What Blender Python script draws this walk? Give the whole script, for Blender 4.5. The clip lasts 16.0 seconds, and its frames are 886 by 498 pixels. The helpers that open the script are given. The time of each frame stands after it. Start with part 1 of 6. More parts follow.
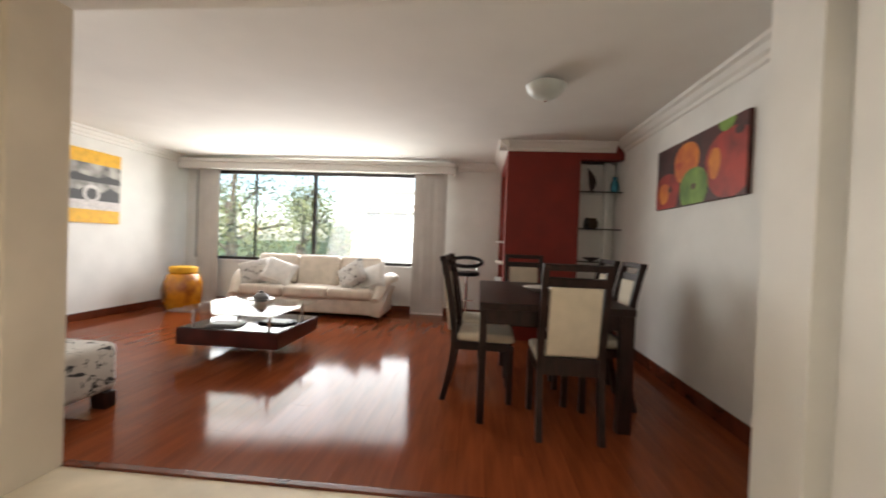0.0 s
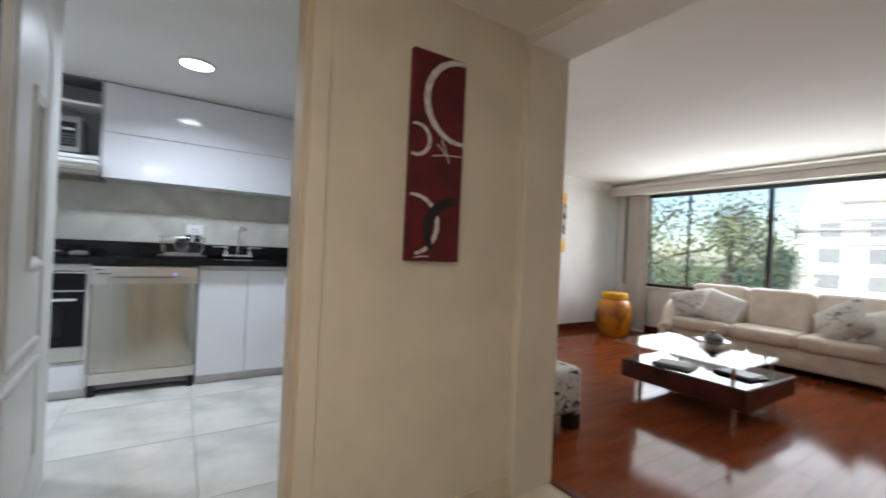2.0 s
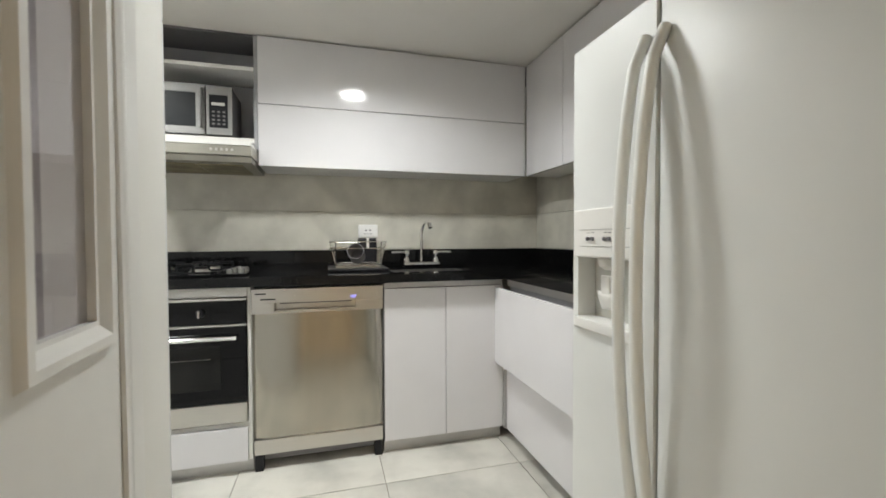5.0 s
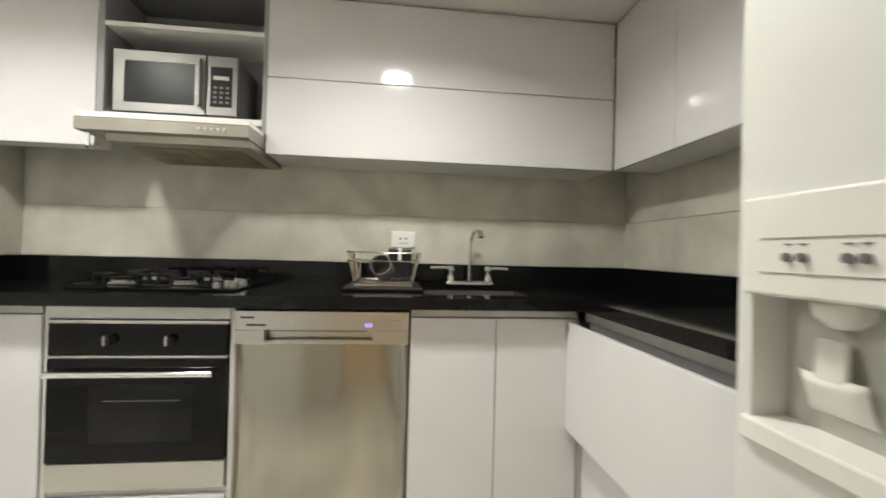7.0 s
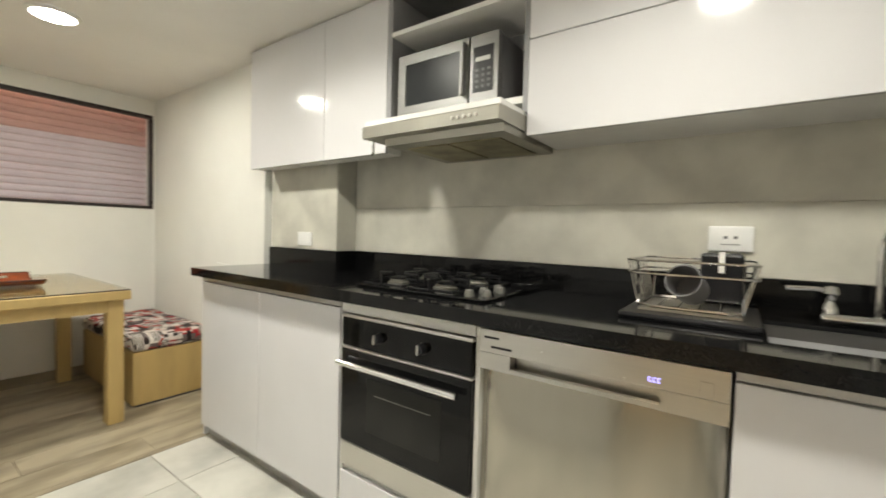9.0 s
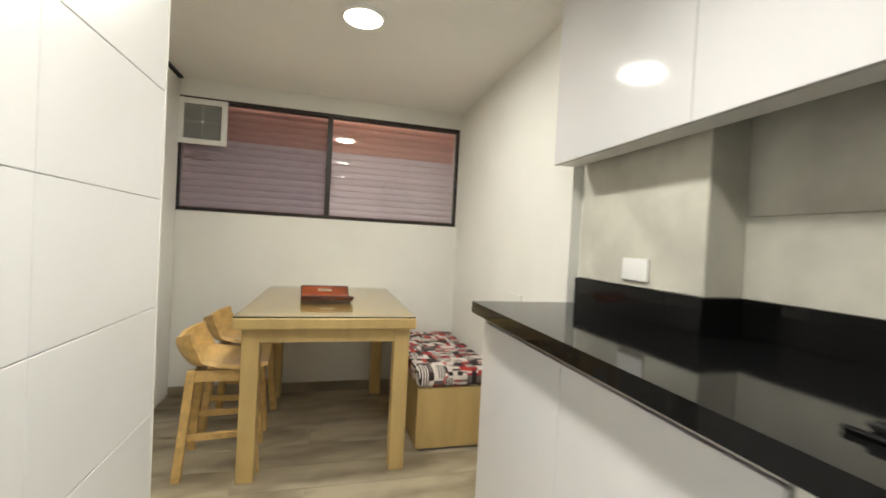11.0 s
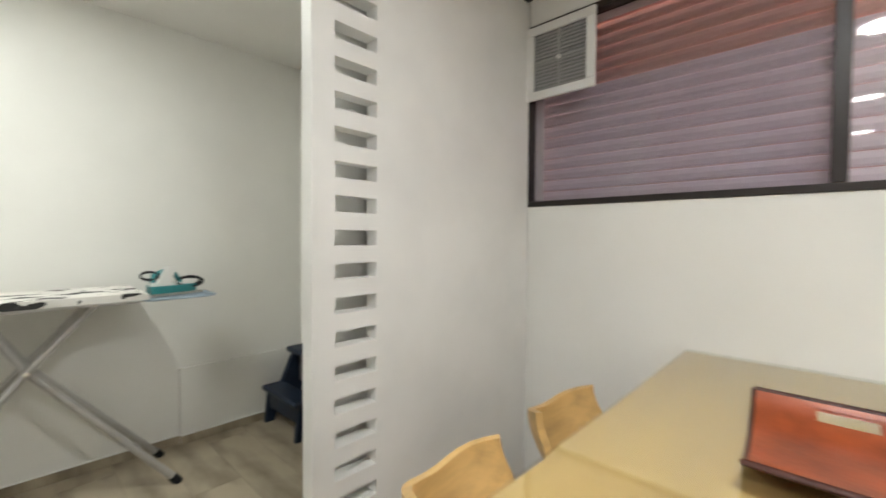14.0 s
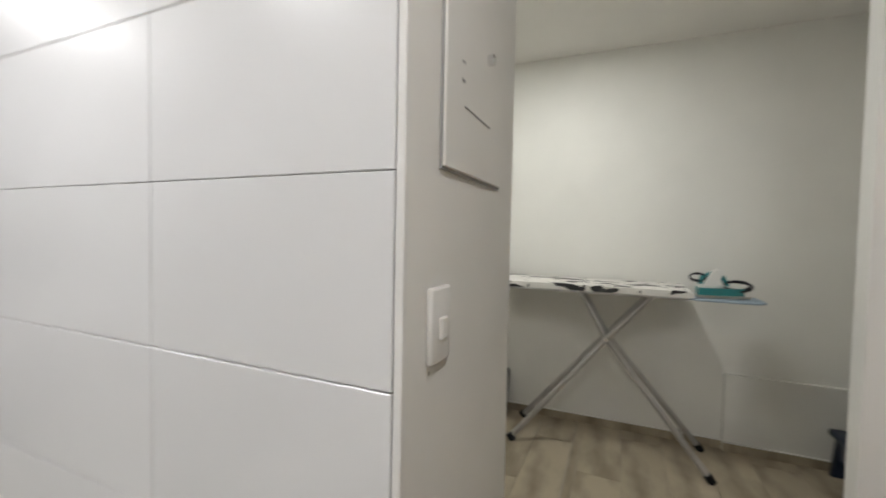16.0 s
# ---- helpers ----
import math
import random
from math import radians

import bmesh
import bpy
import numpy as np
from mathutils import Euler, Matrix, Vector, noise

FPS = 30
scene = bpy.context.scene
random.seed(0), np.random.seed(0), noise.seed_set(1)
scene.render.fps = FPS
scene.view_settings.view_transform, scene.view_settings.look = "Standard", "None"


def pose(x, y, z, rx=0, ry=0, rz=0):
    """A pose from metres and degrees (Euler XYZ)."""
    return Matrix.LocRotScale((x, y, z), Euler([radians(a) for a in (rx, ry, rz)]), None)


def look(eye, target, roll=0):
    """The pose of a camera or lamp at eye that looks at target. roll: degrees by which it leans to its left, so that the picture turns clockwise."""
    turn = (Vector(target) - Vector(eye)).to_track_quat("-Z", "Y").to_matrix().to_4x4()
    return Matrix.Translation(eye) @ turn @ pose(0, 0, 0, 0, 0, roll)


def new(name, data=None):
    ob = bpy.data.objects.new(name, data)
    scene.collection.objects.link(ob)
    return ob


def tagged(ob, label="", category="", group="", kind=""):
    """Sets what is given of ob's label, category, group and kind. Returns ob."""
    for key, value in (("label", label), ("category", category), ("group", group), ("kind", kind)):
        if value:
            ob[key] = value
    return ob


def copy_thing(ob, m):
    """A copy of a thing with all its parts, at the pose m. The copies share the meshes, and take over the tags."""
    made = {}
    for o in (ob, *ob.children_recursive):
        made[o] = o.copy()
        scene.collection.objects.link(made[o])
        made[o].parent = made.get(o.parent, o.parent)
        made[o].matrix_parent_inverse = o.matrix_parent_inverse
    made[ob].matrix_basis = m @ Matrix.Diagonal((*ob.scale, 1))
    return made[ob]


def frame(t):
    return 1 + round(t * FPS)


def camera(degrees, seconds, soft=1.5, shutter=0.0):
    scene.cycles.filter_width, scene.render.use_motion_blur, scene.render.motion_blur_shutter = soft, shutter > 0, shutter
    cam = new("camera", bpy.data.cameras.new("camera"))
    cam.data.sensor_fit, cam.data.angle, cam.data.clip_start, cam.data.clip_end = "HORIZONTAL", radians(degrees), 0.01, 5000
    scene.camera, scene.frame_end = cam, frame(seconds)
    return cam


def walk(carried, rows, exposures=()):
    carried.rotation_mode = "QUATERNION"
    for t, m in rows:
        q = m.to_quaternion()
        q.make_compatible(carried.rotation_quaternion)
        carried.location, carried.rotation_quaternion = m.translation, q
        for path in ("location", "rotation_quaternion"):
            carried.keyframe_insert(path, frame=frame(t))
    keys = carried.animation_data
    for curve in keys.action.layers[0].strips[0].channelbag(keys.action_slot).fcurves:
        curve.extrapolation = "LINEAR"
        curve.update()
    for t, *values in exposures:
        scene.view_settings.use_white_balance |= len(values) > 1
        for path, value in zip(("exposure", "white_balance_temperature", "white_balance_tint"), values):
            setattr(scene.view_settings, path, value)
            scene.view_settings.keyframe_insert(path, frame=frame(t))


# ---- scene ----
cam = camera(94.0, 16.0, soft=1.7, shutter=0.4)
PATH = [
    (0, (0.746, 0.686, 1.092), (0.57, 2.678, 1.062), 2.2),
    (0.5, (0.641, 0.742, 1.088), (0.043, 2.65, 1.059), 2.4),
    (1, (0.541, 0.783, 1.081), (-0.433, 2.53, 1.053), 2.6),
    (1.5, (0.408, 0.802, 1.119), (-0.93, 2.288, 1.117), 2.5),
    (2, (0.272, 0.828, 1.119), (-1.412, 1.907, 1.124), 2.6),
    (2.5, (0.173, 0.845, 1.125), (-1.71, 1.517, 1.097), 2.8),
    (3, (-0.045, 0.792, 1.127), (-1.992, 1.248, 1.093), 2.4),
    (3.5, (-0.353, 0.733, 1.149), (-2.311, 1.143, 1.136), 0.9),
    (4, (-0.714, 0.704, 1.143), (-2.676, 1.091, 1.142), 0.5),
    (4.5, (-0.962, 0.712, 1.139), (-2.91, 1.164, 1.11), 0.2),
    (4.7, (-1.037, 0.702, 1.142), (-2.964, 1.236, 1.093), -0.2),
    (6.8, (-1.582, 0.881, 1.129), (-3.555, 1.226, 1.135), 1.8),
    (7, (-1.668, 0.911, 1.135), (-3.656, 1.13, 1.15), 1.5),
    (7.5, (-1.827, 0.883, 1.172), (-3.826, 0.82, 1.192), 0.5),
    (8, (-1.942, 0.891, 1.171), (-3.894, 0.454, 1.166), 0.5),
    (8.3, (-2.024, 0.952, 1.142), (-3.892, 0.236, 1.161), 1.0),
    (8.5, (-2.061, 0.942, 1.17), (-3.883, 0.119, 1.141), 1.2),
    (9, (-2.131, 0.956, 1.184), (-3.76, -0.203, 1.108), 1.6),
    (9.5, (-2.209, 0.862, 1.17), (-3.599, -0.573, 1.084), 2.3),
    (10, (-2.327, 0.682, 1.179), (-3.427, -0.986, 1.09), 3.0),
    (10.2, (-2.374, 0.589, 1.181), (-3.349, -1.155, 1.091), 3.3),
    (12.3, (-2.797, -0.666, 1.199), (-2.723, -2.665, 1.213), 2.0),
    (12.5, (-2.794, -0.784, 1.196), (-2.635, -2.778, 1.202), 2.1),
    (13, (-2.724, -1.066, 1.194), (-2.31, -3.023, 1.191), 2.0),
    (13.5, (-2.606, -1.266, 1.184), (-1.72, -3.059, 1.168), 0.9),
    (14, (-2.537, -1.424, 1.186), (-1.164, -2.877, 1.128), 0.4),
    (14.5, (-2.499, -1.48, 1.19), (-0.788, -2.514, 1.138), 0.1),
    (15, (-2.479, -1.456, 1.194), (-0.541, -1.947, 1.144), 0.4),
    (15.5, (-2.519, -1.441, 1.196), (-0.527, -1.273, 1.134), 0.9),
    (16, (-2.598, -1.53, 1.183), (-0.764, -0.736, 1.111), 1.1),
]
EXPOSURES = [
    (0.0, 2.1, 6500, 10), (0.8, 2.0, 6400, 9), (1.5, 1.75, 6200, 9), (2.1, 1.5, 6000, 10), (2.7, 1.6, 6000, 10), (3.5, 1.72, 6400, 9), (4.0, 1.7, 6900, 12), (4.7, 1.6, 7200, 9),
    (7.0, 1.6, 8000, 8), (8.5, 1.64, 8300, 7), (10.0, 1.6, 8300, 7), (12.5, 1.58, 7400, 11), (13.5, 1.75, 7200, 11), (14.5, 1.75, 7200, 11), (15.5, 1.31, 7000, 12), (16.0, 1.15, 7250, 14),
]
walk(cam, [(t, look(eye, target, roll)) for t, eye, target, roll in PATH], EXPOSURES)

# world, sun, window light, exposure
world = bpy.data.worlds.new("world")
scene.world = world
world.use_nodes = True
wn = world.node_tree.nodes
sky = wn.new("ShaderNodeTexSky")
sky.sky_type, sky.sun_disc, sky.sun_elevation, sky.sun_rotation = "NISHITA", False, radians(50), radians(160)
wn["Background"].inputs["Strength"].default_value = 0.10
world.node_tree.links.new(sky.outputs["Color"], wn["Background"].inputs["Color"])

def lamp(name, kind, m, energy, color=(1, 1, 1), **kw):
    data = bpy.data.lights.new(name, kind)
    data.energy, data.color = energy, color
    for key, value in kw.items():
        if key == "size":
            data.size = value
        elif key == "size_y":
            data.shape, data.size_y = "RECTANGLE", value
        elif key == "angle":
            data.angle = value
        elif key == "disk":
            data.shape, data.size = "DISK", value
        elif key == "spread":
            data.spread = value
    ob = new(name, data)
    ob.matrix_world = m
    return ob

lamp("sun", "SUN", look((0, -20, 30), (3, 20, -10)), 3.4, (1, 0.95, 0.88), angle=radians(0.5))
lamp("window_daylight", "AREA", look((-1.75, 6.985, 1.42), (-0.9, 0, 1.3)), 28, (1.0, 0.97, 0.93), size=3.3, size_y=1.36, spread=radians(150))
KITCHEN_LAMPS = ((-2.69, 0.88), (-2.68, -0.42), (-2.68, -1.78))
CEIL_K = 2.19
for (lx, ly), power, wide in zip(KITCHEN_LAMPS, (5.1, 5.1, 4.9), (150, 150, 178)):
    lamp("ceiling_led", "AREA", look((lx, ly, CEIL_K - 0.022), (lx, ly + 0.001, 0)), power, (0.84, 0.91, 1.0), disk=0.16, spread=radians(wide))
lamp("laundry_led", "AREA", look((-0.85, -1.2, 2.24), (-0.85, -1.199, 0)), 4.4, (0.84, 0.93, 0.97), disk=0.24)

# the hall's own ceiling lamp, always behind and above the camera
lamp("hall_ceiling_light", "AREA", look((0.35, 0.5, 2.10), (0.35, 0.501, 0)), 4.7, (1.0, 0.91, 0.78), disk=0.3)

# ---- materials ----
MATS = {}

def mat(name, color, rough=0.5, metal=0.0, var=0.08, scale=6.0, bump=0.03, bscale=120.0, coat=0.0, emit=None, strength=0.0,
        trans=0.0, rand=0.0, stretch=None, dark=None, ior=1.45, rvar=0.08, spec=0.5):
    """A paint, plastic, stone or metal: colour mottled at two scales, uneven gloss, fine relief."""
    m = bpy.data.materials.new(name)
    m.use_nodes = True
    t = m.node_tree
    n, l = t.nodes, t.links
    b = n["Principled BSDF"]
    b.inputs["Roughness"].default_value, b.inputs["Metallic"].default_value = rough, metal
    b.inputs["IOR"].default_value = ior
    b.inputs["Specular IOR Level"].default_value = spec
    b.inputs["Transmission Weight"].default_value = trans
    b.inputs["Coat Weight"].default_value, b.inputs["Coat Roughness"].default_value = coat, 0.04
    co = n.new("ShaderNodeTexCoord")
    src = co.outputs["Object"]
    if stretch:
        mp = n.new("ShaderNodeMapping")
        mp.inputs["Scale"].default_value = stretch
        l.new(src, mp.inputs["Vector"])
        src = mp.outputs["Vector"]
    big, fine = n.new("ShaderNodeTexNoise"), n.new("ShaderNodeTexNoise")
    big.inputs["Scale"].default_value, fine.inputs["Scale"].default_value = scale, bscale
    big.inputs["Detail"].default_value, fine.inputs["Detail"].default_value = 6, 4
    l.new(src, big.inputs["Vector"]), l.new(src, fine.inputs["Vector"])
    ramp = n.new("ShaderNodeMix")
    ramp.data_type = "RGBA"
    low = dark or tuple(c * (1 - var * 2.2) for c in color)
    ramp.inputs[6].default_value, ramp.inputs[7].default_value = (*low, 1), (*(min(1, c * (1 + var * 0.6)) for c in color), 1)
    mr = n.new("ShaderNodeMapRange")
    mr.inputs[1].default_value, mr.inputs[2].default_value = 0.3, 0.62
    l.new(big.outputs["Fac"], mr.inputs[0]), l.new(mr.outputs[0], ramp.inputs[0])
    out = ramp.outputs[2]
    if rand:
        info = n.new("ShaderNodeObjectInfo")
        hsv = n.new("ShaderNodeHueSaturation")
        rr = n.new("ShaderNodeMapRange")
        rr.inputs[3].default_value, rr.inputs[4].default_value = 1 - rand, 1 + rand
        l.new(info.outputs["Random"], rr.inputs[0]), l.new(rr.outputs[0], hsv.inputs["Value"]), l.new(out, hsv.inputs["Color"])
        out = hsv.outputs["Color"]
    l.new(out, b.inputs["Base Color"])
    if rvar:
        rm = n.new("ShaderNodeMapRange")
        rm.inputs[3].default_value, rm.inputs[4].default_value = max(0.01, rough * (1 - rvar)), min(1, rough * (1 + rvar * 2))
        l.new(big.outputs["Fac"], rm.inputs[0]), l.new(rm.outputs[0], b.inputs["Roughness"])
    if bump:
        bp = n.new("ShaderNodeBump")
        bp.inputs["Strength"].default_value, bp.inputs["Distance"].default_value = bump, 0.01
        l.new(fine.outputs["Fac"], bp.inputs["Height"]), l.new(bp.outputs["Normal"], b.inputs["Normal"])
    if emit:
        b.inputs["Emission Color"].default_value, b.inputs["Emission Strength"].default_value = (*emit, 1), strength
    MATS[name] = m
    return m

def glass(name, color=(1, 1, 1), rough=0.0, haze=0.0, shine=0.75):
    m = bpy.data.materials.new(name)
    m.use_nodes = True
    t = m.node_tree
    n, l = t.nodes, t.links
    tr, gl, mx, lw, pw, sc = (n.new("ShaderNode" + k) for k in ("BsdfTransparent", "BsdfGlossy", "MixShader", "LayerWeight", "Math", "Math"))
    tr.inputs["Color"].default_value = (*color, 1)
    gl.inputs["Roughness"].default_value = rough
    pw.operation, sc.operation = "POWER", "MULTIPLY_ADD"
    pw.inputs[1].default_value = 4.0
    sc.inputs[1].default_value, sc.inputs[2].default_value = shine, 0.045
    l.new(lw.outputs["Facing"], pw.inputs[0]), l.new(pw.outputs[0], sc.inputs[0])
    l.new(sc.outputs[0], mx.inputs[0]), l.new(tr.outputs[0], mx.inputs[1]), l.new(gl.outputs[0], mx.inputs[2])
    out = mx.outputs[0]
    # translucent share that imitates glare by washing out the view behind
    if haze:
        tl, dm, nz, mr = (n.new("ShaderNode" + k) for k in ("BsdfTranslucent", "MixShader", "TexNoise", "MapRange"))
        tl.inputs["Color"].default_value = (0.9, 0.9, 0.87, 1)
        nz.inputs["Scale"].default_value = 2.5
        mr.inputs[3].default_value, mr.inputs[4].default_value = haze * 0.6, haze * 1.4
        l.new(nz.outputs["Fac"], mr.inputs[0]), l.new(mr.outputs[0], dm.inputs[0])
        l.new(out, dm.inputs[1]), l.new(tl.outputs[0], dm.inputs[2])
        out = dm.outputs[0]
    l.new(out, n["Material Output"].inputs["Surface"])
    return m

M_WALL = mat("white_wall_paint", (0.78, 0.77, 0.74), 0.75, var=0.03, scale=3, bump=0.05, bscale=220)
M_WALL_K = mat("kitchen_white_paint", (0.80, 0.79, 0.75), 0.6, var=0.02, scale=2.5, bump=0.05, bscale=180)
M_CREAM = mat("cream_wall_paint", (0.70, 0.63, 0.525), 0.7, var=0.04, scale=3, bump=0.05, bscale=200)
M_CEIL = mat("ceiling_paint", (0.80, 0.78, 0.74), 0.85, var=0.02, scale=2, bump=0.04, bscale=150)
M_RED = mat("dark_red_wall_paint", (0.21, 0.018, 0.010), 0.6, var=0.08, scale=4, bump=0.05, bscale=160)
M_GLOSSW = mat("white_gloss_lacquer", (0.70, 0.69, 0.705), 0.10, var=0.015, scale=3, bump=0.0, coat=0.3)
M_WHITE_D = mat("white_door_lacquer", (0.78, 0.77, 0.74), 0.35, var=0.03, scale=4, bump=0.03, bscale=60)
M_GRANITE = mat("black_granite", (0.006, 0.006, 0.0065), 0.07, var=0.3, scale=220, bump=0.0, dark=(0.003, 0.003, 0.003), spec=0.3)
M_SPLASH = mat("concrete_look_tile", (0.61, 0.59, 0.52), 0.42, var=0.10, scale=5.0, bump=0.05, bscale=70, rand=0.01)
M_STEEL = mat("brushed_steel", (0.60, 0.58, 0.545), 0.3, 1.0, var=0.012, scale=5, bump=0.004, bscale=60, stretch=(60, 1, 60))
M_STEELV = mat("brushed_steel_door", (0.46, 0.43, 0.375), 0.17, 1.0, var=0.012, scale=3, bump=0.0012, bscale=60, stretch=(14, 14, 0.15), rvar=0.12)
M_MWSTEEL = mat("satin_microwave_steel", (0.30, 0.297, 0.29), 0.45, 1.0, var=0.04, scale=6, bump=0.006, bscale=90, stretch=(1, 1, 12))
M_ALU = mat("anodised_aluminium", (0.52, 0.51, 0.50), 0.4, 0.8, var=0.05, scale=9, bump=0.02)
M_CHROME = mat("chrome", (0.8, 0.8, 0.8), 0.08, 1.0, var=0.03, bump=0.0)
M_BLACKG = mat("black_oven_glass", (0.005, 0.005, 0.0055), 0.06, var=0.1, bump=0.0, spec=0.3)
M_MWGLASS = mat("dark_microwave_glass", (0.030, 0.033, 0.036), 0.28, var=0.1, bump=0.0, spec=0.25)
# dark brown that paints the shade beside the kitchen door moulding
M_REBATE_SHADE = mat("dark_brown_rebate_shade", (0.055, 0.038, 0.022), 0.6, var=0.15, scale=8, bump=0.03)
M_JAMB = mat("tan_door_frame_paint", (0.62, 0.52, 0.395), 0.6, var=0.05, scale=4, bump=0.04)
M_BAY = mat("pale_grey_plastic", (0.56, 0.56, 0.52), 0.4, var=0.04, bump=0.01)
M_OVENWIN = mat("smoked_oven_window", (0.014, 0.014, 0.013), 0.1, var=0.2, scale=4, bump=0.0, spec=0.3)
M_BLACK = mat("black_plastic", (0.012, 0.012, 0.014), 0.35, var=0.1, bump=0.03, spec=0.3)
M_IRONCAST = mat("cast_iron", (0.010, 0.010, 0.011), 0.4, var=0.2, bump=0.1, bscale=90, spec=0.2)
M_PLAST = mat("white_plastic", (0.78, 0.77, 0.74), 0.3, var=0.02, bump=0.0)
M_FRIDGE = mat("white_fridge_enamel", (0.70, 0.71, 0.695), 0.42, var=0.02, scale=3, bump=0.01, bscale=300)
M_GREY = mat("grey_plastic", (0.35, 0.35, 0.34), 0.45, var=0.06, bump=0.02)
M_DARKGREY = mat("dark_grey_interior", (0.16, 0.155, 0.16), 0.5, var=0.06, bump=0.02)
M_SLATE = mat("cabinet_interior_grey", (0.33, 0.33, 0.34), 0.5, var=0.05, bump=0.02)
M_TILE = mat("cream_floor_tile", (0.57, 0.555, 0.505), 0.24, var=0.13, scale=3.4, bump=0.012, bscale=60, rand=0.03)
M_GROUT = mat("grey_grout", (0.36, 0.33, 0.28), 0.9, var=0.1, bump=0.1)
M_PLANKT = mat("wood_look_floor_tile", (0.36, 0.305, 0.225), 0.38, var=0.22, scale=3.0, bump=0.02, bscale=40, rand=0.05, stretch=(1, 3.0, 1), dark=(0.20, 0.165, 0.115))
M_WTILE = mat("white_gloss_wall_tile", (0.72, 0.72, 0.715), 0.3, var=0.015, scale=2, bump=0.006, bscale=12, coat=0.08)
M_PARQ = mat("lacquered_red_brown_parquet", (0.205, 0.050, 0.017), 0.10, var=0.12, scale=2.2, bump=0.004, bscale=30, coat=0.0, spec=0.075, rand=0.06, stretch=(9, 0.8, 1), dark=(0.135, 0.034, 0.012))
M_SKIRT = mat("red_brown_wood_trim", (0.12, 0.028, 0.012), 0.25, var=0.2, scale=8, bump=0.03, bscale=60)
M_MARB = mat("cream_marble", (0.66, 0.58, 0.45), 0.16, var=0.1, scale=3, bump=0.0, rand=0.03)
M_INLAY = mat("dark_green_marble_inlay", (0.10, 0.10, 0.085), 0.15, var=0.2, scale=12, bump=0.0)
M_DWOOD = mat("dark_wenge_wood", (0.024, 0.010, 0.008), 0.36, var=0.3, scale=6, bump=0.03, bscale=50, stretch=(6, 6, 1), spec=0.28)
M_MAHOG = mat("dark_red_mahogany", (0.060, 0.012, 0.009), 0.28, var=0.25, scale=6, bump=0.02, bscale=60, stretch=(1, 6, 1))
M_CREAMF = mat("cream_upholstery", (0.62, 0.55, 0.44), 0.85, var=0.05, scale=10, bump=0.15, bscale=400)
M_LEATHER = mat("cream_leather", (0.70, 0.62, 0.53), 0.42, var=0.06, scale=9, bump=0.16, bscale=130)
M_CUSHW = mat("white_cushion_fabric", (0.72, 0.70, 0.67), 0.85, var=0.05, scale=12, bump=0.15, bscale=300)
M_CURTAIN = mat("grey_white_blind_fabric", (0.56, 0.53, 0.50), 0.85, var=0.04, scale=4, bump=0.1, bscale=350)
M_AMBER = mat("amber_glazed_ceramic", (0.60, 0.25, 0.010), 0.22, var=0.3, scale=4.5, bump=0.02, bscale=50, coat=0.4, dark=(0.26, 0.075, 0.008))
M_YPAINT = mat("yellow_paint", (0.78, 0.42, 0.02), 0.6, var=0.1, scale=14, bump=0.05)
M_LIGHTW = mat("pale_ash_wood", (0.55, 0.385, 0.165), 0.4, var=0.05, scale=2.5, bump=0.015, bscale=50, stretch=(6, 0.9, 1.2))
M_STOOLW = mat("honey_birch_plywood", (0.62, 0.40, 0.16), 0.35, var=0.12, scale=4, bump=0.02, bscale=60, stretch=(7, 1, 7))
M_TRAY = mat("orange_leather_tray", (0.30, 0.062, 0.020), 0.3, var=0.2, scale=14, bump=0.05, bscale=90)
M_NAVY = mat("navy_blue_plastic", (0.010, 0.020, 0.042), 0.4, var=0.15, scale=8, bump=0.03)
M_TEAL = mat("teal_plastic", (0.03, 0.24, 0.25), 0.3, var=0.08, bump=0.0)
M_BRONZE = mat("dark_brown_window_frame", (0.022, 0.015, 0.013), 0.4, var=0.1, bump=0.03)
M_SLAT = mat("lilac_grey_shutter", (0.80, 0.70, 0.74), 0.7, var=0.1, scale=0.9, bump=0.02, rand=0.05, dark=(0.68, 0.60, 0.65))
M_SLAT_R = mat("salmon_shutter", (0.78, 0.47, 0.41), 0.7, var=0.1, scale=0.9, bump=0.02, rand=0.05, dark=(0.68, 0.42, 0.39))
M_BRICKW = mat("salmon_outer_wall", (0.52, 0.23, 0.16), 0.8, var=0.15, scale=4, bump=0.1)
M_LED = mat("led_diffuser", (0.9, 0.9, 0.9), 0.5, bump=0.0, emit=(0.88, 0.95, 1.0), strength=9)
M_FROST = mat("frosted_lamp_glass", (0.62, 0.66, 0.64), 0.3, var=0.05, bump=0.0)
# slightly translucent pane imitates the glare of the bright view outside
M_PANE = glass("hazy_window_pane", (0.97, 0.98, 0.97), haze=0.045)
M_PANE_C = glass("clear_nook_pane", (0.96, 0.955, 0.96))
M_PANE_D = glass("tinted_pane", (0.80, 0.78, 0.80))
M_TABLEGL = glass("table_glass", (0.965, 0.975, 0.955))
M_COFFEEGL = glass("smoky_table_glass", (0.90, 0.92, 0.90), shine=0.32)
M_REDC = mat("dark_red_canvas", (0.105, 0.006, 0.010), 0.6, var=0.2, scale=9, bump=0.12, bscale=300)
M_ORANGEC = mat("orange_oil_paint", (0.52, 0.15, 0.012), 0.45, var=0.4, scale=5.0, bump=0.1, bscale=60, dark=(0.30, 0.05, 0.008), stretch=(1, 3, 0.6))
M_REDORANGE = mat("red_orange_oil_paint", (0.34, 0.05, 0.012), 0.45, var=0.5, scale=3.0, bump=0.1, bscale=60, dark=(0.20, 0.03, 0.02), stretch=(1, 2, 0.7))
M_MAROON = mat("dark_maroon_oil_paint", (0.05, 0.009, 0.010), 0.45, var=0.4, scale=5.0, bump=0.1, bscale=60)
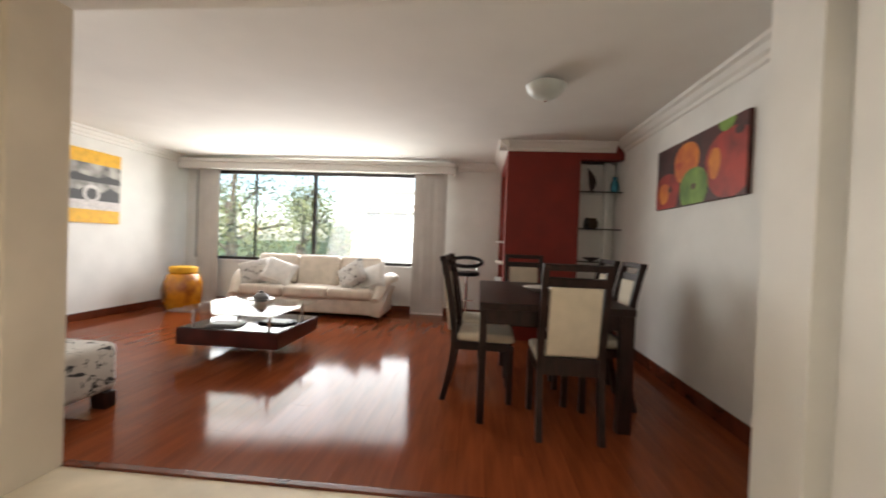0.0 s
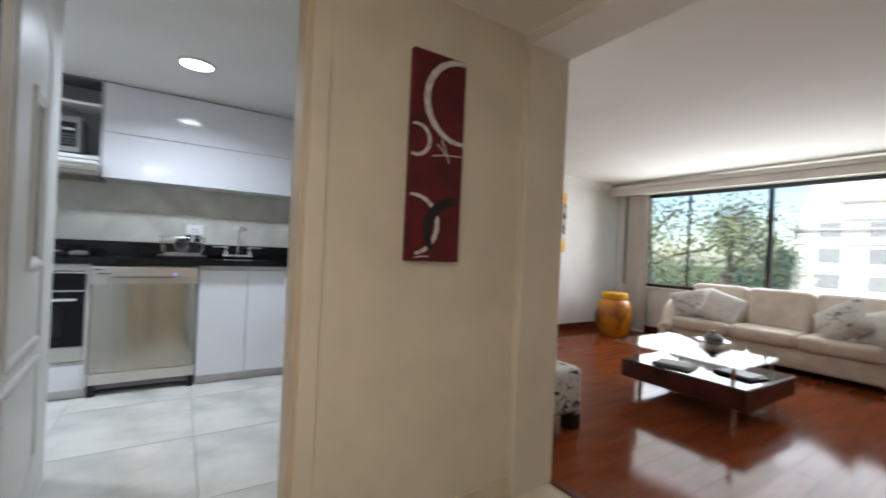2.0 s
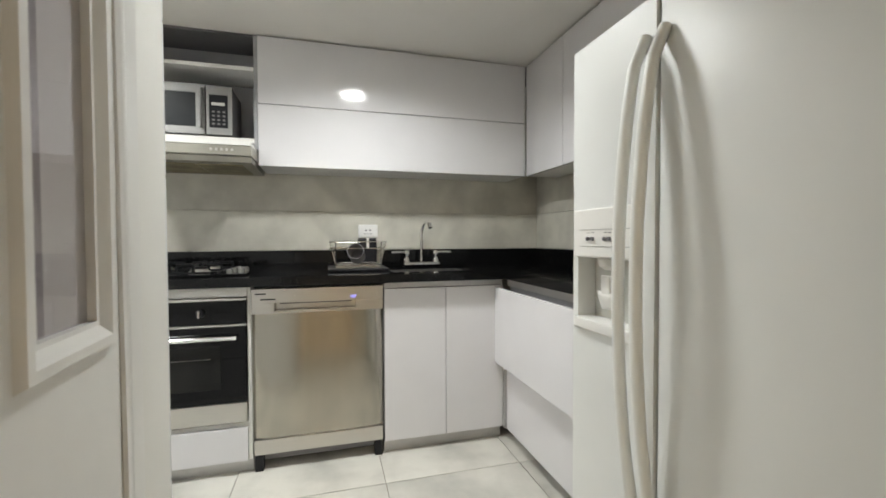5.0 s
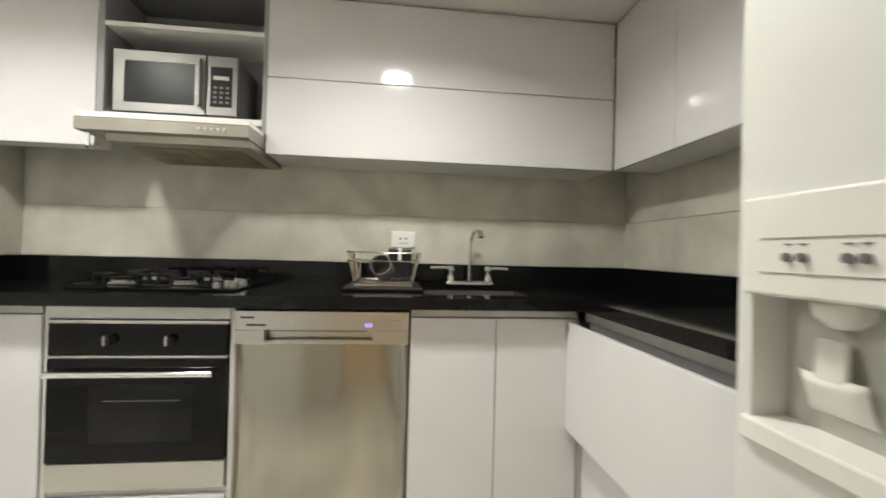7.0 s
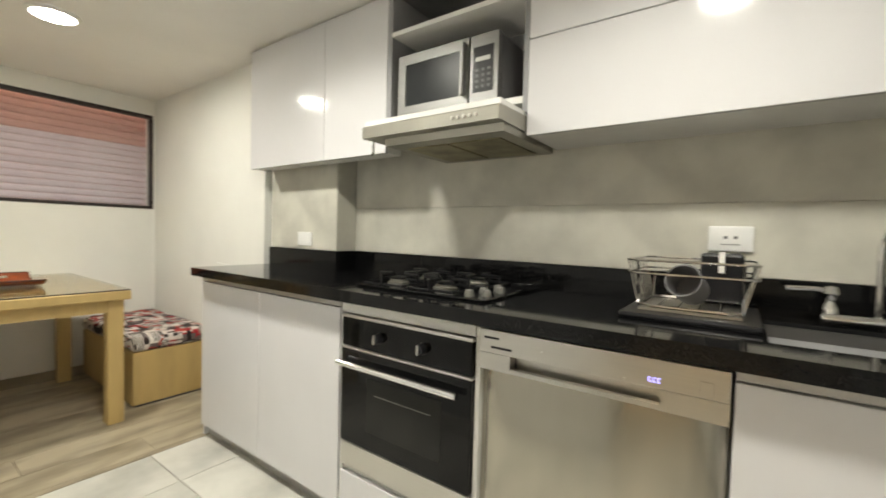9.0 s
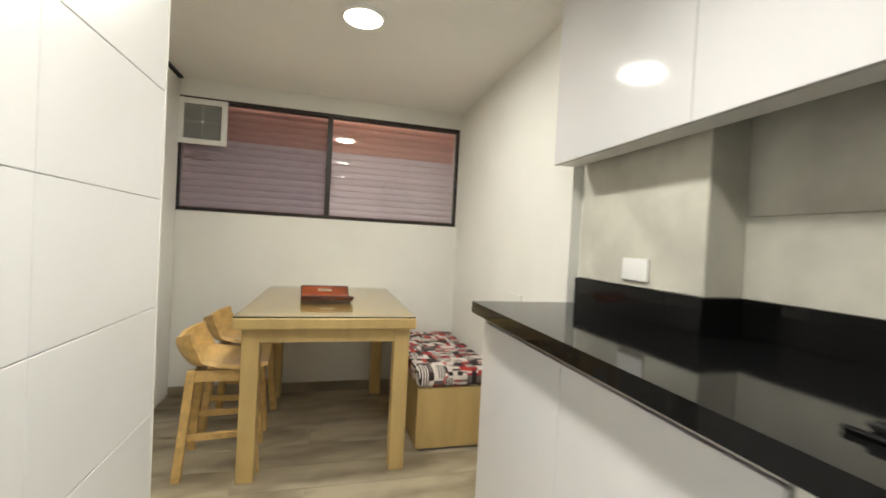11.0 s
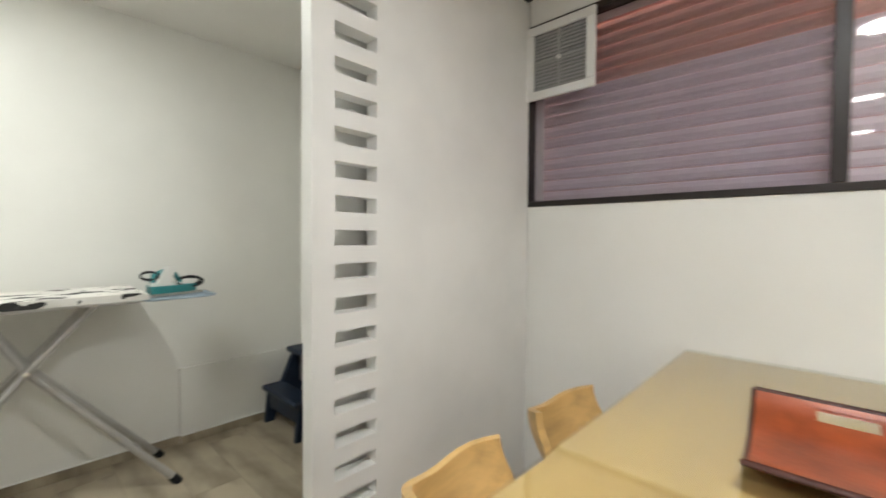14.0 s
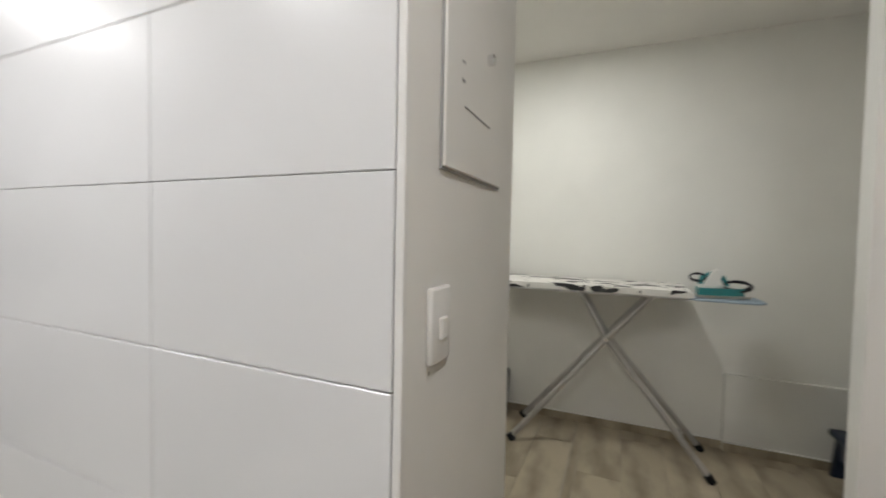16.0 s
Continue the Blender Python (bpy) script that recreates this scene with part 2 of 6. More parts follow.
M_PWHITE = mat("white_brush_paint", (0.62, 0.58, 0.56), 0.6, var=0.15, scale=30, bump=0.2, bscale=120)
M_PBLACK = mat("black_brush_paint", (0.012, 0.008, 0.009), 0.5, var=0.2, scale=20, bump=0.2, bscale=120)
M_FDARK = mat("dark_painting_ground", (0.075, 0.015, 0.012), 0.5, var=0.4, scale=5, bump=0.05)
M_FRED = mat("painted_red_fruit", (0.42, 0.030, 0.014), 0.5, scale=5, bump=0.05, dark=(0.13, 0.008, 0.006))
M_FORANGE = mat("painted_orange_fruit", (0.72, 0.25, 0.02), 0.5, scale=5, bump=0.05, dark=(0.42, 0.05, 0.012))
M_FGREEN = mat("painted_green_fruit", (0.20, 0.33, 0.05), 0.5, scale=5, bump=0.05, dark=(0.05, 0.12, 0.015))
M_PHOTO = mat("grey_photo_print", (0.30, 0.28, 0.25), 0.5, var=0.7, scale=7, bump=0.02, dark=(0.05, 0.045, 0.04))
M_ORANGEP = mat("orange_label", (0.62, 0.15, 0.03), 0.4, var=0.1, bump=0.0)
M_BLUEP = mat("pale_blue_plastic", (0.35, 0.44, 0.52), 0.4, var=0.05, bump=0.0)
M_CABLE = mat("grey_cable", (0.16, 0.16, 0.16), 0.5, bump=0.0)
M_BARK = mat("bark", (0.10, 0.075, 0.05), 0.9, var=0.3, scale=9, bump=0.4, bscale=30)
M_LEAF = mat("foliage", (0.16, 0.175, 0.065), 0.6, var=0.35, scale=2, bump=0.0)
M_PINE = mat("dark_foliage", (0.05, 0.10, 0.055), 0.7, var=0.35, scale=2, bump=0.0)
M_GROUND = mat("lawn", (0.07, 0.11, 0.03), 0.9, var=0.3, scale=0.6, bump=0.2)
M_FACADE = mat("pale_facade", (0.62, 0.60, 0.56), 0.8, var=0.06, scale=0.8, bump=0.05)
M_FARWIN = mat("far_window", (0.10, 0.11, 0.12), 0.2, var=0.2, bump=0.0)
M_TERRA = mat("flat_roof", (0.30, 0.26, 0.23), 0.9, var=0.15, bump=0.1)

def patterned(name, base, inks, scale, rough=0.85):
    """Printed cloth: patches of the inks on the base colour."""
    m = mat(name, base, rough, var=0.04, bump=0.12, bscale=350)
    t = m.node_tree
    n, l = t.nodes, t.links
    b = n["Principled BSDF"]
    co = n.new("ShaderNodeTexCoord")
    last = b.inputs["Base Color"].links[0].from_socket
    for k, (ink, lo) in enumerate(inks):
        v = n.new("ShaderNodeTexVoronoi")
        v.inputs["Scale"].default_value = scale * (1 + 0.35 * k)
        mp = n.new("ShaderNodeMapping")
        mp.inputs["Location"].default_value = (3.1 * k, 1.7 * k, 0.4 * k)
        mp.inputs["Scale"].default_value = (1, 0.55 + 0.5 * (k % 2), 1)
        l.new(co.outputs["Object"], mp.inputs["Vector"])
        nz = n.new("ShaderNodeTexNoise")
        nz.inputs["Scale"].default_value = scale * 1.6
        mxv = n.new("ShaderNodeMix")
        mxv.data_type = "VECTOR"
        mxv.inputs[0].default_value = 0.12
        l.new(mp.outputs[0], nz.inputs["Vector"]), l.new(mp.outputs[0], mxv.inputs[4]), l.new(nz.outputs["Color"], mxv.inputs[5])
        l.new(mxv.outputs[1], v.inputs["Vector"])
        c = n.new("ShaderNodeMath")
        c.operation = "LESS_THAN"
        c.inputs[1].default_value = lo
        l.new(v.outputs["Distance"], c.inputs[0])
        mx = n.new("ShaderNodeMix")
        mx.data_type = "RGBA"
        mx.inputs[7].default_value = (*ink, 1)
        l.new(c.outputs[0], mx.inputs[0]), l.new(last, mx.inputs[6])
        last = mx.outputs[2]
    l.new(last, b.inputs["Base Color"])
    return m

M_FLORAL = patterned("floral_upholstery", (0.58, 0.55, 0.50), [((0.03, 0.03, 0.03), 0.30), ((0.09, 0.09, 0.085), 0.24)], 15)
M_CUSHP = patterned("grey_print_cushion_fabric", (0.60, 0.58, 0.55), [((0.12, 0.11, 0.11), 0.27), ((0.2, 0.19, 0.19), 0.2)], 14)
M_BOARD = patterned("printed_ironing_cover", (0.74, 0.72, 0.68), [((0.02, 0.02, 0.02), 0.33), ((0.05, 0.05, 0.05), 0.2)], 12)

def patchwork(name, base, inks):
    """Printed cloth of oblong patches at two sizes, some of them striped."""
    m = mat(name, base, 0.85, var=0.04, bump=0.12, bscale=350)
    n, l = m.node_tree.nodes, m.node_tree.links
    b = n["Principled BSDF"]
    co = n.new("ShaderNodeTexCoord")
    sep = n.new("ShaderNodeSeparateXYZ")
    l.new(co.outputs["Object"], sep.inputs[0])
    last = b.inputs["Base Color"].links[0].from_socket
    for k, (cell, part_of) in enumerate((((0.050, 0.040, 0.045), 0.66), ((0.085, 0.027, 0.045), 0.42), ((0.027, 0.070, 0.045), 0.36), ((0.045, 0.045, 0.045), 0.24))):
        mp, sn, wh = n.new("ShaderNodeMapping"), n.new("ShaderNodeVectorMath"), n.new("ShaderNodeTexWhiteNoise")
        mp.inputs["Location"].default_value = (0.021 * k, 0.013 * k, 0.011 * k)
        sn.operation = "SNAP"
        sn.inputs[1].default_value = cell
        l.new(co.outputs["Object"], mp.inputs["Vector"]), l.new(mp.outputs[0], sn.inputs[0]), l.new(sn.outputs[0], wh.inputs["Vector"])
        ramp = n.new("ShaderNodeValToRGB")
        ramp.color_ramp.interpolation = "CONSTANT"
        for j, ink in enumerate(inks):
            e = ramp.color_ramp.elements[j] if j < 2 else ramp.color_ramp.elements.new(j / len(inks))
            e.position, e.color = j / len(inks), (*ink, 1)
        l.new(wh.outputs["Value"], ramp.inputs[0])
        col = ramp.outputs[0]
        if k == 3:
            sw, gt, st = n.new("ShaderNodeMath"), n.new("ShaderNodeMath"), n.new("ShaderNodeMix")
            sw.operation, gt.operation, st.data_type = "PINGPONG", "GREATER_THAN", "RGBA"
            sw.inputs[1].default_value, gt.inputs[1].default_value = 0.007, 0.0035
            st.inputs[6].default_value, st.inputs[7].default_value = (*inks[0], 1), (*base, 1)
            l.new(sep.outputs[0], sw.inputs[0]), l.new(sw.outputs[0], gt.inputs[0]), l.new(gt.outputs[0], st.inputs[0])
            col = st.outputs[2]
        pick, lt, mx = n.new("ShaderNodeSeparateColor"), n.new("ShaderNodeMath"), n.new("ShaderNodeMix")
        lt.operation, mx.data_type = "LESS_THAN", "RGBA"
        lt.inputs[1].default_value = part_of
        l.new(wh.outputs["Color"], pick.inputs[0]), l.new(pick.outputs[1], lt.inputs[0])
        l.new(lt.outputs[0], mx.inputs[0]), l.new(last, mx.inputs[6]), l.new(col, mx.inputs[7])
        last = mx.outputs[2]
    l.new(last, b.inputs["Base Color"])
    return m
M_BENCHF = patchwork("red_black_white_print", (0.72, 0.66, 0.61), [(0.02, 0.012, 0.012), (0.34, 0.018, 0.026), (0.68, 0.61, 0.57), (0.025, 0.016, 0.016), (0.44, 0.05, 0.035), (0.04, 0.02, 0.02), (0.62, 0.55, 0.51), (0.14, 0.11, 0.11)])

# ---- mesh helpers ----
HOME = {}

def thing(name, loc, label, category, group="", kind=""):
    ob = new(name)
    ob.empty_display_size = 0.1
    ob.location = loc
    HOME[ob.name] = Matrix.Translation(loc).inverted()
    return tagged(ob, label, category, group, kind)

def part(name, bm, material, parent=None, label="", smooth=False):
    """Links a bmesh, built in world places, as one mesh object under a thing or a part."""
    me = bpy.data.meshes.new(name)
    bmesh.ops.recalc_face_normals(bm, faces=bm.faces)
    bm.to_mesh(me)
    bm.free()
    if smooth:
        me.shade_smooth()
        me.set_sharp_from_angle(angle=radians(38))
    me.materials.append(material)
    ob = new(name, me)
    if parent:
        ob.parent = parent
        if parent.name in HOME:
            ob.matrix_parent_inverse = HOME[parent.name]
    return tagged(ob, label)

def single(name, bm, material, label, category, group="", kind="", smooth=False):
    return tagged(part(name, bm, material, None, "", smooth), label, category, group, kind)

def structure(name, bm, material, label, category, smooth=False):
    return single(name, bm, material, label, category, "", "structure", smooth)

def B():
    return bmesh.new()

def add(bm, tmp, m=None):
    if m is not None:
        tmp.transform(m)
    me = bpy.data.meshes.new("tmp")
    tmp.to_mesh(me)
    tmp.free()
    bm.from_mesh(me)
    bpy.data.meshes.remove(me)
    return bm

def box(x0, x1, y0, y1, z0, z1, r=0.0, seg=2, bm=None, m=None):
    bm = bm or bmesh.new()
    t = bmesh.new()
    bmesh.ops.create_cube(t, size=1)
    t.transform(Matrix.Translation(((x0 + x1) / 2, (y0 + y1) / 2, (z0 + z1) / 2)) @ Matrix.Diagonal((abs(x1 - x0), abs(y1 - y0), abs(z1 - z0), 1)))
    if r:
        r = min(r, 0.49 * min(abs(x1 - x0), abs(y1 - y0), abs(z1 - z0)))
        bmesh.ops.bevel(t, geom=t.edges[:], offset=r, segments=seg, profile=0.5, affect="EDGES", clamp_overlap=True)
    return add(bm, t, m)

def boxes(*rows, r=0.0):
    bm = bmesh.new()
    for row in rows:
        box(*row, r=r, bm=bm)
    return bm

def rod(p0, p1, r0, r1=None, n=14, bm=None):
    bm = bm or bmesh.new()
    p0, p1 = Vector(p0), Vector(p1)
    t = bmesh.new()
    bmesh.ops.create_cone(t, cap_ends=True, segments=n, radius1=r0, radius2=r0 if r1 is None else r1, depth=(p1 - p0).length)
    return add(bm, t, Matrix.Translation((p0 + p1) / 2) @ (p1 - p0).to_track_quat("Z", "Y").to_matrix().to_4x4())

def tube(points, r, n=8, closed=False, bm=None):
    """A round bar along a line of points."""
    bm = bm or bmesh.new()
    pts = [Vector(p) for p in points]
    rings, side = [], None
    k = len(pts)
    for i, p in enumerate(pts):
        a = pts[(i - 1) % k] if closed or i else p
        b = pts[(i + 1) % k] if closed or i < k - 1 else p
        d = (b - a).normalized()
        if side is None:
            side = d.orthogonal().normalized()
        side = (side - d * side.dot(d)).normalized()
        up = d.cross(side)
        rings.append([bm.verts.new(p + r * (math.cos(2 * math.pi * j / n) * side + math.sin(2 * math.pi * j / n) * up)) for j in range(n)])
    for i in range(k if closed else k - 1):
        a, b = rings[i], rings[(i + 1) % k]
        for j in range(n):
            bm.faces.new((a[j], a[(j + 1) % n], b[(j + 1) % n], b[j]))
    if not closed:
        bm.faces.new(rings[0]), bm.faces.new(rings[-1])
    return bm

def lathe(profile, x, y, z=0.0, n=32, bm=None):
    bm = bm or bmesh.new()
    rings = [[bm.verts.new((x + r * math.cos(2 * math.pi * j / n), y + r * math.sin(2 * math.pi * j / n), z + h)) for j in range(n)] for r, h in profile]
    for a, b in zip(rings, rings[1:]):
        for j in range(n):
            bm.faces.new((a[j], a[(j + 1) % n], b[(j + 1) % n], b[j]))
    for k in (0, -1):
        if profile[k][0] < 0.002:
            bm.faces.new(rings[k])
    return bm

def prism(outline, axis, a, b, bm=None):
    """An outline of two coordinates, pushed along the axis from a to b."""
    bm = bm or bmesh.new()
    put = {"x": lambda u, v, w: (w, u, v), "y": lambda u, v, w: (u, w, v), "z": lambda u, v, w: (u, v, w)}[axis]
    lo, hi = ([bm.verts.new(put(u, v, w)) for u, v in outline] for w in (a, b))
    bm.faces.new(lo), bm.faces.new(hi)
    for i in range(len(outline)):
        j = (i + 1) % len(outline)
        bm.faces.new((lo[i], lo[j], hi[j], hi[i]))
    return bm

def shell(fn, nu, nv, thick, bm=None):
    """A curved sheet p = fn(u, v), u and v from 0 to 1, with thickness."""
    bm = bm or bmesh.new()
    g = [[Vector(fn(i / nu, j / nv)) for j in range(nv + 1)] for i in range(nu + 1)]
    def normal(i, j):
        a = g[min(i + 1, nu)][j] - g[max(i - 1, 0)][j]
        b = g[i][min(j + 1, nv)] - g[i][max(j - 1, 0)]
        return a.cross(b).normalized()
    top = [[bm.verts.new(g[i][j] + normal(i, j) * thick / 2) for j in range(nv + 1)] for i in range(nu + 1)]
    low = [[bm.verts.new(g[i][j] - normal(i, j) * thick / 2) for j in range(nv + 1)] for i in range(nu + 1)]
    for i in range(nu):
        for j in range(nv):
            bm.faces.new((top[i][j], top[i + 1][j], top[i + 1][j + 1], top[i][j + 1]))
            bm.faces.new((low[i][j], low[i][j + 1], low[i + 1][j + 1], low[i + 1][j]))
    rim = [(i, 0) for i in range(nu)] + [(nu, j) for j in range(nv)] + [(i, nv) for i in range(nu, 0, -1)] + [(0, j) for j in range(nv, 0, -1)]
    for (a, b), (c, d) in zip(rim, rim[1:] + rim[:1]):
        bm.faces.new((top[a][b], top[c][d], low[c][d], low[a][b]))
    return bm

def pillow(cx, cy, cz, w, h, t, m):
    """A stuffed cushion w by h, t thick, standing in its own x-z plane, turned by m."""
    bm = bmesh.new()
    n = 10
    for s in (1, -1):
        g = []
        for i in range(n + 1):
            row = []
            for j in range(n + 1):
                u, v = 2 * i / n - 1, 2 * j / n - 1
                f = max(0, (1 - u ** 4) * (1 - v ** 4)) ** 0.5
                pinch = 1 - 0.07 * (1 - abs(v)) * abs(u) ** 3
                row.append(bm.verts.new((u * w / 2 * (1 - 0.06 * (1 - v * v)), s * f * t / 2, v * h / 2 * (1 - 0.06 * (1 - u * u)) * pinch)))
            g.append(row)
        for i in range(n):
            for j in range(n):
                bm.faces.new((g[i][j], g[i + 1][j], g[i + 1][j + 1], g[i][j + 1]))
    bmesh.ops.remove_doubles(bm, verts=bm.verts, dist=0.0008)
    bm.transform(Matrix.Translation((cx, cy, cz)) @ m)
    return bm

def turn(ax=0, ay=0, az=0):
    return pose(0, 0, 0, ax, ay, az)

# ---- structure: hall ----
HX = -1.165      # hall's west wall face
KX = -1.29       # the same wall's kitchen face
YO = 2.42        # plane of the opening to the living room
CEIL_L = 2.29    # living room ceiling
structure("wall_hall_west", boxes((KX, HX, 1.185, 2.16, 0, 2.4), (KX, HX, -0.3, 0.40, 0, 2.4), (KX, HX, 0.40, 1.185, 2.06, 2.4)), M_CREAM, "cream painted hall wall with the kitchen doorway", "wall")
structure("pilaster", box(KX, -1.13, 2.16, YO, 0, 2.085, r=0.004), M_CREAM, "cream painted pilaster beside the wide opening", "pilaster")
structure("beam", box(-1.5, 2.6, 2.16, YO, 2.085, 2.5), M_CEIL, "white painted beam over the wide opening", "beam")
structure("wall_hall_east", boxes((1.85, 2.6, 2.16, YO, 0, 2.4), (1.94, 2.6, 2.06, 2.16, 0, 2.4), (1.87, 2.6, -0.3, 2.06, 0, 2.4)), M_WALL, "white painted hall wall with a stepped end", "wall")
structure("wall_hall_south", box(-1.29, 2.6, -0.4, -0.3, 0, 2.4), M_CREAM, "plain cream wall closing the hall", "wall")
structure("ceiling_hall", box(-1.3, 2.6, -0.4, 2.16, 2.14, 2.26), M_CEIL, "white hall ceiling", "ceiling")
floor_hall = structure("floor_hall", box(-1.29, 2.6, -0.4, YO, -0.10, -0.012), M_GROUT, "cream marble hall floor with a dark inlay line", "floor")
structure("threshold", box(-1.13, 1.85, YO - 0.01, YO + 0.035, -0.03, 0.010, r=0.006), M_SKIRT, "dark wooden threshold strip", "threshold")
structure("baseboard_hall", boxes((HX, HX + 0.014, 1.26, 2.16, 0, 0.075), (HX, HX + 0.014, -0.3, 0.33, 0, 0.075), r=0.003), M_MARB, "low cream marble skirting", "baseboard")
casing = structure("door_casing", boxes((HX - 0.001, HX + 0.012, 1.185, 1.25, 0, 2.12), (HX - 0.001, HX + 0.012, 0.40, 1.185, 2.06, 2.12), r=0.003), M_CREAM, "cream painted casing round the kitchen doorway", "door frame")
structure("door_moulding", prism([(HX - 0.001, 0.336)] + [(HX + 0.019 * math.sin(math.pi * k / 10) ** 0.7, 0.336 + 0.058 * k / 10) for k in range(1, 10)] + [(HX - 0.001, 0.394)], "z", 0, 2.12), M_CREAM, "rounded cream moulding beside the kitchen doorway", "door frame", smooth=True)
for ya_, yb_ in ((1.165, 1.186), (0.399, 0.436)):
    structure("door_jamb", box(KX - 0.006, HX, ya_, yb_, 0, 2.06, r=0.003), M_JAMB, "tan painted jamb of the kitchen doorway", "door frame")

# ---- structure: living room ----
LW, LE, LN = -3.95, 2.33, 6.95
structure("wall_living_west", box(LW - 0.15, LW, YO - 0.3, LN + 0.15, 0, 2.5), M_WALL, "white painted living room wall", "wall")
structure("wall_living_east", box(LE, LE + 0.15, YO, LN + 0.15, 0, 2.5), M_WALL, "white painted dining side wall", "wall")
structure("wall_living_south", box(LW, KX, YO - 0.15, YO - 0.002, 0, 2.5), M_WALL, "white painted wall closing the living room", "wall")
WX0, WX1, WZ0, WZ1 = -3.82, 0.10, 0.70, 2.12
structure("wall_window", boxes((LW, WX0, LN, LN + 0.15, 0, 2.5), (WX1, LE, LN, LN + 0.15, 0, 2.5), (WX0, WX1, LN, LN + 0.15, 0, WZ0), (WX0, WX1, LN, LN + 0.15, WZ1, 2.5)), M_WALL, "white painted wall with a wide window", "wall")
structure("ceiling_living", box(LW - 0.1, LE + 0.1, YO, LN + 0.1, CEIL_L, CEIL_L + 0.12), M_CEIL, "white living room ceiling", "ceiling")
CORN = [(0, 0), (0.11, 0), (0.10, -0.02), (0.07, -0.03), (0.05, -0.06), (0.025, -0.075), (0.02, -0.10), (0, -0.11)]
structure("cornice_east", prism([(LE - u, CEIL_L + v) for u, v in CORN], "y", YO, 5.5), M_CEIL, "white moulded plaster cornice", "cornice")
structure("cornice_west", prism([(LW + u, CEIL_L + v) for u, v in CORN], "y", YO, 6.72), M_CEIL, "white moulded plaster cornice", "cornice")
structure("cornice_north", prism([(LN - u, CEIL_L + v) for u, v in CORN], "x", 0.38, 1.03), M_CEIL, "white moulded plaster cornice", "cornice")
structure("cornice_red_front", prism([(5.5 - u, CEIL_L - 0.005 + v) for u, v in CORN], "x", 0.93, LE - 0.1), M_CEIL, "white moulded cornice on the red partition", "cornice")
structure("cornice_red_side", prism([(1.03 - u, CEIL_L - 0.005 + v) for u, v in CORN], "y", 5.4, LN), M_CEIL, "white moulded cornice on the red partition", "cornice")
structure("pelmet", boxes((LW, 0.34, 6.70, 6.74, 2.10, CEIL_L - 0.03), (0.30, 0.34, 6.74, LN, 2.10, CEIL_L - 0.03), (LW, 0.36, 6.66, 6.70, CEIL_L - 0.09, CEIL_L - 0.04), r=0.006), M_CEIL, "white curtain pelmet under the ceiling", "pelmet")
structure("baseboard_living", boxes((LW, LW + 0.016, YO, LN, 0, 0.10), (LE - 0.016, LE, YO, 5.5, 0, 0.11), (LW + 0.016, 1.03, LN - 0.016, LN, 0, 0.10), r=0.004), M_SKIRT, "dark red-brown wooden skirting", "baseboard")
for dims in ((1.03, 1.855, 5.5, 5.62, 0, 2.36), (1.855, LE, 5.5, 5.62, 2.10, 2.36), (1.03, 1.15, 5.62, LN, 0, 0.5), (1.03, 1.15, 5.62, LN, 2.05, 2.36), (1.03, 1.15, 5.62, 5.75, 0.5, 2.05), (1.03, 1.15, 6.6, LN, 0.5, 2.05), (1.855, LE, 5.5, 5.62, 0, 0.55)):
    structure("wall_red", box(*dims), M_RED, "dark red painted partition with a shelf niche", "wall")
structure("niche_back", boxes((1.855, LE, 5.80, 5.84, 0.55, 2.1), (1.835, 1.855, 5.62, 5.84, 0.5, 2.12)), M_WALL, "white back of the shelf niche", "wall")
structure("niche_post", box(2.19, 2.25, 5.70, 5.80, 0.55, 2.1, r=0.004), M_WALL, "white post in the shelf niche", "post")
floor_living = structure("floor_living", box(LW, LE, YO, LN, -0.10, -0.016), M_SKIRT, "glossy red-brown parquet floor", "floor")

# living room window
win1 = thing("window_1", ((WX0 + WX1) / 2, LN + 0.05, WZ0), "wide living room window with dark brown metal frame", "window", kind="structure")
fr = boxes((WX0, WX1, LN + 0.03, LN + 0.09, WZ0, WZ0 + 0.05), (WX0, WX1, LN + 0.03, LN + 0.09, WZ1 - 0.05, WZ1), (WX0, WX0 + 0.05, LN + 0.03, LN + 0.09, WZ0 + 0.05, WZ1 - 0.05), (WX1 - 0.05, WX1, LN + 0.03, LN + 0.09, WZ0 + 0.05, WZ1 - 0.05), r=0.003)
part("window_frame", fr, M_BRONZE, win1)
part("mullion", box(-1.885, -1.835, LN + 0.03, LN + 0.09, WZ0 + 0.05, WZ1 - 0.05, r=0.003), M_BRONZE, win1)
part("mullion", box(-2.845, -2.82, LN + 0.04, LN + 0.08, WZ0 + 0.05, WZ1 - 0.05, r=0.003), M_BRONZE, win1)
part("window_sill", box(WX0, WX1, LN - 0.03, LN + 0.03, WZ0 - 0.03, WZ0 + 0.004, r=0.004), M_WALL, win1)
for a, b in ((WX0 + 0.05, -2.845), (-2.82, -1.885), (-1.835, WX1 - 0.05)):
    pane = part("pane", box(a, b, LN + 0.057, LN + 0.063, WZ0 + 0.05, WZ1 - 0.05), M_PANE, win1)
    pane.visible_shadow = False

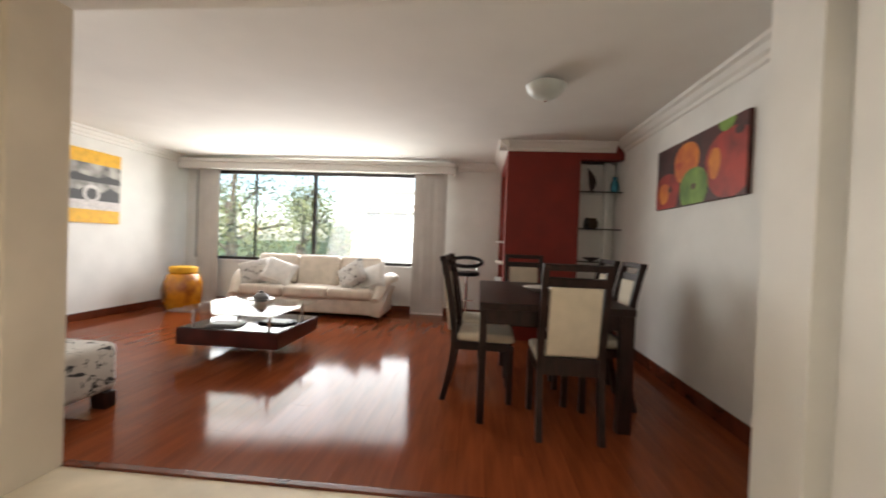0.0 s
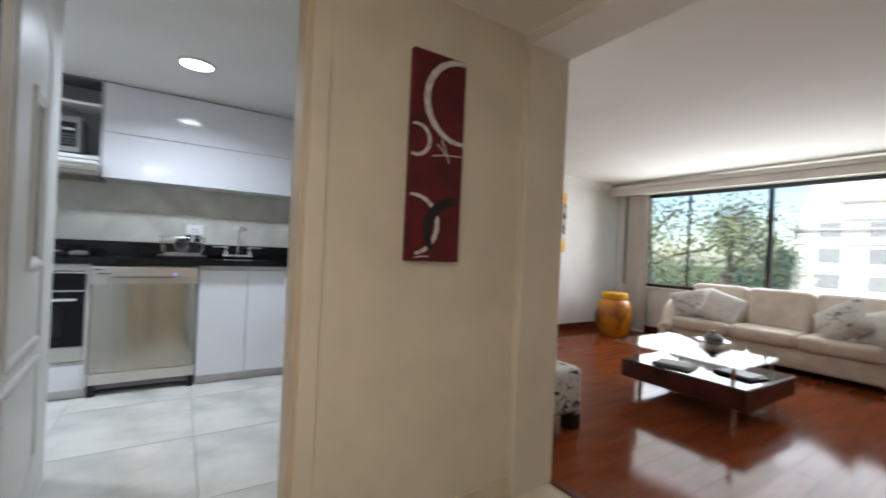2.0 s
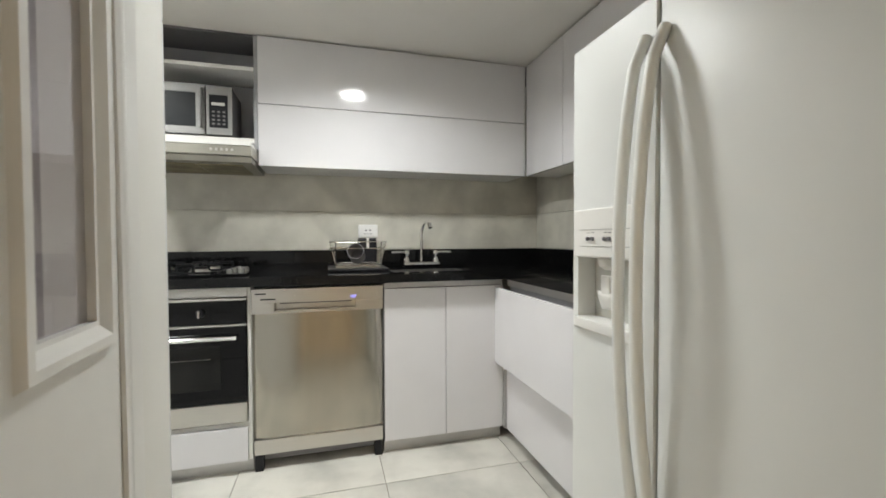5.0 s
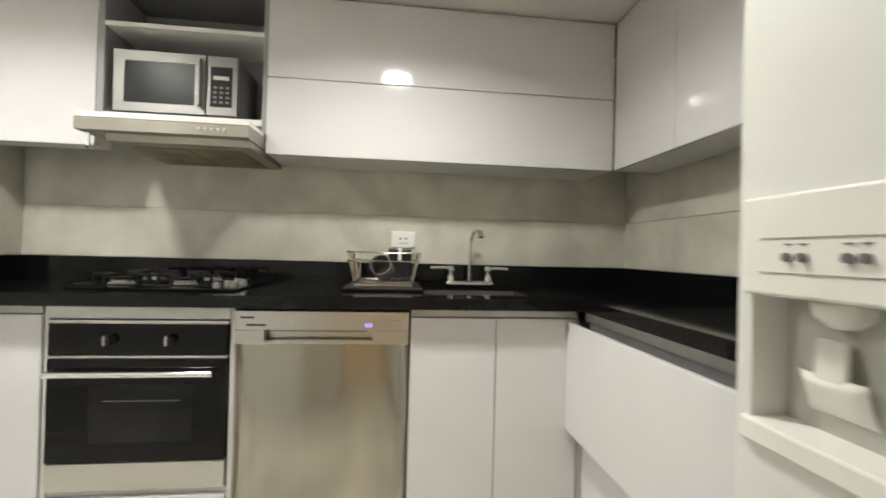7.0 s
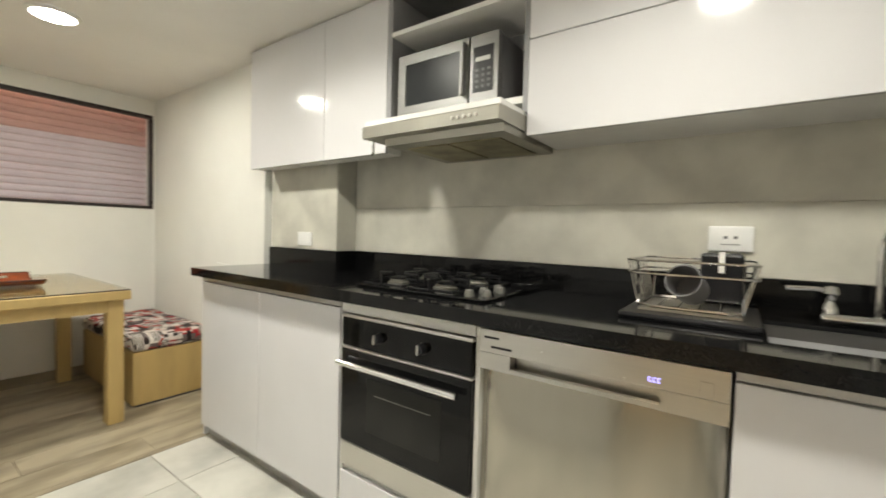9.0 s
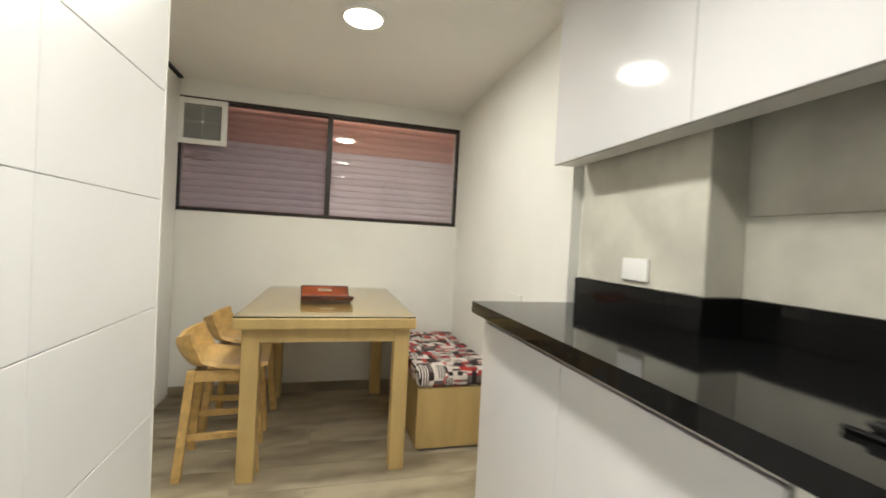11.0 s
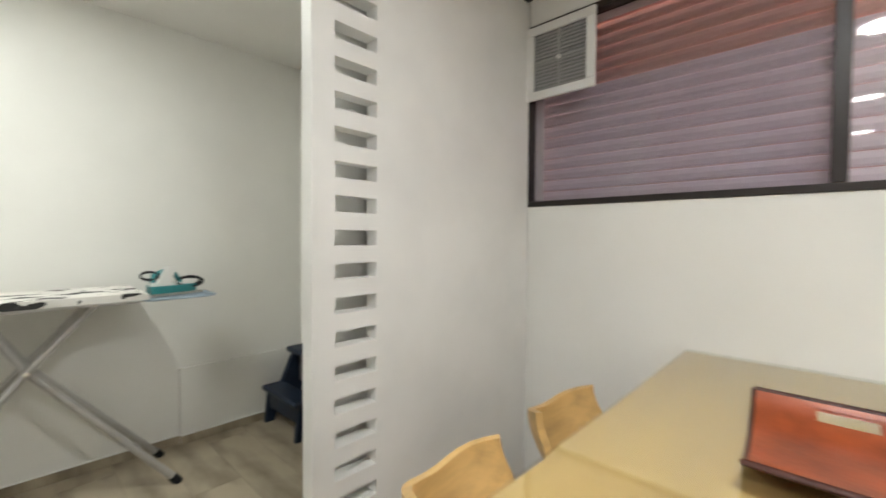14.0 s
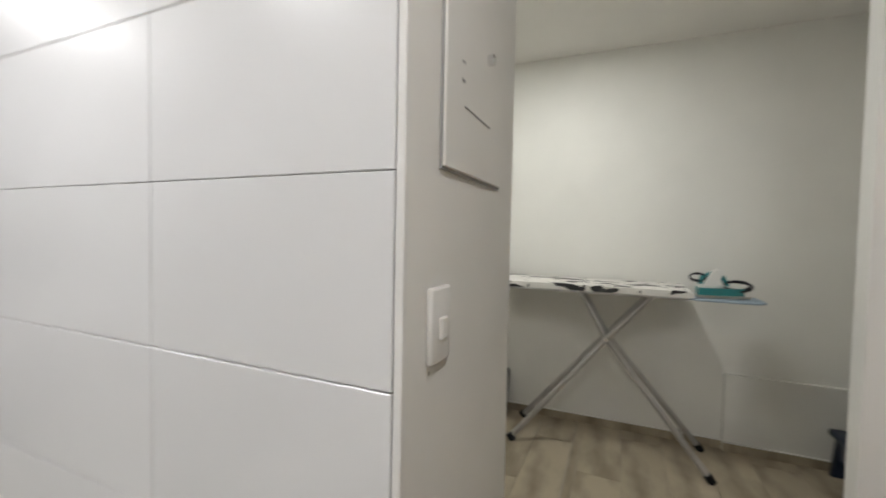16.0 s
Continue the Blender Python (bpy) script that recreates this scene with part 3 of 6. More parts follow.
def blind(x0, x1, label):
    """A fabric panel with soft waves, a head rail and a weighted hem."""
    th = thing("curtain", ((x0 + x1) / 2, 6.85, 0.0), label, "curtain", "curtains of the living room window")
    part("cloth", shell(lambda u, v: (x0 + (x1 - x0) * u, 6.84 + 0.005 * math.sin(u * 13) + 0.002 * math.sin(u * 31 + v * 2), 0.025 + 2.10 * v), 40, 8, 0.004), M_CURTAIN, th, smooth=True)
    part("hem_bar", box(x0, x1, 6.83, 6.855, 0.002, 0.028, r=0.004), M_PLAST, th)
    part("head_rail", box(x0, x1, 6.82, 6.86, 2.125, 2.155, r=0.004), M_PLAST, th)
blind(-3.70, -3.35, "narrow grey-white fabric curtain beside the window")
blind(-0.26, 0.23, "grey-white fabric curtain hanging to the floor")

# ---- structure: kitchen, dining nook, laundry ----
FK = 0.065                 # kitchen, nook and laundry floor, one low step above the hall
LX = 0.00                  # laundry east wall
KW, KN = -3.72, 2.10       # kitchen back wall, north wall
CX, CY = -3.575, -0.765    # column beside the worktop
LS = -2.75                 # laundry south wall
DW, DS = -3.53, -2.96      # nook's west wall, window wall
PX, PY = -2.10, -1.252     # corner of the tiled wall
structure("wall_kitchen_west", box(KW - 0.15, KW, CY, KN + 0.15, 0, 2.4), M_WALL_K, "white kitchen wall behind the worktop", "wall")
structure("wall_nook_west", boxes((KW - 0.15, DW, DS - 0.15, -1.36, 0, 2.4), (KW - 0.15, CX, -1.36, CY, 0, 2.4)), M_WALL_K, "white wall of the dining nook with a column", "wall")
structure("wall_kitchen_north", box(KW, KX, KN, 2.268, 0, 2.4), M_WALL_K, "white kitchen wall behind the fridge", "wall")
structure("wall_core", boxes((PX + 0.012, -1.51, -1.0, 0.385, 0, 2.4), (-1.51, KX, -0.4, 0.385, 0, 2.4)), M_WALL_K, "white wall block between kitchen and hall", "wall")
structure("wall_panelboard", box(PX + 0.012, -1.49, PY, -1.0, 0, 2.4, r=0.006), M_WALL_K, "white wall end with switch and breaker box", "wall")
VX0, VX1, VZ0, VZ1 = -3.515, -1.57, 1.315, 2.07
structure("wall_nook_window", boxes((DW - 0.02, VX0, DS - 0.15, DS, 0, 2.4), (VX1, LX + 0.15, DS - 0.15, DS, 0, 2.4), (VX0, VX1, DS - 0.15, DS, 0, VZ0), (VX0, VX1, DS - 0.15, DS, VZ1, 2.4)), M_WALL_K, "white wall under the high nook window", "wall")
structure("wall_laundry_east", boxes((LX, LX + 0.15, DS - 0.15, -0.4, 0, 2.5)), M_WALL_K, "white laundry wall behind the ironing board", "wall")
structure("wall_laundry_boxing", boxes((LX - 0.022, LX, LS, -2.05, 0.0, 0.472)), M_WALL_K, "low white boxed-out strip on the laundry wall", "wall")
structure("wall_laundry_north", box(-1.51, LX + 0.15, -0.5, -0.402, 0, 2.5), M_WALL_K, "white wall closing the laundry", "wall")
structure("wall_laundry_south", box(-1.53, LX, DS + 0.001, LS, 0, 2.4), M_WALL_K, "white laundry wall behind the sink cabinet", "wall")
structure("ceiling_kitchen", box(KW - 0.1, -1.29, -1.0, KN + 0.1, CEIL_K, CEIL_K + 0.1), M_CEIL, "white kitchen ceiling", "ceiling")
structure("ceiling_nook", box(KW - 0.1, -1.50, DS - 0.1, -1.0, CEIL_K, CEIL_K + 0.1), M_CEIL, "white dining nook ceiling", "ceiling")
structure("ceiling_laundry", box(-1.50, LX + 0.15, DS - 0.1, -0.4, 2.26, 2.39), M_CEIL, "grey-white laundry ceiling", "ceiling")
structure("ceiling_drop", box(-1.512, -1.50, DS, -0.4, CEIL_K + 0.1, 2.36), M_CEIL, "white step between the two ceilings", "ceiling")
# solid dark grey strip stands in for the shade between cabinets and ceiling
structure("shadow_gap", boxes((KW, -3.45, -1.335, KN, CEIL_K - 0.012, CEIL_K - 0.001)), M_DARKGREY, "dark grey strip painting the shade above the wall cabinets", "trim")
floor_k = structure("floor_kitchen", box(KW, KX, -1.32, KN, -0.10, FK - 0.006), M_GROUT, "cream stone tile kitchen floor", "floor")
floor_n = structure("floor_nook", box(KW, LX, DS, -1.32, -0.10, FK - 0.006), M_GROUT, "wood-look tile floor of nook and laundry", "floor")
floor_l = structure("floor_laundry", box(-1.51, LX, -1.32, -0.4, -0.10, FK - 0.006), M_GROUT, "wood-look tile floor of the laundry", "floor")
structure("baseboard_nook", boxes((DW, DW + 0.01, DS, -1.35, FK, FK + 0.07), (DW + 0.01, VX1, DS, DS + 0.01, FK, FK + 0.07), (LX - 0.032, LX - 0.022, LS, -2.05, FK, FK + 0.045), (LX - 0.010, LX, -2.05, -0.5, FK, FK + 0.045)), M_PLANKT, "low wood-look tile skirting", "baseboard")
structure("trim_laundry", boxes((LX - 0.034, LX - 0.022, LS, -2.05, FK + 0.0455, FK + 0.0495), (LX - 0.012, LX + 0.001, -2.05, -0.5, FK + 0.0455, FK + 0.0495)), M_PLAST, "thin white sealant line above the skirting", "trim")

# nook window: frame, glass, roller shutter outside
win2 = thing("window_2", ((VX0 + VX1) / 2, DS - 0.05, VZ0), "high wide nook window with dark brown frame and closed shutter", "window", kind="structure")
ya, yb = DS - 0.045, DS + 0.006
part("window_frame", boxes((VX0, VX1, ya, yb, VZ0, VZ0 + 0.024), (VX0, VX1, ya, yb, VZ1 - 0.026, VZ1), (VX0, VX0 + 0.02, ya, yb, VZ0 + 0.024, VZ1 - 0.026), (VX1 - 0.02, VX1, ya, yb, VZ0 + 0.024, VZ1 - 0.026), r=0.003), M_BRONZE, win2)
part("mullion", box(-2.562, -2.525, ya, yb + 0.003, VZ0 + 0.024, VZ1 - 0.026, r=0.003), M_BRONZE, win2)
for a, b in ((VX0 + 0.02, -2.562), (-2.525, VX1 - 0.02)):
    p = part("pane", box(a, b, DS - 0.034, DS - 0.028, VZ0 + 0.024, VZ1 - 0.026), M_PANE_C if a < -3 else M_PANE_D, win2)
    p.visible_shadow = False
shutter = thing("roller_shutter", ((VX0 + VX1) / 2, DS - 0.16, VZ0), "closed lilac-grey and salmon roller shutter outside the window", "shutter")
slat_mesh = {}
for i in range(19):
    z0 = VZ0 - 0.06 + i * 0.049
    mt = M_SLAT_R if z0 > 1.83 else M_SLAT
    if mt not in slat_mesh:
        out = [(0.0, 0.0), (0.009, 0.006), (0.014, 0.023), (0.009, 0.040), (0.0, 0.046), (-0.006, 0.046), (-0.006, 0.0)]
        s = part("slat", prism(out, "x", VX0 - 0.1, VX1 + 0.1), mt, shutter, "salmon slat" if mt is M_SLAT_R else "")
        slat_mesh[mt] = s.data
    else:
        s = new("slat", slat_mesh[mt])
        s.parent, s.matrix_parent_inverse = shutter, HOME[shutter.name]
    s.location = (0, DS - 0.20, z0)
# the two side walls are unseen, added to keep sky light off the slats
structure("lightwell", boxes((VX0 - 0.4, VX1 + 0.4, DS - 2.4, DS - 2.2, 0.0, 3.4), (VX0 - 0.4, VX0 - 0.3, DS - 2.2, DS - 0.16, 0.0, 3.4), (VX1 + 0.3, VX1 + 0.4, DS - 2.2, DS - 0.16, 0.0, 3.4)), M_BRICKW, "salmon light well wall with added unseen sides against sky light", "wall")
vent = thing("window_vent", (-1.72, DS, 1.76), "white square ventilation grille set in the window corner", "vent")
part("frame", boxes((-1.875, -1.58, DS + 0.006, DS + 0.022, 1.755, 1.79), (-1.875, -1.58, DS + 0.006, DS + 0.022, 2.02, 2.055), (-1.875, -1.84, DS + 0.006, DS + 0.022, 1.79, 2.02), (-1.615, -1.58, DS + 0.006, DS + 0.022, 1.79, 2.02), r=0.004), M_PLAST, vent)
for i in range(16):
    part("slat", box(-1.842, -1.613, DS + 0.009, DS + 0.015, 1.794 + i * 0.0142, 1.794 + i * 0.0142 + 0.005), M_GREY, vent)
    part("bar", box(-1.8395 + i * 0.0146, -1.8355 + i * 0.0146, DS + 0.010, DS + 0.0165, 1.79, 2.02), M_GREY, vent)
part("middle_rib", box(-1.7305, -1.7235, DS + 0.009, DS + 0.018, 1.79, 2.02), M_GREY, vent)
part("middle_rib", box(-1.842, -1.613, DS + 0.009, DS + 0.0175, 1.9015, 1.9085), M_GREY, vent)
part("backing", box(-1.842, -1.613, DS - 0.002, DS + 0.004, 1.79, 2.02), M_DARKGREY, vent)
part("screw", rod((-1.727, DS + 0.016, 1.905), (-1.727, DS + 0.022, 1.905), 0.009), M_PLAST, vent)

# sliding slotted panel between nook and laundry
panel = thing("sliding_panel", (-1.55, -2.45, 0.0), "white sliding panel with a column of horizontal slots", "sliding door")
zs = [1.294 - 0.0905 * k for k in range(-9, 15)]
edges = [FK + 0.02] + [v for z in sorted(zs) if z - 0.043 > FK + 0.03 and z < 2.16 for v in (z - 0.043, z)] + [2.165]
ys = [DS + 0.004, -2.155, -2.018, -1.952]
bm = bmesh.new()
vv = {(s, i, j): bm.verts.new((s, y, z)) for s in (-1.585, -1.535) for i, y in enumerate(ys) for j, z in enumerate(edges)}
solid = lambda i, j: 0 <= i < 3 and 0 <= j < len(edges) - 1 and not (i == 1 and j % 2 == 1)
for i in range(3):
    for j in range(len(edges) - 1):
        if not solid(i, j):
            continue
        for s in (-1.585, -1.535):
            bm.faces.new((vv[s, i, j], vv[s, i + 1, j], vv[s, i + 1, j + 1], vv[s, i, j + 1]))
        for di, dj, p, q in ((-1, 0, (i, j), (i, j + 1)), (1, 0, (i + 1, j), (i + 1, j + 1)), (0, -1, (i, j), (i + 1, j)), (0, 1, (i, j + 1), (i + 1, j + 1))):
            if not solid(i + di, j + dj):
                bm.faces.new((vv[-1.585, *p], vv[-1.535, *p], vv[-1.535, *q], vv[-1.585, *q]))
part("panel", bm, M_WHITE_D, panel)
part("slot_backing", box(-1.492, -1.484, -2.32, -2.035, FK + 0.02, 2.165), M_WHITE_D, panel, "plain white leaf behind the slots")
part("guide_strip", box(-1.575, -1.545, DS + 0.01, -1.95, FK + 0.002, FK + 0.02), M_PLAST, panel)
structure("sliding_track", boxes((-1.60, -1.52, DS + 0.005, -2.75, CEIL_K - 0.014, CEIL_K - 0.001), (-1.60, -1.59, -2.75, -1.3, CEIL_K - 0.012, CEIL_K - 0.001), (-1.53, -1.52, -2.75, -1.3, CEIL_K - 0.012, CEIL_K - 0.001)), M_BLACK, "dark ceiling track of the sliding panel", "track")

# ---- hall things ----
def ribbon(cy, cz, r, a0, a1, w, x, n=28):
    """A painted arc on the canvas facing +x: y to the right of it is +y."""
    bm = bmesh.new()
    pts = []
    for i in range(n + 1):
        a = radians(a0 + (a1 - a0) * i / n)
        ww = w * (0.35 + 0.65 * math.sin(math.pi * (0.12 + 0.8 * i / n))) * (1 + 0.12 * math.sin(i * 2.3))
        pts.append([(x, min(1.802, max(1.566, cy - 0.02 + (r + s * ww / 2) * math.cos(a))), min(1.893, max(1.076, cz + (r + s * ww / 2) * math.sin(a)))) for s in (-1, 1)])
    lo = [[bm.verts.new(p) for p in q] for q in pts]
    hi = [[bm.verts.new((p[0] + 0.002, p[1], p[2])) for p in q] for q in pts]
    for i in range(n):
        bm.faces.new((hi[i][0], hi[i + 1][0], hi[i + 1][1], hi[i][1]))
        for s in (0, 1):
            bm.faces.new((lo[i][s], lo[i + 1][s], hi[i + 1][s], hi[i][s]))
    return bm

art = thing("canvas_painting", (HX, 1.69, 1.07), "tall narrow dark red canvas with white and black circles", "painting")
ax = HX + 0.03
part("canvas", box(HX, ax, 1.562, 1.806, 1.072, 1.897, r=0.003), M_REDC, art)
part("painted_arc", ribbon(1.81, 1.72, 0.165, 85, 275, 0.028, ax), M_PWHITE, art)
part("painted_arc", ribbon(1.605, 1.545, 0.06, -115, 110, 0.016, ax), M_PWHITE, art)
part("painted_arc", ribbon(1.60, 1.215, 0.115, -80, 95, 0.020, ax), M_PWHITE, art)
part("painted_arc", ribbon(1.795, 1.19, 0.125, 85, 215, 0.045, ax + 0.0005), M_PBLACK, art, "broad black arc")
for (y0, z0), (y1, z1) in (((1.66, 1.49), (1.80, 1.505)), ((1.70, 1.56), (1.74, 1.47)), ((1.68, 1.54), (1.72, 1.50)), ((1.60, 1.085), (1.66, 1.09))):
    part("painted_stroke", tube([(ax + 0.001, y0, z0), (ax + 0.001, (y0 + y1) / 2, (z0 + z1) / 2 + 0.004), (ax + 0.001, y1, z1)], 0.0028, 6), M_PWHITE, art)
art2 = thing("abstract_painting", (HX, -0.2, 0.77), "large orange and dark red abstract canvas in the hall", "painting")
part("canvas", box(HX, HX + 0.03, -0.27, 0.155, 0.77, 1.92, r=0.003), M_REDORANGE, art2)
def leaf(e0, e1, z0, z1, x, n=24):
    """A tapering painted band beside the canvas edge, its inner side bowed."""
    inner = [(e0 + (e1 - e0) * (k / n) ** 2.2 + 0.003 * math.sin(k * 0.9), z0 + (z1 - z0) * k / n) for k in range(n + 1)]
    return prism([(e1, z0)] + [(e1, z1)] + inner[::-1], "x", x, x + 0.0012)
part("painted_band", leaf(0.045, 0.146, 0.95, 1.86, HX + 0.03), M_ORANGEC, art2, "glowing orange brush band")
part("painted_band", leaf(0.098, 0.1535, 0.78, 1.74, HX + 0.0312), M_MAROON, art2, "dark maroon brush band")
part("painted_band", box(HX + 0.0295, HX + 0.0308, -0.265, 0.10, 0.775, 0.90), M_MAROON, art2, "dark maroon brush band")

# added strip: the shade between moulding and jamb, put into its dark colour
structure("door_rebate", box(HX - 0.03, HX + 0.002, 0.3945, 0.4375, 0.0, 2.06, r=0.003), M_REBATE_SHADE, "dark brown strip painting the shade in the kitchen door frame", "door frame")
# kitchen door, open into the kitchen a little past a right angle
HINGE = (-1.30, 0.408)
door = thing("door_1", (HINGE[0], HINGE[1], 0.0), "white panelled kitchen door with a narrow glass pane, standing open", "door", kind="structure")
SWING = Matrix.Translation((HINGE[0], HINGE[1], 0)) @ turn(0, 0, 3.2) @ Matrix.Translation((-HINGE[0], -HINGE[1], 0))
def door_part(name, bm, material, smooth=False):
    bm.transform(SWING)
    return part(name, bm, material, door, smooth=smooth)
GX0, GX1, GZ0, GZ1 = -1.80, -1.665, 1.03, 1.57
DX0, DX1, y0, y1 = -1.965, -1.31, 0.388, 0.424
door_part("leaf", boxes((DX0, GX0, y0, y1, FK + 0.01, 2.05), (GX1, DX1, y0, y1, FK + 0.01, 2.05), (GX0, GX1, y0, y1, FK + 0.01, GZ0), (GX0, GX1, y0, y1, GZ1, 2.05)), M_WHITE_D)
def sloped_frame(x0, x1, z0, z1, w, d):
    """A picture-frame moulding whose face slopes down to the pane."""
    bm = bmesh.new()
    rings = []
    for o, yy in ((w, y1 - 0.001), (w * 0.85, y1 + d), (w * 0.55, y1 + d), (0.0, y1 - 0.004), (0.0, y1 - 0.006)):
        rings.append([bm.verts.new((x, yy, z)) for x, z in ((x0 - o, z0 - o), (x1 + o, z0 - o), (x1 + o, z1 + o), (x0 - o, z1 + o))])
    for p, q in zip(rings, rings[1:]):
        for k in range(4):
            bm.faces.new((p[k], p[(k + 1) % 4], q[(k + 1) % 4], q[k]))
    return bm
door_part("glass_frame", sloped_frame(GX0, GX1, GZ0, GZ1, 0.042, 0.010), M_WHITE_D)
door_part("pane", box(GX0, GX1, y1 - 0.016, y1 - 0.011, GZ0, GZ1), M_PANE_D)
def moulding(x0, x1, z0, z1, head, foot):
    """A flat half-round bead round a door panel; head and foot are bowed."""
    top = [(x0 + (x1 - x0) * i / 14, 0, z1 + head * math.sin(math.pi * i / 14) ** 0.8) for i in range(15)]
    low = [(x1 + (x0 - x1) * i / 14, 0, z0 - foot * math.sin(math.pi * i / 14) ** 0.8) for i in range(15)]
    bm = tube(top + low, 0.019, 10, closed=True)
    bm.transform(Matrix.Translation((0, y1, 0)) @ Matrix.Diagonal((1, 0.42, 1, 1)))
    return bm
door_part("panel_bead", moulding(-1.888, -1.39, 0.715, 1.80, 0.13, 0.0), M_WHITE_D, True)
door_part("panel_bead", moulding(-1.888, -1.39, 0.27, 0.64, 0.0, 0.12), M_WHITE_D, True)

# ---- kitchen: base units ----
FX = -3.165                # fronts of the base units
CT0, CT1 = 0.93, 0.972     # worktop

def base_unit(name, y0, y1, doors, label, z0=0.13, z1=0.895):
    th = thing(name, (-3.5, (y0 + y1) / 2, 0.0), label, "cabinet", "base cabinets of the kitchen")
    part("body", box(CX + 0.002 if y1 < -0.2 else KW + 0.002, FX - 0.02, y0 + 0.001, y1 - 0.001, z0, 0.928), M_SLATE, th)
    part("plinth", box(-3.5, FX - 0.04, y0 + 0.001, y1 - 0.001, FK, z0), M_ALU, th, "grey metal plinth")
    part("finger_rail", box(FX - 0.02, FX - 0.003, y0 + 0.001, y1 - 0.001, z1 + 0.004, 0.928, r=0.003), M_ALU, th, "brushed aluminium finger rail")
    w = (y1 - y0) / doors
    for k in range(doors):
        part("door", box(FX - 0.018, FX, y0 + k * w + 0.0015, y0 + (k + 1) * w - 0.0015, z0 + 0.003, z1, r=0.002), M_GLOSSW, th)
    return th

base_unit("base_cabinet", -1.335, -0.245, 2, "white glossy base cabinet with two doors at the worktop's end")
base_unit("sink_cabinet", 0.965, 1.60, 2, "white glossy two-door cabinet under the sink")
# side gable at the end of the row
single("end_panel", box(-3.53, FX - 0.02, -1.355, -1.336, FK, 0.928, r=0.002), M_GLOSSW, "white side panel at the end of the base cabinets", "panel")

# oven housing and oven
oh = thing("oven_housing", (-3.5, 0.06, 0.0), "white housing with a drawer under the built-in oven", "cabinet", "base cabinets of the kitchen")
part("body", boxes((KW + 0.002, FX - 0.01, -0.243, -0.228, 0.13, 0.928), (KW + 0.002, FX - 0.01, 0.344, 0.358, 0.13, 0.928), (KW + 0.002, FX - 0.02, -0.228, 0.344, 0.13, 0.30)), M_WHITE_D, oh)
part("plinth", box(-3.5, FX - 0.04, -0.243, 0.358, FK, 0.13), M_ALU, oh)
part("drawer", box(FX - 0.018, FX, -0.225, 0.341, 0.13, 0.285, r=0.002), M_GLOSSW, oh)
part("finger_rail", box(FX - 0.02, FX - 0.004, -0.228, 0.344, 0.882, 0.928, r=0.003), M_WHITE_D, oh)
oven = thing("oven", (-3.4, 0.06, 0.30), "built-in oven with black glass door and steel handle", "oven")
part("body", box(-3.69, FX - 0.02, -0.222, 0.338, 0.305, 0.87), M_DARKGREY, oven)
part("control_panel", box(FX - 0.02, FX + 0.004, -0.224, 0.34, 0.762, 0.868, r=0.003), M_BLACKG, oven)
part("trim", boxes((FX - 0.02, FX + 0.008, -0.226, 0.342, 0.868, 0.879), (FX - 0.02, FX + 0.007, -0.224, 0.34, 0.752, 0.760), r=0.002), M_STEEL, oven, "thin steel trim")
odoor = part("oven_door", box(FX - 0.02, FX + 0.006, -0.224, 0.34, 0.406, 0.750, r=0.003), M_BLACKG, oven)
part("window", box(FX + 0.006, FX + 0.0075, -0.09, 0.235, 0.47, 0.665, r=0.0005), M_OVENWIN, odoor)
part("rack_bar", rod((FX + 0.0078, -0.05, 0.610), (FX + 0.0078, 0.195, 0.610), 0.0012, n=6), M_GREY, odoor, "thin grey rack bar behind the window")
part("handle", rod((FX + 0.032, -0.215, 0.705), (FX + 0.032, 0.305, 0.705), 0.011, n=16), M_CHROME, odoor, smooth=True)
for yy in (-0.19, 0.28):
    part("handle_post", rod((FX, yy, 0.705), (FX + 0.032, yy, 0.705), 0.007), M_CHROME, odoor)
part("kick_panel", box(FX - 0.02, FX + 0.004, -0.224, 0.34, 0.312, 0.402, r=0.003), M_STEEL, oven, "brushed steel strip")
for yy in (-0.035, 0.155):
    kn = part("knob", rod((FX + 0.004, yy, 0.815), (FX + 0.03, yy, 0.815), 0.019, 0.015, 20), M_BLACK, oven, smooth=True)
    part("grip", box(FX + 0.028, FX + 0.036, yy - 0.004, yy + 0.004, 0.799, 0.831, r=0.002), M_STEEL, kn)

# dishwasher
dw = thing("dishwasher", (-3.45, 0.66, 0.0), "stainless steel dishwasher with a lit display under the worktop", "dishwasher")
part("body", box(-3.70, FX - 0.05, 0.366, 0.954, 0.10, 0.925), M_DARKGREY, dw)
ddoor = part("door", shell(lambda u, v: (FX - 0.014 - 0.014 * abs(2 * u - 1) ** 7 - 0.010 * (2 * u - 1) ** 2 + 0.0018 * math.sin(math.pi * 3.2 * u + 0.4) + 0.0007 * math.sin(math.pi * 7 * u), 0.364 + 0.593 * u, 0.216 + 0.582 * v), 48, 4, 0.02), M_STEELV, dw, smooth=True)
cp = part("control_panel", box(FX - 0.03, FX + 0.004, 0.362, 0.959, 0.848, 0.915, r=0.002), M_STEEL, dw, "brushed steel control strip")
for s in ((FX - 0.03, FX + 0.004, 0.362, 0.46, 0.80, 0.8475), (FX - 0.03, FX + 0.004, 0.83, 0.959, 0.80, 0.8475), (FX - 0.047, FX - 0.040, 0.46, 0.83, 0.80, 0.8475), (FX - 0.016, FX + 0.002, 0.46, 0.83, 0.80, 0.812)):
    part("grip_surround", box(*s), M_STEEL, cp)
# dark bar paints the shade under the control strip's edge
part("grip_recess", box(FX - 0.040, FX - 0.028, 0.48, 0.81, 0.838, 0.8465, r=0.002), M_DARKGREY, cp)
part("brand_bar", box(FX + 0.004, FX + 0.005, 0.378, 0.425, 0.889, 0.895), M_BLACK, cp)
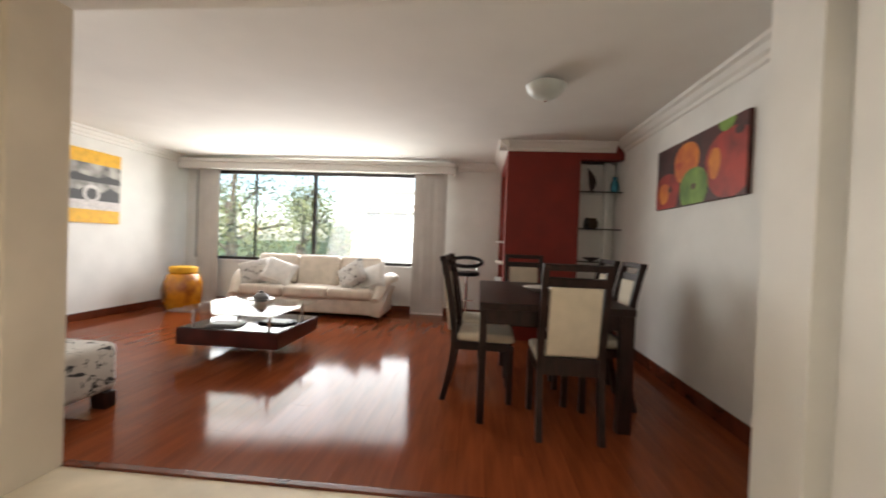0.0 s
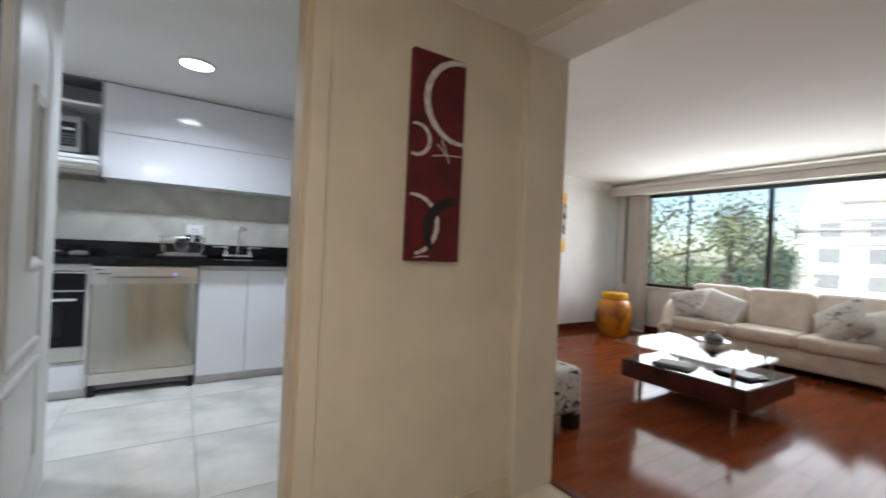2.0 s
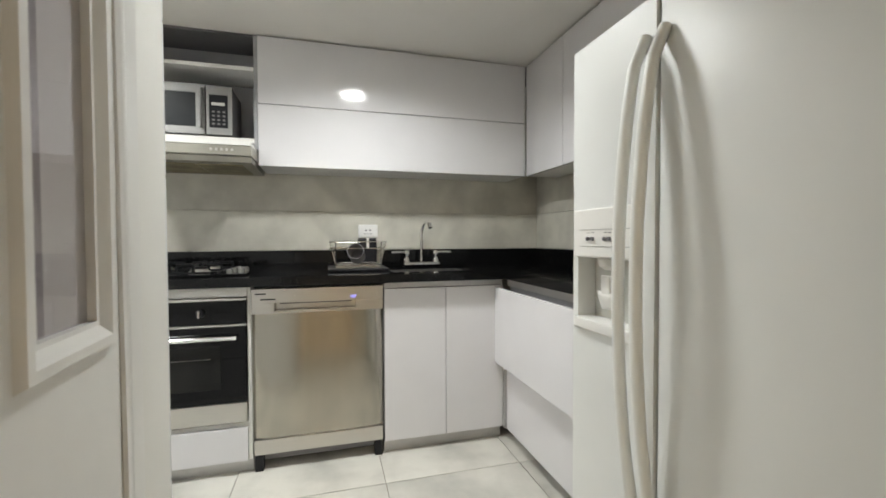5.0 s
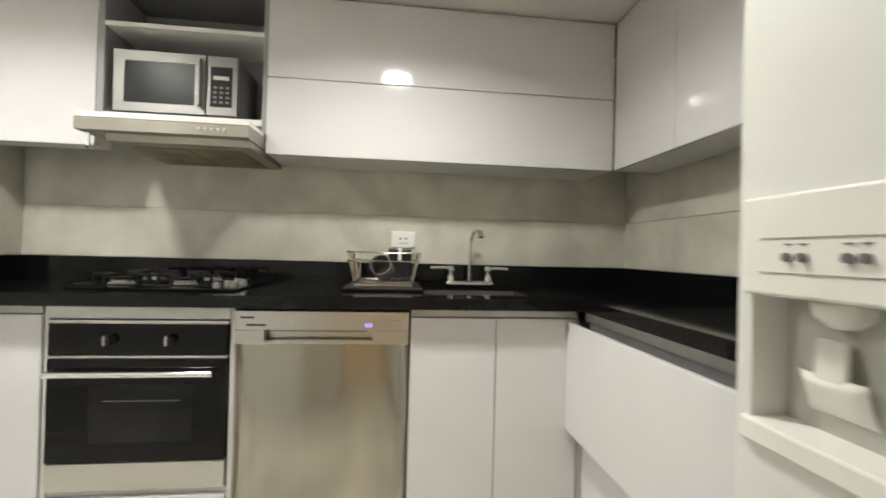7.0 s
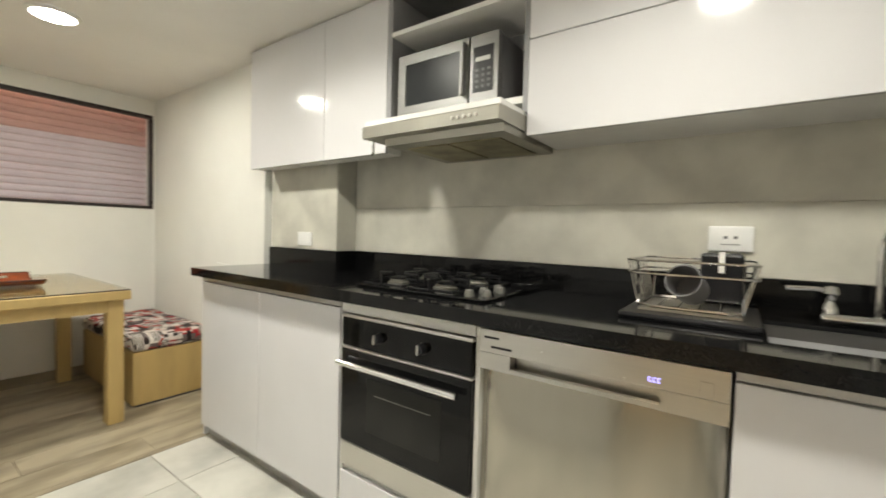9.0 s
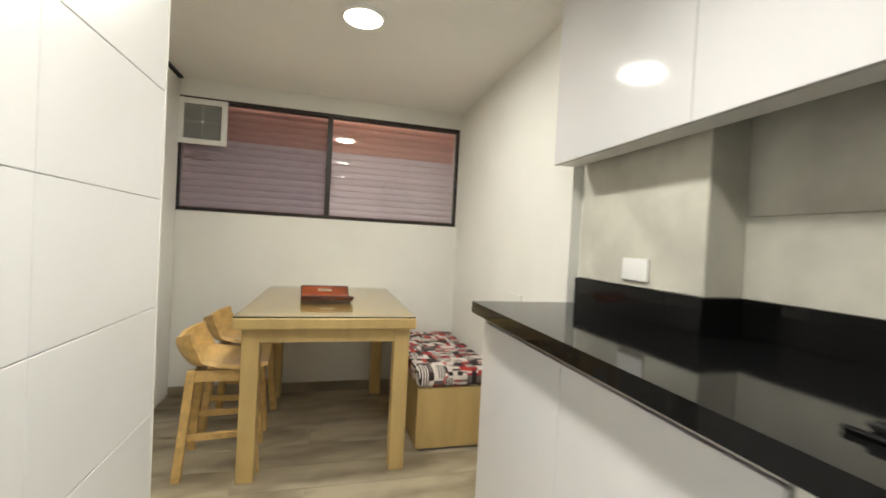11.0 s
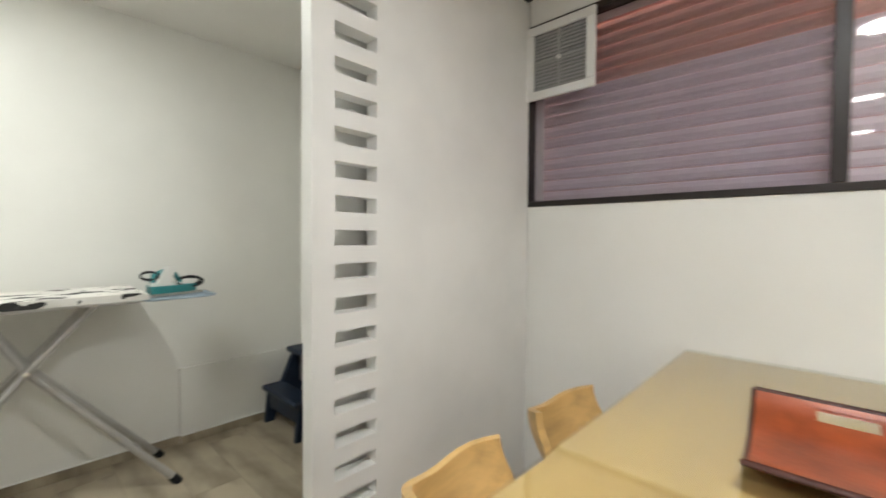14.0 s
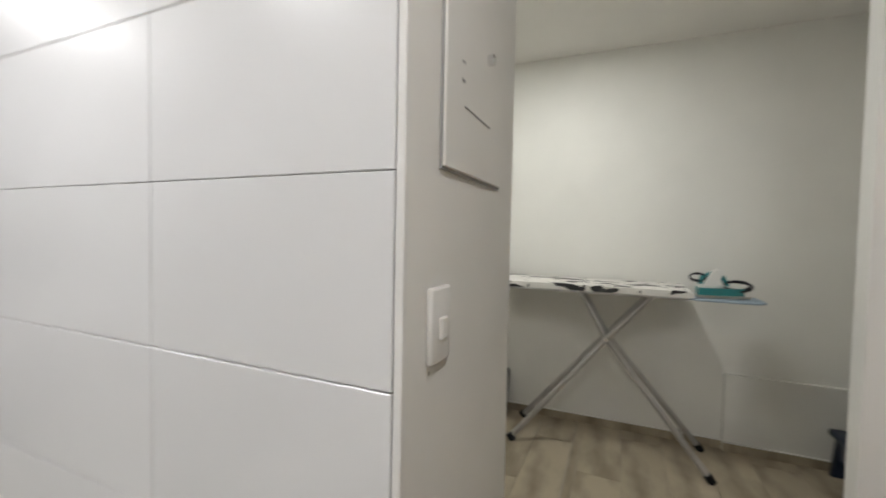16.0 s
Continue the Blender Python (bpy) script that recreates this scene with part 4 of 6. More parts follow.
part("brand_bar", box(FX + 0.004, FX + 0.005, 0.40, 0.465, 0.863, 0.869), M_BLACK, cp)
M_BLUELED = mat("blue_display", (0.02, 0.02, 0.05), 0.3, bump=0.0, emit=(0.25, 0.25, 1.0), strength=1.8)
for k, (a, b) in enumerate(((0.0, 0.4), (0.0, 1.0), (0.0, 1.0))):
    yy = 0.805 + k * 0.0095
    part("display_digit", boxes((FX + 0.004, FX + 0.005, yy, yy + 0.006, 0.862, 0.8632), (FX + 0.004, FX + 0.005, yy, yy + 0.006, 0.871, 0.8722), (FX + 0.004, FX + 0.005, yy, yy + 0.0013, 0.8632, 0.871)), M_BLUELED, cp)
for yy in (0.55, 0.755):
    part("indicator", rod((FX + 0.003, yy, 0.88 if yy < 0.6 else 0.858), (FX + 0.0055, yy, 0.88 if yy < 0.6 else 0.858), 0.0025, n=8), M_PLAST, cp)
part("button", box(FX + 0.004, FX + 0.006, 0.905, 0.93, 0.855, 0.885, r=0.002), M_STEEL, cp)
part("kick_panel", box(FX - 0.05, FX - 0.008, 0.364, 0.957, 0.142, 0.212, r=0.004), M_STEEL, dw)
for yy in (0.385, 0.935):
    part("foot", box(FX - 0.06, FX - 0.012, yy - 0.018, yy + 0.018, FK, 0.142), M_BLACK, dw)

# return cabinet along the north wall with its big drawer
RY = 1.61
ret = thing("drawer_cabinet", (-2.8, 1.9, 0.0), "white glossy drawer cabinet beside the fridge, upper drawer ajar", "cabinet", "base cabinets of the kitchen")
part("body", box(-3.14, -2.262, RY + 0.022, KN - 0.002, 0.13, 0.928), M_SLATE, ret)
part("plinth", box(-3.14, -2.262, RY + 0.06, RY + 0.075, FK, 0.13), M_ALU, ret)
part("finger_rail", box(-3.14, -2.262, RY + 0.003, RY + 0.02, 0.892, 0.928, r=0.003), M_ALU, ret, "brushed aluminium finger rail")
part("filler", box(-3.163, -3.142, RY - 0.012, RY + 0.02, 0.13, 0.60, r=0.002), M_ALU, ret)
part("drawer", box(-3.255 + 0.09, -2.264, RY - 0.058, RY - 0.04, 0.485, 0.884, r=0.002), M_GLOSSW, ret)
part("drawer_box", box(-3.12, -2.30, RY - 0.04, RY + 0.022, 0.52, 0.84), M_SLATE, ret)
part("drawer", box(-3.14, -2.264, RY, RY + 0.018, 0.13, 0.478, r=0.002), M_GLOSSW, ret)

# worktop with sink cut-out and upstand
wt = thing("worktop", (-3.5, 0.4, 0.93), "black polished granite L-shaped worktop with upstand", "worktop")
SX0, SX1, SY0, SY1 = -3.56, -3.24, 1.02, 1.46
for s in ((KW, SX0, CY, KN), (CX, -3.115, -1.345, CY), (SX0, -3.115, CY, SY0), (SX0, SX1, SY1, KN), (SX1, -3.115, SY0, RY - 0.02), (SX1, -2.262, RY - 0.02, KN)):
    part("slab", box(*s, CT0, CT1), M_GRANITE, wt)
part("upstand", boxes((KW, KW + 0.02, CY, KN, CT1, 1.075), (CX, CX + 0.02, -1.345, CY + 0.02, CT1, 1.075), (KW + 0.02, CX, CY, CY + 0.02, CT1, 1.075), (KW + 0.02, -2.262, KN - 0.02, KN, CT1, 1.075), r=0.002), M_GRANITE, wt)
sink = thing("sink", (-3.40, 1.24, 0.80), "undermounted stainless steel sink basin", "sink")
part("basin", boxes((SX0 - 0.01, SX0 + 0.004, SY0 - 0.01, SY1 + 0.01, 0.78, CT0 + 0.03), (SX1 - 0.004, SX1 + 0.01, SY0 - 0.01, SY1 + 0.01, 0.78, CT0 + 0.03), (SX0, SX1, SY0 - 0.01, SY0 + 0.004, 0.78, CT0 + 0.03), (SX0, SX1, SY1 - 0.004, SY1 + 0.01, 0.78, CT0 + 0.03), (SX0, SX1, SY0, SY1, 0.772, 0.785)), mat("dull_sink_steel", (0.20, 0.195, 0.19), 0.35, 1.0, var=0.05, bump=0.02), sink)
part("drain", lathe([(0.0001, 0), (0.04, 0), (0.045, 0.004), (0.02, 0.003), (0.0001, 0.002)], -3.40, 1.24, 0.785, 20), M_CHROME, sink)

# tap
TPX, TPY = -3.63, 1.257
tap = thing("faucet", (TPX, TPY, CT1), "chrome bridge kitchen tap with two lever handles", "faucet")
part("base", box(TPX - 0.03, TPX + 0.03, 1.142, 1.372, CT1, CT1 + 0.028, r=0.012, seg=3), M_CHROME, tap, smooth=True)
part("spout", tube([(TPX, TPY, CT1 + 0.02), (TPX, TPY, CT1 + 0.20)] + [(TPX + 0.05 * (1 - math.cos(a)), TPY + 0.012 * a, CT1 + 0.20 + 0.07 * math.sin(a)) for a in (0.3, 0.7, 1.1, 1.5, 1.9, 2.3)], 0.009, 10), M_CHROME, tap, smooth=True)
part("spout_tip", rod((TPX + 0.095, TPY + 0.03, CT1 + 0.262), (TPX + 0.105, TPY + 0.032, CT1 + 0.235), 0.013), M_CHROME, tap)
for yy, s in ((1.165, -1), (1.348, 1)):
    v = part("valve", lathe([(0.02, 0), (0.02, 0.02), (0.012, 0.035), (0.014, 0.05), (0.019, 0.06), (0.012, 0.078), (0.0001, 0.08)], TPX, yy, CT1 + 0.02, 16), M_CHROME, tap, smooth=True)
    part("lever", tube([(TPX, yy, CT1 + 0.085), (TPX + 0.005, yy + s * 0.03, CT1 + 0.09), (TPX + 0.01, yy + s * 0.095, CT1 + 0.088)], 0.0065, 8), M_CHROME, v, smooth=True)

# outlets
M_PLATE = mat("bright_white_plastic", (0.88, 0.875, 0.86), 0.25, var=0.01, bump=0.0)
def outlet(name, x, y, z, w, h, label):
    o = thing(name, (x, y, z), label, "outlet")
    part("plate", box(x, x + 0.012, y - w / 2, y + w / 2, z - h / 2, z + h / 2, r=0.0055, seg=3), M_PLATE, o, smooth=True)
    return o
o = outlet("wall_outlet", KW + 0.012, 0.938, 1.191, 0.118, 0.080, "white double wall outlet on the grey splashback")
for s in (-1, 1):
    part("socket", box(KW + 0.024, KW + 0.0255, 0.938 + s * 0.013 - 0.005, 0.938 + s * 0.013 + 0.005, 1.191, 1.200), M_DARKGREY, o)
part("slot", box(KW + 0.024, KW + 0.0255, 0.913, 0.963, 1.172, 1.1755), M_GREY, o)
o = outlet("wall_outlet", CX + 0.004, -1.015, 1.132, 0.12, 0.076, "small white blank wall plate on the column")

# hob
M_KNOB = mat("dull_steel_knob", (0.22, 0.215, 0.205), 0.4, 0.7, var=0.05, bump=0.0)
hob = thing("gas_hob", (-3.5, 0.06, CT1), "black gas hob with cast iron grates and steel knobs", "hob")
HX0, HX1, HY0, HY1 = -3.672, -3.235, -0.235, 0.332
part("plate", box(HX0, HX1, HY0, HY1, CT1, CT1 + 0.010, r=0.004), M_BLACKG, hob)
for bx_, by, r in ((-3.555, -0.115, 0.050), (-3.345, -0.115, 0.042), (-3.56, 0.115, 0.042), (-3.35, 0.105, 0.046)):
    z = CT1 + 0.010
    bu = part("burner", lathe([(r, 0), (r, 0.008), (r * 0.8, 0.012), (r * 0.8, 0.019), (0.0001, 0.019)], bx_, by, z, 24), M_STEEL, hob, smooth=True)
    part("burner_cap", lathe([(r * 0.72, 0.02), (r * 0.74, 0.026), (r * 0.6, 0.03), (0.0001, 0.031)], bx_, by, z, 24), M_IRONCAST, bu, smooth=True)
    g = bmesh.new()
    for a in range(4):
        c, s = math.cos(a * math.pi / 2), math.sin(a * math.pi / 2)
        tube([(bx_ + c * 0.095, by + s * 0.095, z + 0.002), (bx_ + c * 0.095, by + s * 0.095, z + 0.038), (bx_ + c * 0.03, by + s * 0.03, z + 0.040)], 0.0075, 6, bm=g)
    tube([(bx_ + sx * 0.095, by + sy * 0.095, z + 0.006) for sx, sy in ((1, 1), (-1, 1), (-1, -1), (1, -1))], 0.005, 6, closed=True, bm=g)
    part("grate", g, M_IRONCAST, hob)
for k, (kx, ky) in enumerate(((-3.27, 0.255), (-3.31, 0.297), (-3.36, 0.258), (-3.41, 0.297), (-3.46, 0.26))):
    part("knob", lathe([(0.016, 0), (0.015, 0.014), (0.012, 0.021), (0.0001, 0.022)], kx, ky, CT1 + 0.010, 18), M_KNOB, hob, smooth=True)

# dish rack with crockery
rk = thing("dish_rack", (-3.55, 0.86, CT1), "chrome wire dish rack on a black tray", "dish rack")
RX0, RX1, RY0, RY1 = -3.655, -3.345, 0.71, 1.005
part("tray", box(RX0 - 0.01, RX1 + 0.03, RY0 - 0.01, RY1 + 0.01, CT1, CT1 + 0.016, r=0.006), M_BLACK, rk)
def ring(x0, x1, y0, y1, z, r=0.004):
    k = 0.03
    return tube([(x0 + k, y0, z), (x1 - k, y0, z), (x1, y0 + k, z), (x1, y1 - k, z), (x1 - k, y1, z), (x0 + k, y1, z), (x0, y1 - k, z), (x0, y0 + k, z)], r, 6, closed=True)
part("rim", ring(RX0, RX1, RY0, RY1, CT1 + 0.155, 0.0032), M_CHROME, rk)
part("rim", ring(RX0, RX1, RY0, RY1, CT1 + 0.12, 0.003), M_CHROME, rk)
part("rim", ring(RX0 + 0.03, RX1 - 0.03, RY0 + 0.03, RY1 - 0.03, CT1 + 0.03, 0.004), M_CHROME, rk)
for i in range(7):
    f = i / 6
    for y0, y1 in ((RY0, RY0 + 0.03), (RY1, RY1 - 0.03)):
        xa = RX0 + 0.03 + f * (RX1 - RX0 - 0.06)
        part("wire", rod((xa, y0, CT1 + 0.155), (xa, y1, CT1 + 0.03), 0.002, n=6), M_CHROME, rk)
for i in range(6):
    f = i / 5
    ya_ = RY0 + 0.03 + f * (RY1 - RY0 - 0.06)
    if i in (0, 5):
        part("wire", rod((RX1, ya_, CT1 + 0.155), (RX1 - 0.03, ya_, CT1 + 0.03), 0.0025, n=6), M_CHROME, rk)
        part("wire", rod((RX0, ya_, CT1 + 0.155), (RX0 + 0.03, ya_, CT1 + 0.03), 0.0025, n=6), M_CHROME, rk)
    part("wire", rod((RX0 + 0.03, ya_, CT1 + 0.03), (RX1 - 0.03, ya_, CT1 + 0.03), 0.002, n=6), M_CHROME, rk)
part("drip_grid", box(RX0 + 0.03, RX1 - 0.03, RY0 + 0.03, RY1 - 0.03, CT1 + 0.018, CT1 + 0.024), M_STEEL, rk)
cup = lathe([(0.0001, 0), (0.042, 0), (0.045, 0.09), (0.041, 0.09), (0.038, 0.006), (0.0001, 0.006)], 0, 0, 0, 24)
cup.transform(Matrix.Translation((-3.47, 0.86, CT1 + 0.072)) @ turn(0, 68, -12))
single("mug", cup, M_DARKGREY, "dark grey mug lying in the dish rack", "mug", smooth=True)
single("utensil_holder", boxes((-3.645, -3.555, 0.87, 0.975, CT1 + 0.034, CT1 + 0.175), r=0.008), M_BLACK, "black box standing in the dish rack", "utensil holder")
single("utensil_card", box(-3.553, -3.547, 0.915, 0.93, CT1 + 0.12, CT1 + 0.18), M_PLAST, "white strip on the black box", "utensil")

# ---- kitchen: wall units ----
UX = -3.43
LSEAM = 1.838
def wall_unit(name, y0, y1, label, xb=KW + 0.013):
    th = thing(name, (UX, (y0 + y1) / 2, 1.52), label, "cabinet", "wall cabinets of the kitchen")
    part("body", box(xb, UX - 0.02, y0 + 0.001, y1 - 0.001, 1.522, 2.178), M_WHITE_D, th)
    return th
u = wall_unit("wall_cabinet", -1.345, -0.283, "white glossy two-door wall cabinet over the worktop's end", DW + 0.001)
for a, b in ((-1.343, -0.695), (-0.692, -0.285)):
    part("door", box(UX - 0.018, UX, a, b, 1.52, 2.18, r=0.002), M_GLOSSW, u)
u = wall_unit("wall_cabinet", 0.362, 1.862, "white glossy wall cabinet with two lift-up fronts")
for a, b in ((1.52, LSEAM - 0.002), (LSEAM + 0.002, 2.18)):
    part("lift_front", box(UX - 0.018, UX, 0.362, 1.862, a, b, r=0.002), M_GLOSSW, u)
u = thing("wall_cabinet", (-2.9, 2.03, 1.52), "white glossy two-door wall cabinet next to the fridge", "cabinet", "wall cabinets of the kitchen")
part("body", box(-3.44, -2.27, 1.886, KN - 0.013, 1.522, 2.178), M_WHITE_D, u)
for a, b in ((-3.425, -3.022), (-3.019, -2.27)):
    part("door", box(a, b, 1.866, 1.884, 1.52, 2.18, r=0.002), M_GLOSSW, u)
u = thing("wall_cabinet", (-1.8, 2.03, 1.76), "white wall cabinet above the fridge", "cabinet", "wall cabinets of the kitchen")
part("body", box(-2.265, -1.295, 1.70, KN - 0.013, 1.76, 2.178), M_WHITE_D, u)
for a, b in ((-2.265, -1.782), (-1.779, -1.297)):
    part("door", box(a, b, 1.68, 1.698, 1.76, 2.18, r=0.002), M_GLOSSW, u)

# open shelf with microwave, hood below
sh = thing("open_shelf_unit", (-3.65, 0.03, 1.6), "open grey-lined shelf unit around the microwave", "shelf unit")
part("side", box(KW + 0.013, UX, -0.282, -0.258, 1.60, 2.178), M_SLATE, sh)
part("side", box(KW + 0.013, UX, 0.344, 0.361, 1.60, 2.178), M_SLATE, sh)
part("back", box(KW + 0.013, KW + 0.028, -0.258, 0.344, 1.60, 2.178), M_SLATE, sh)
part("shelf", box(KW + 0.028, UX, -0.258, 0.344, 1.998, 2.016), M_WHITE_D, sh)
part("shelf", box(KW + 0.028, UX - 0.001, -0.258, 0.344, 1.632, 1.656), M_WHITE_D, sh)
mw = thing("microwave", (-3.65, 0.0, 1.656), "stainless steel microwave with dark door glass on the shelf", "microwave")
MX, MY0, MY1, MZ0, MZ1 = -3.45, -0.232, 0.240, 1.668, 1.912
part("body", box(-3.688, MX - 0.02, MY0 + 0.004, MY1 - 0.002, MZ0, MZ1, r=0.006), M_DARKGREY, mw)
md = part("door", boxes((MX - 0.02, MX + 0.006, MY0, MY1 - 0.125, MZ0, MZ0 + 0.035), (MX - 0.02, MX + 0.006, MY0, MY1 - 0.125, MZ1 - 0.04, MZ1), (MX - 0.02, MX + 0.006, MY0, MY0 + 0.04, MZ0 + 0.035, MZ1 - 0.04), (MX - 0.02, MX + 0.006, MY1 - 0.165, MY1 - 0.125, MZ0 + 0.035, MZ1 - 0.04)), M_MWSTEEL, mw, "brushed steel door frame")
part("door_glass", box(MX - 0.018, MX + 0.002, MY0 + 0.04, MY1 - 0.165, MZ0 + 0.035, MZ1 - 0.04), M_MWGLASS, md)
part("handle", box(MX + 0.006, MX + 0.03, MY1 - 0.15, MY1 - 0.135, MZ0 + 0.03, MZ1 - 0.02, r=0.005), M_MWSTEEL, md)
mc = part("control_panel", box(MX - 0.02, MX + 0.005, MY1 - 0.12, MY1, MZ0, MZ1, r=0.003), M_MWSTEEL, mw)
part("keypad", box(MX + 0.005, MX + 0.0065, MY1 - 0.105, MY1 - 0.02, MZ0 + 0.035, MZ1 - 0.045), M_BLACK, mc)
part("display", box(MX + 0.0065, MX + 0.0075, MY1 - 0.094, MY1 - 0.034, MZ1 - 0.098, MZ1 - 0.083), M_BAY, mc)
for i in range(4):
    for j in range(3):
        part("button", box(MX + 0.0065, MX + 0.008, MY1 - 0.092 + j * 0.024, MY1 - 0.080 + j * 0.024, MZ0 + 0.05 + i * 0.020, MZ0 + 0.059 + i * 0.020), M_DARKGREY, mc)
for yy in (MY0 + 0.04, MY1 - 0.04):
    part("foot", rod((MX - 0.06, yy, 1.656), (MX - 0.06, yy, MZ0 + 0.002), 0.012), M_BLACK, mw)
    part("foot", rod((-3.66, yy, 1.656), (-3.66, yy, MZ0 + 0.002), 0.012), M_BLACK, mw)
M_GREASE = mat("greasy_filter_metal", (0.30, 0.27, 0.17), 0.45, 0.7, var=0.25, scale=9, bump=0.05, bscale=160)
M_HOOD = mat("warm_grey_steel", (0.36, 0.345, 0.30), 0.38, 0.75, var=0.05, scale=6, bump=0.02, bscale=80)
hd = thing("range_hood", (-3.55, 0.03, 1.47), "slim steel range hood below the microwave", "range hood")
HF, HL, HR = -3.24, -0.225, 0.358
part("canopy", prism([(HF, 1.534), (HF, 1.574), (HF - 0.006, 1.580), (KW + 0.02, 1.596), (KW + 0.02, 1.534)], "y", HL, HR), M_HOOD, hd)
part("top_plate", box(UX + 0.004, HF - 0.012, HL + 0.004, HR - 0.002, 1.5825, 1.6), M_PLAST, hd, "white top plate")
part("body", prism([(HF - 0.045, 1.534), (HF - 0.05, 1.508), (KW + 0.02, 1.506), (KW + 0.02, 1.534)], "y", HL + 0.075, HR - 0.006), M_HOOD, hd)
for k in range(5):
    part("button", rod((HF - 0.002, 0.19 + k * 0.022, 1.556), (HF + 0.005, 0.19 + k * 0.022, 1.556), 0.006, n=10), M_STEEL, hd)
for a, b in ((-0.10, 0.09), (0.10, 0.30)):
    part("filter", prism([(HF - 0.12, 1.5075), (HF - 0.12, 1.5035), (-3.66, 1.5025), (-3.66, 1.5065)], "y", a, b), M_GREASE, hd, "yellowed metal grease filter")
part("hook", tube([(HF - 0.03, HL + 0.03, 1.534), (HF - 0.03, HL + 0.03, 1.482), (HF - 0.024, HL + 0.03, 1.476)], 0.006, 6), M_CHROME, hd)

# ---- fridge ----
fg = thing("refrigerator", (-1.79, 1.8, 0.0), "white side-by-side refrigerator with an ice dispenser", "refrigerator")
FY = 1.43
FX0, FX1, FS, FT = -2.245, -1.325, -1.915, 1.70
part("body", box(FX0 + 0.012, FX1 - 0.01, FY + 0.07, KN - 0.02, FK + 0.015, 1.69, r=0.006), M_FRIDGE, fg)
BX0, BX1, BZ0, BZ1 = FX0 + 0.025, FS - 0.075, 0.905, 1.085
fdoor = part("freezer_door", boxes((FX0, BX0, FY, FY + 0.066, 0.17, FT), (BX1, FS - 0.003, FY, FY + 0.066, 0.17, FT), (BX0, BX1, FY, FY + 0.066, 0.17, BZ0), (BX0, BX1, FY, FY + 0.066, BZ1, FT)), M_FRIDGE, fg)
rdoor = part("fridge_door", box(FS + 0.003, FX1, FY, FY + 0.066, 0.17, FT, r=0.014, seg=3), M_FRIDGE, fg, smooth=True)
part("kick_grille", box(FX0 + 0.02, FX1 - 0.02, FY + 0.02, FY + 0.06, FK + 0.015, 0.16), M_GREY, fg)
for i in range(4):
    part("foot", rod((FX0 + 0.08 if i % 2 else FX1 - 0.08, FY + 0.12 if i < 2 else KN - 0.1, FK), (FX0 + 0.08 if i % 2 else FX1 - 0.08, FY + 0.12 if i < 2 else KN - 0.1, FK + 0.02), 0.02), M_BLACK, fg)
bay = part("dispenser_bay", boxes((BX0 - 0.004, BX1 + 0.004, FY + 0.060, FY + 0.068, BZ0 - 0.004, BZ1 + 0.004)), M_BAY, fdoor, "pale grey dispenser recess")
part("dispenser_panel", box(BX0 - 0.012, BX1 + 0.012, FY - 0.008, FY + 0.002, BZ1 + 0.002, 1.225, r=0.004), M_PLAST, fdoor)
for zz in (1.165, 1.118):
    part("panel_line", box(BX0 + 0.02, BX1 + 0.01, FY - 0.0095, FY - 0.0075, zz, zz + 0.0015), M_GREY, fdoor)
for k, xx in enumerate((BX0 + 0.062, BX0 + 0.082, BX0 + 0.136, BX0 + 0.154)):
    part("button", rod((xx, FY - 0.014, 1.140), (xx, FY - 0.007, 1.140), 0.006, n=14), M_DARKGREY, fdoor, smooth=True)
    part("caption_bar", box(xx - 0.005, xx + 0.005, FY - 0.0095, FY - 0.0075, 1.156, 1.158), M_DARKGREY, fdoor)
part("spout", lathe([(0.034, 0.05), (0.03, 0.03), (0.015, 0.018), (0.0001, 0.018)], BX0 + 0.078 + 0.01, FY + 0.045, BZ1 - 0.052, 20), M_PLAST, fdoor, smooth=True)
part("lever", box(BX0 + 0.078 - 0.02, BX0 + 0.078 + 0.02, FY + 0.035, FY + 0.045, BZ0 + 0.07, BZ1 - 0.05, r=0.004), M_PLAST, fdoor)
part("cradle", pillow(BX0 + 0.078, FY + 0.048, BZ0 + 0.055, 0.085, 0.06, 0.02, turn(20, 0, 0)), M_PLAST, fdoor, smooth=True)
part("drip_tray", box(BX0 - 0.008, BX1 + 0.008, FY - 0.012, FY + 0.058, BZ0 - 0.028, BZ0 + 0.004, r=0.004), M_PLAST, fdoor)
for xx, dr in ((FS - 0.030, fdoor), (FS + 0.028, rdoor)):
    pts = [(xx, FY - 0.004, 0.45)] + [(xx, FY - 0.012 - 0.066 * math.sin(math.pi * f) ** 0.6, 0.45 + 1.16 * f) for f in [k / 16 for k in range(1, 16)]] + [(xx, FY - 0.004, 1.61)]
    part("handle", tube(pts, 0.014, 10), M_FRIDGE, dr, smooth=True)
part("hinge_cap", box(FX1 - 0.05, FX1 - 0.005, FY + 0.02, FY + 0.12, FT, FT + 0.018, r=0.004), M_GREY, fg)

# ---- ceiling lights ----
for lx, ly in KITCHEN_LAMPS:
    cl = thing("ceiling_light", (lx, ly, CEIL_K), "round white LED ceiling light, switched on", "ceiling light", "LED lights in the kitchen ceiling")
    part("bezel", lathe([(0.085, 0), (0.105, 0), (0.102, -0.012), (0.085, -0.014)], lx, ly, CEIL_K, 40), M_PLAST, cl, smooth=True)
    part("diffuser", lathe([(0.0001, -0.008), (0.085, -0.008), (0.084, -0.012), (0.0001, -0.013)], lx, ly, CEIL_K, 40), M_LED, cl)
cl = thing("ceiling_light", (-0.85, -1.2, 2.26), "round white LED ceiling light in the laundry", "ceiling light")
part("bezel", lathe([(0.10, 0), (0.125, 0), (0.12, -0.012), (0.10, -0.014)], -0.85, -1.2, 2.26, 40), M_PLAST, cl, smooth=True)
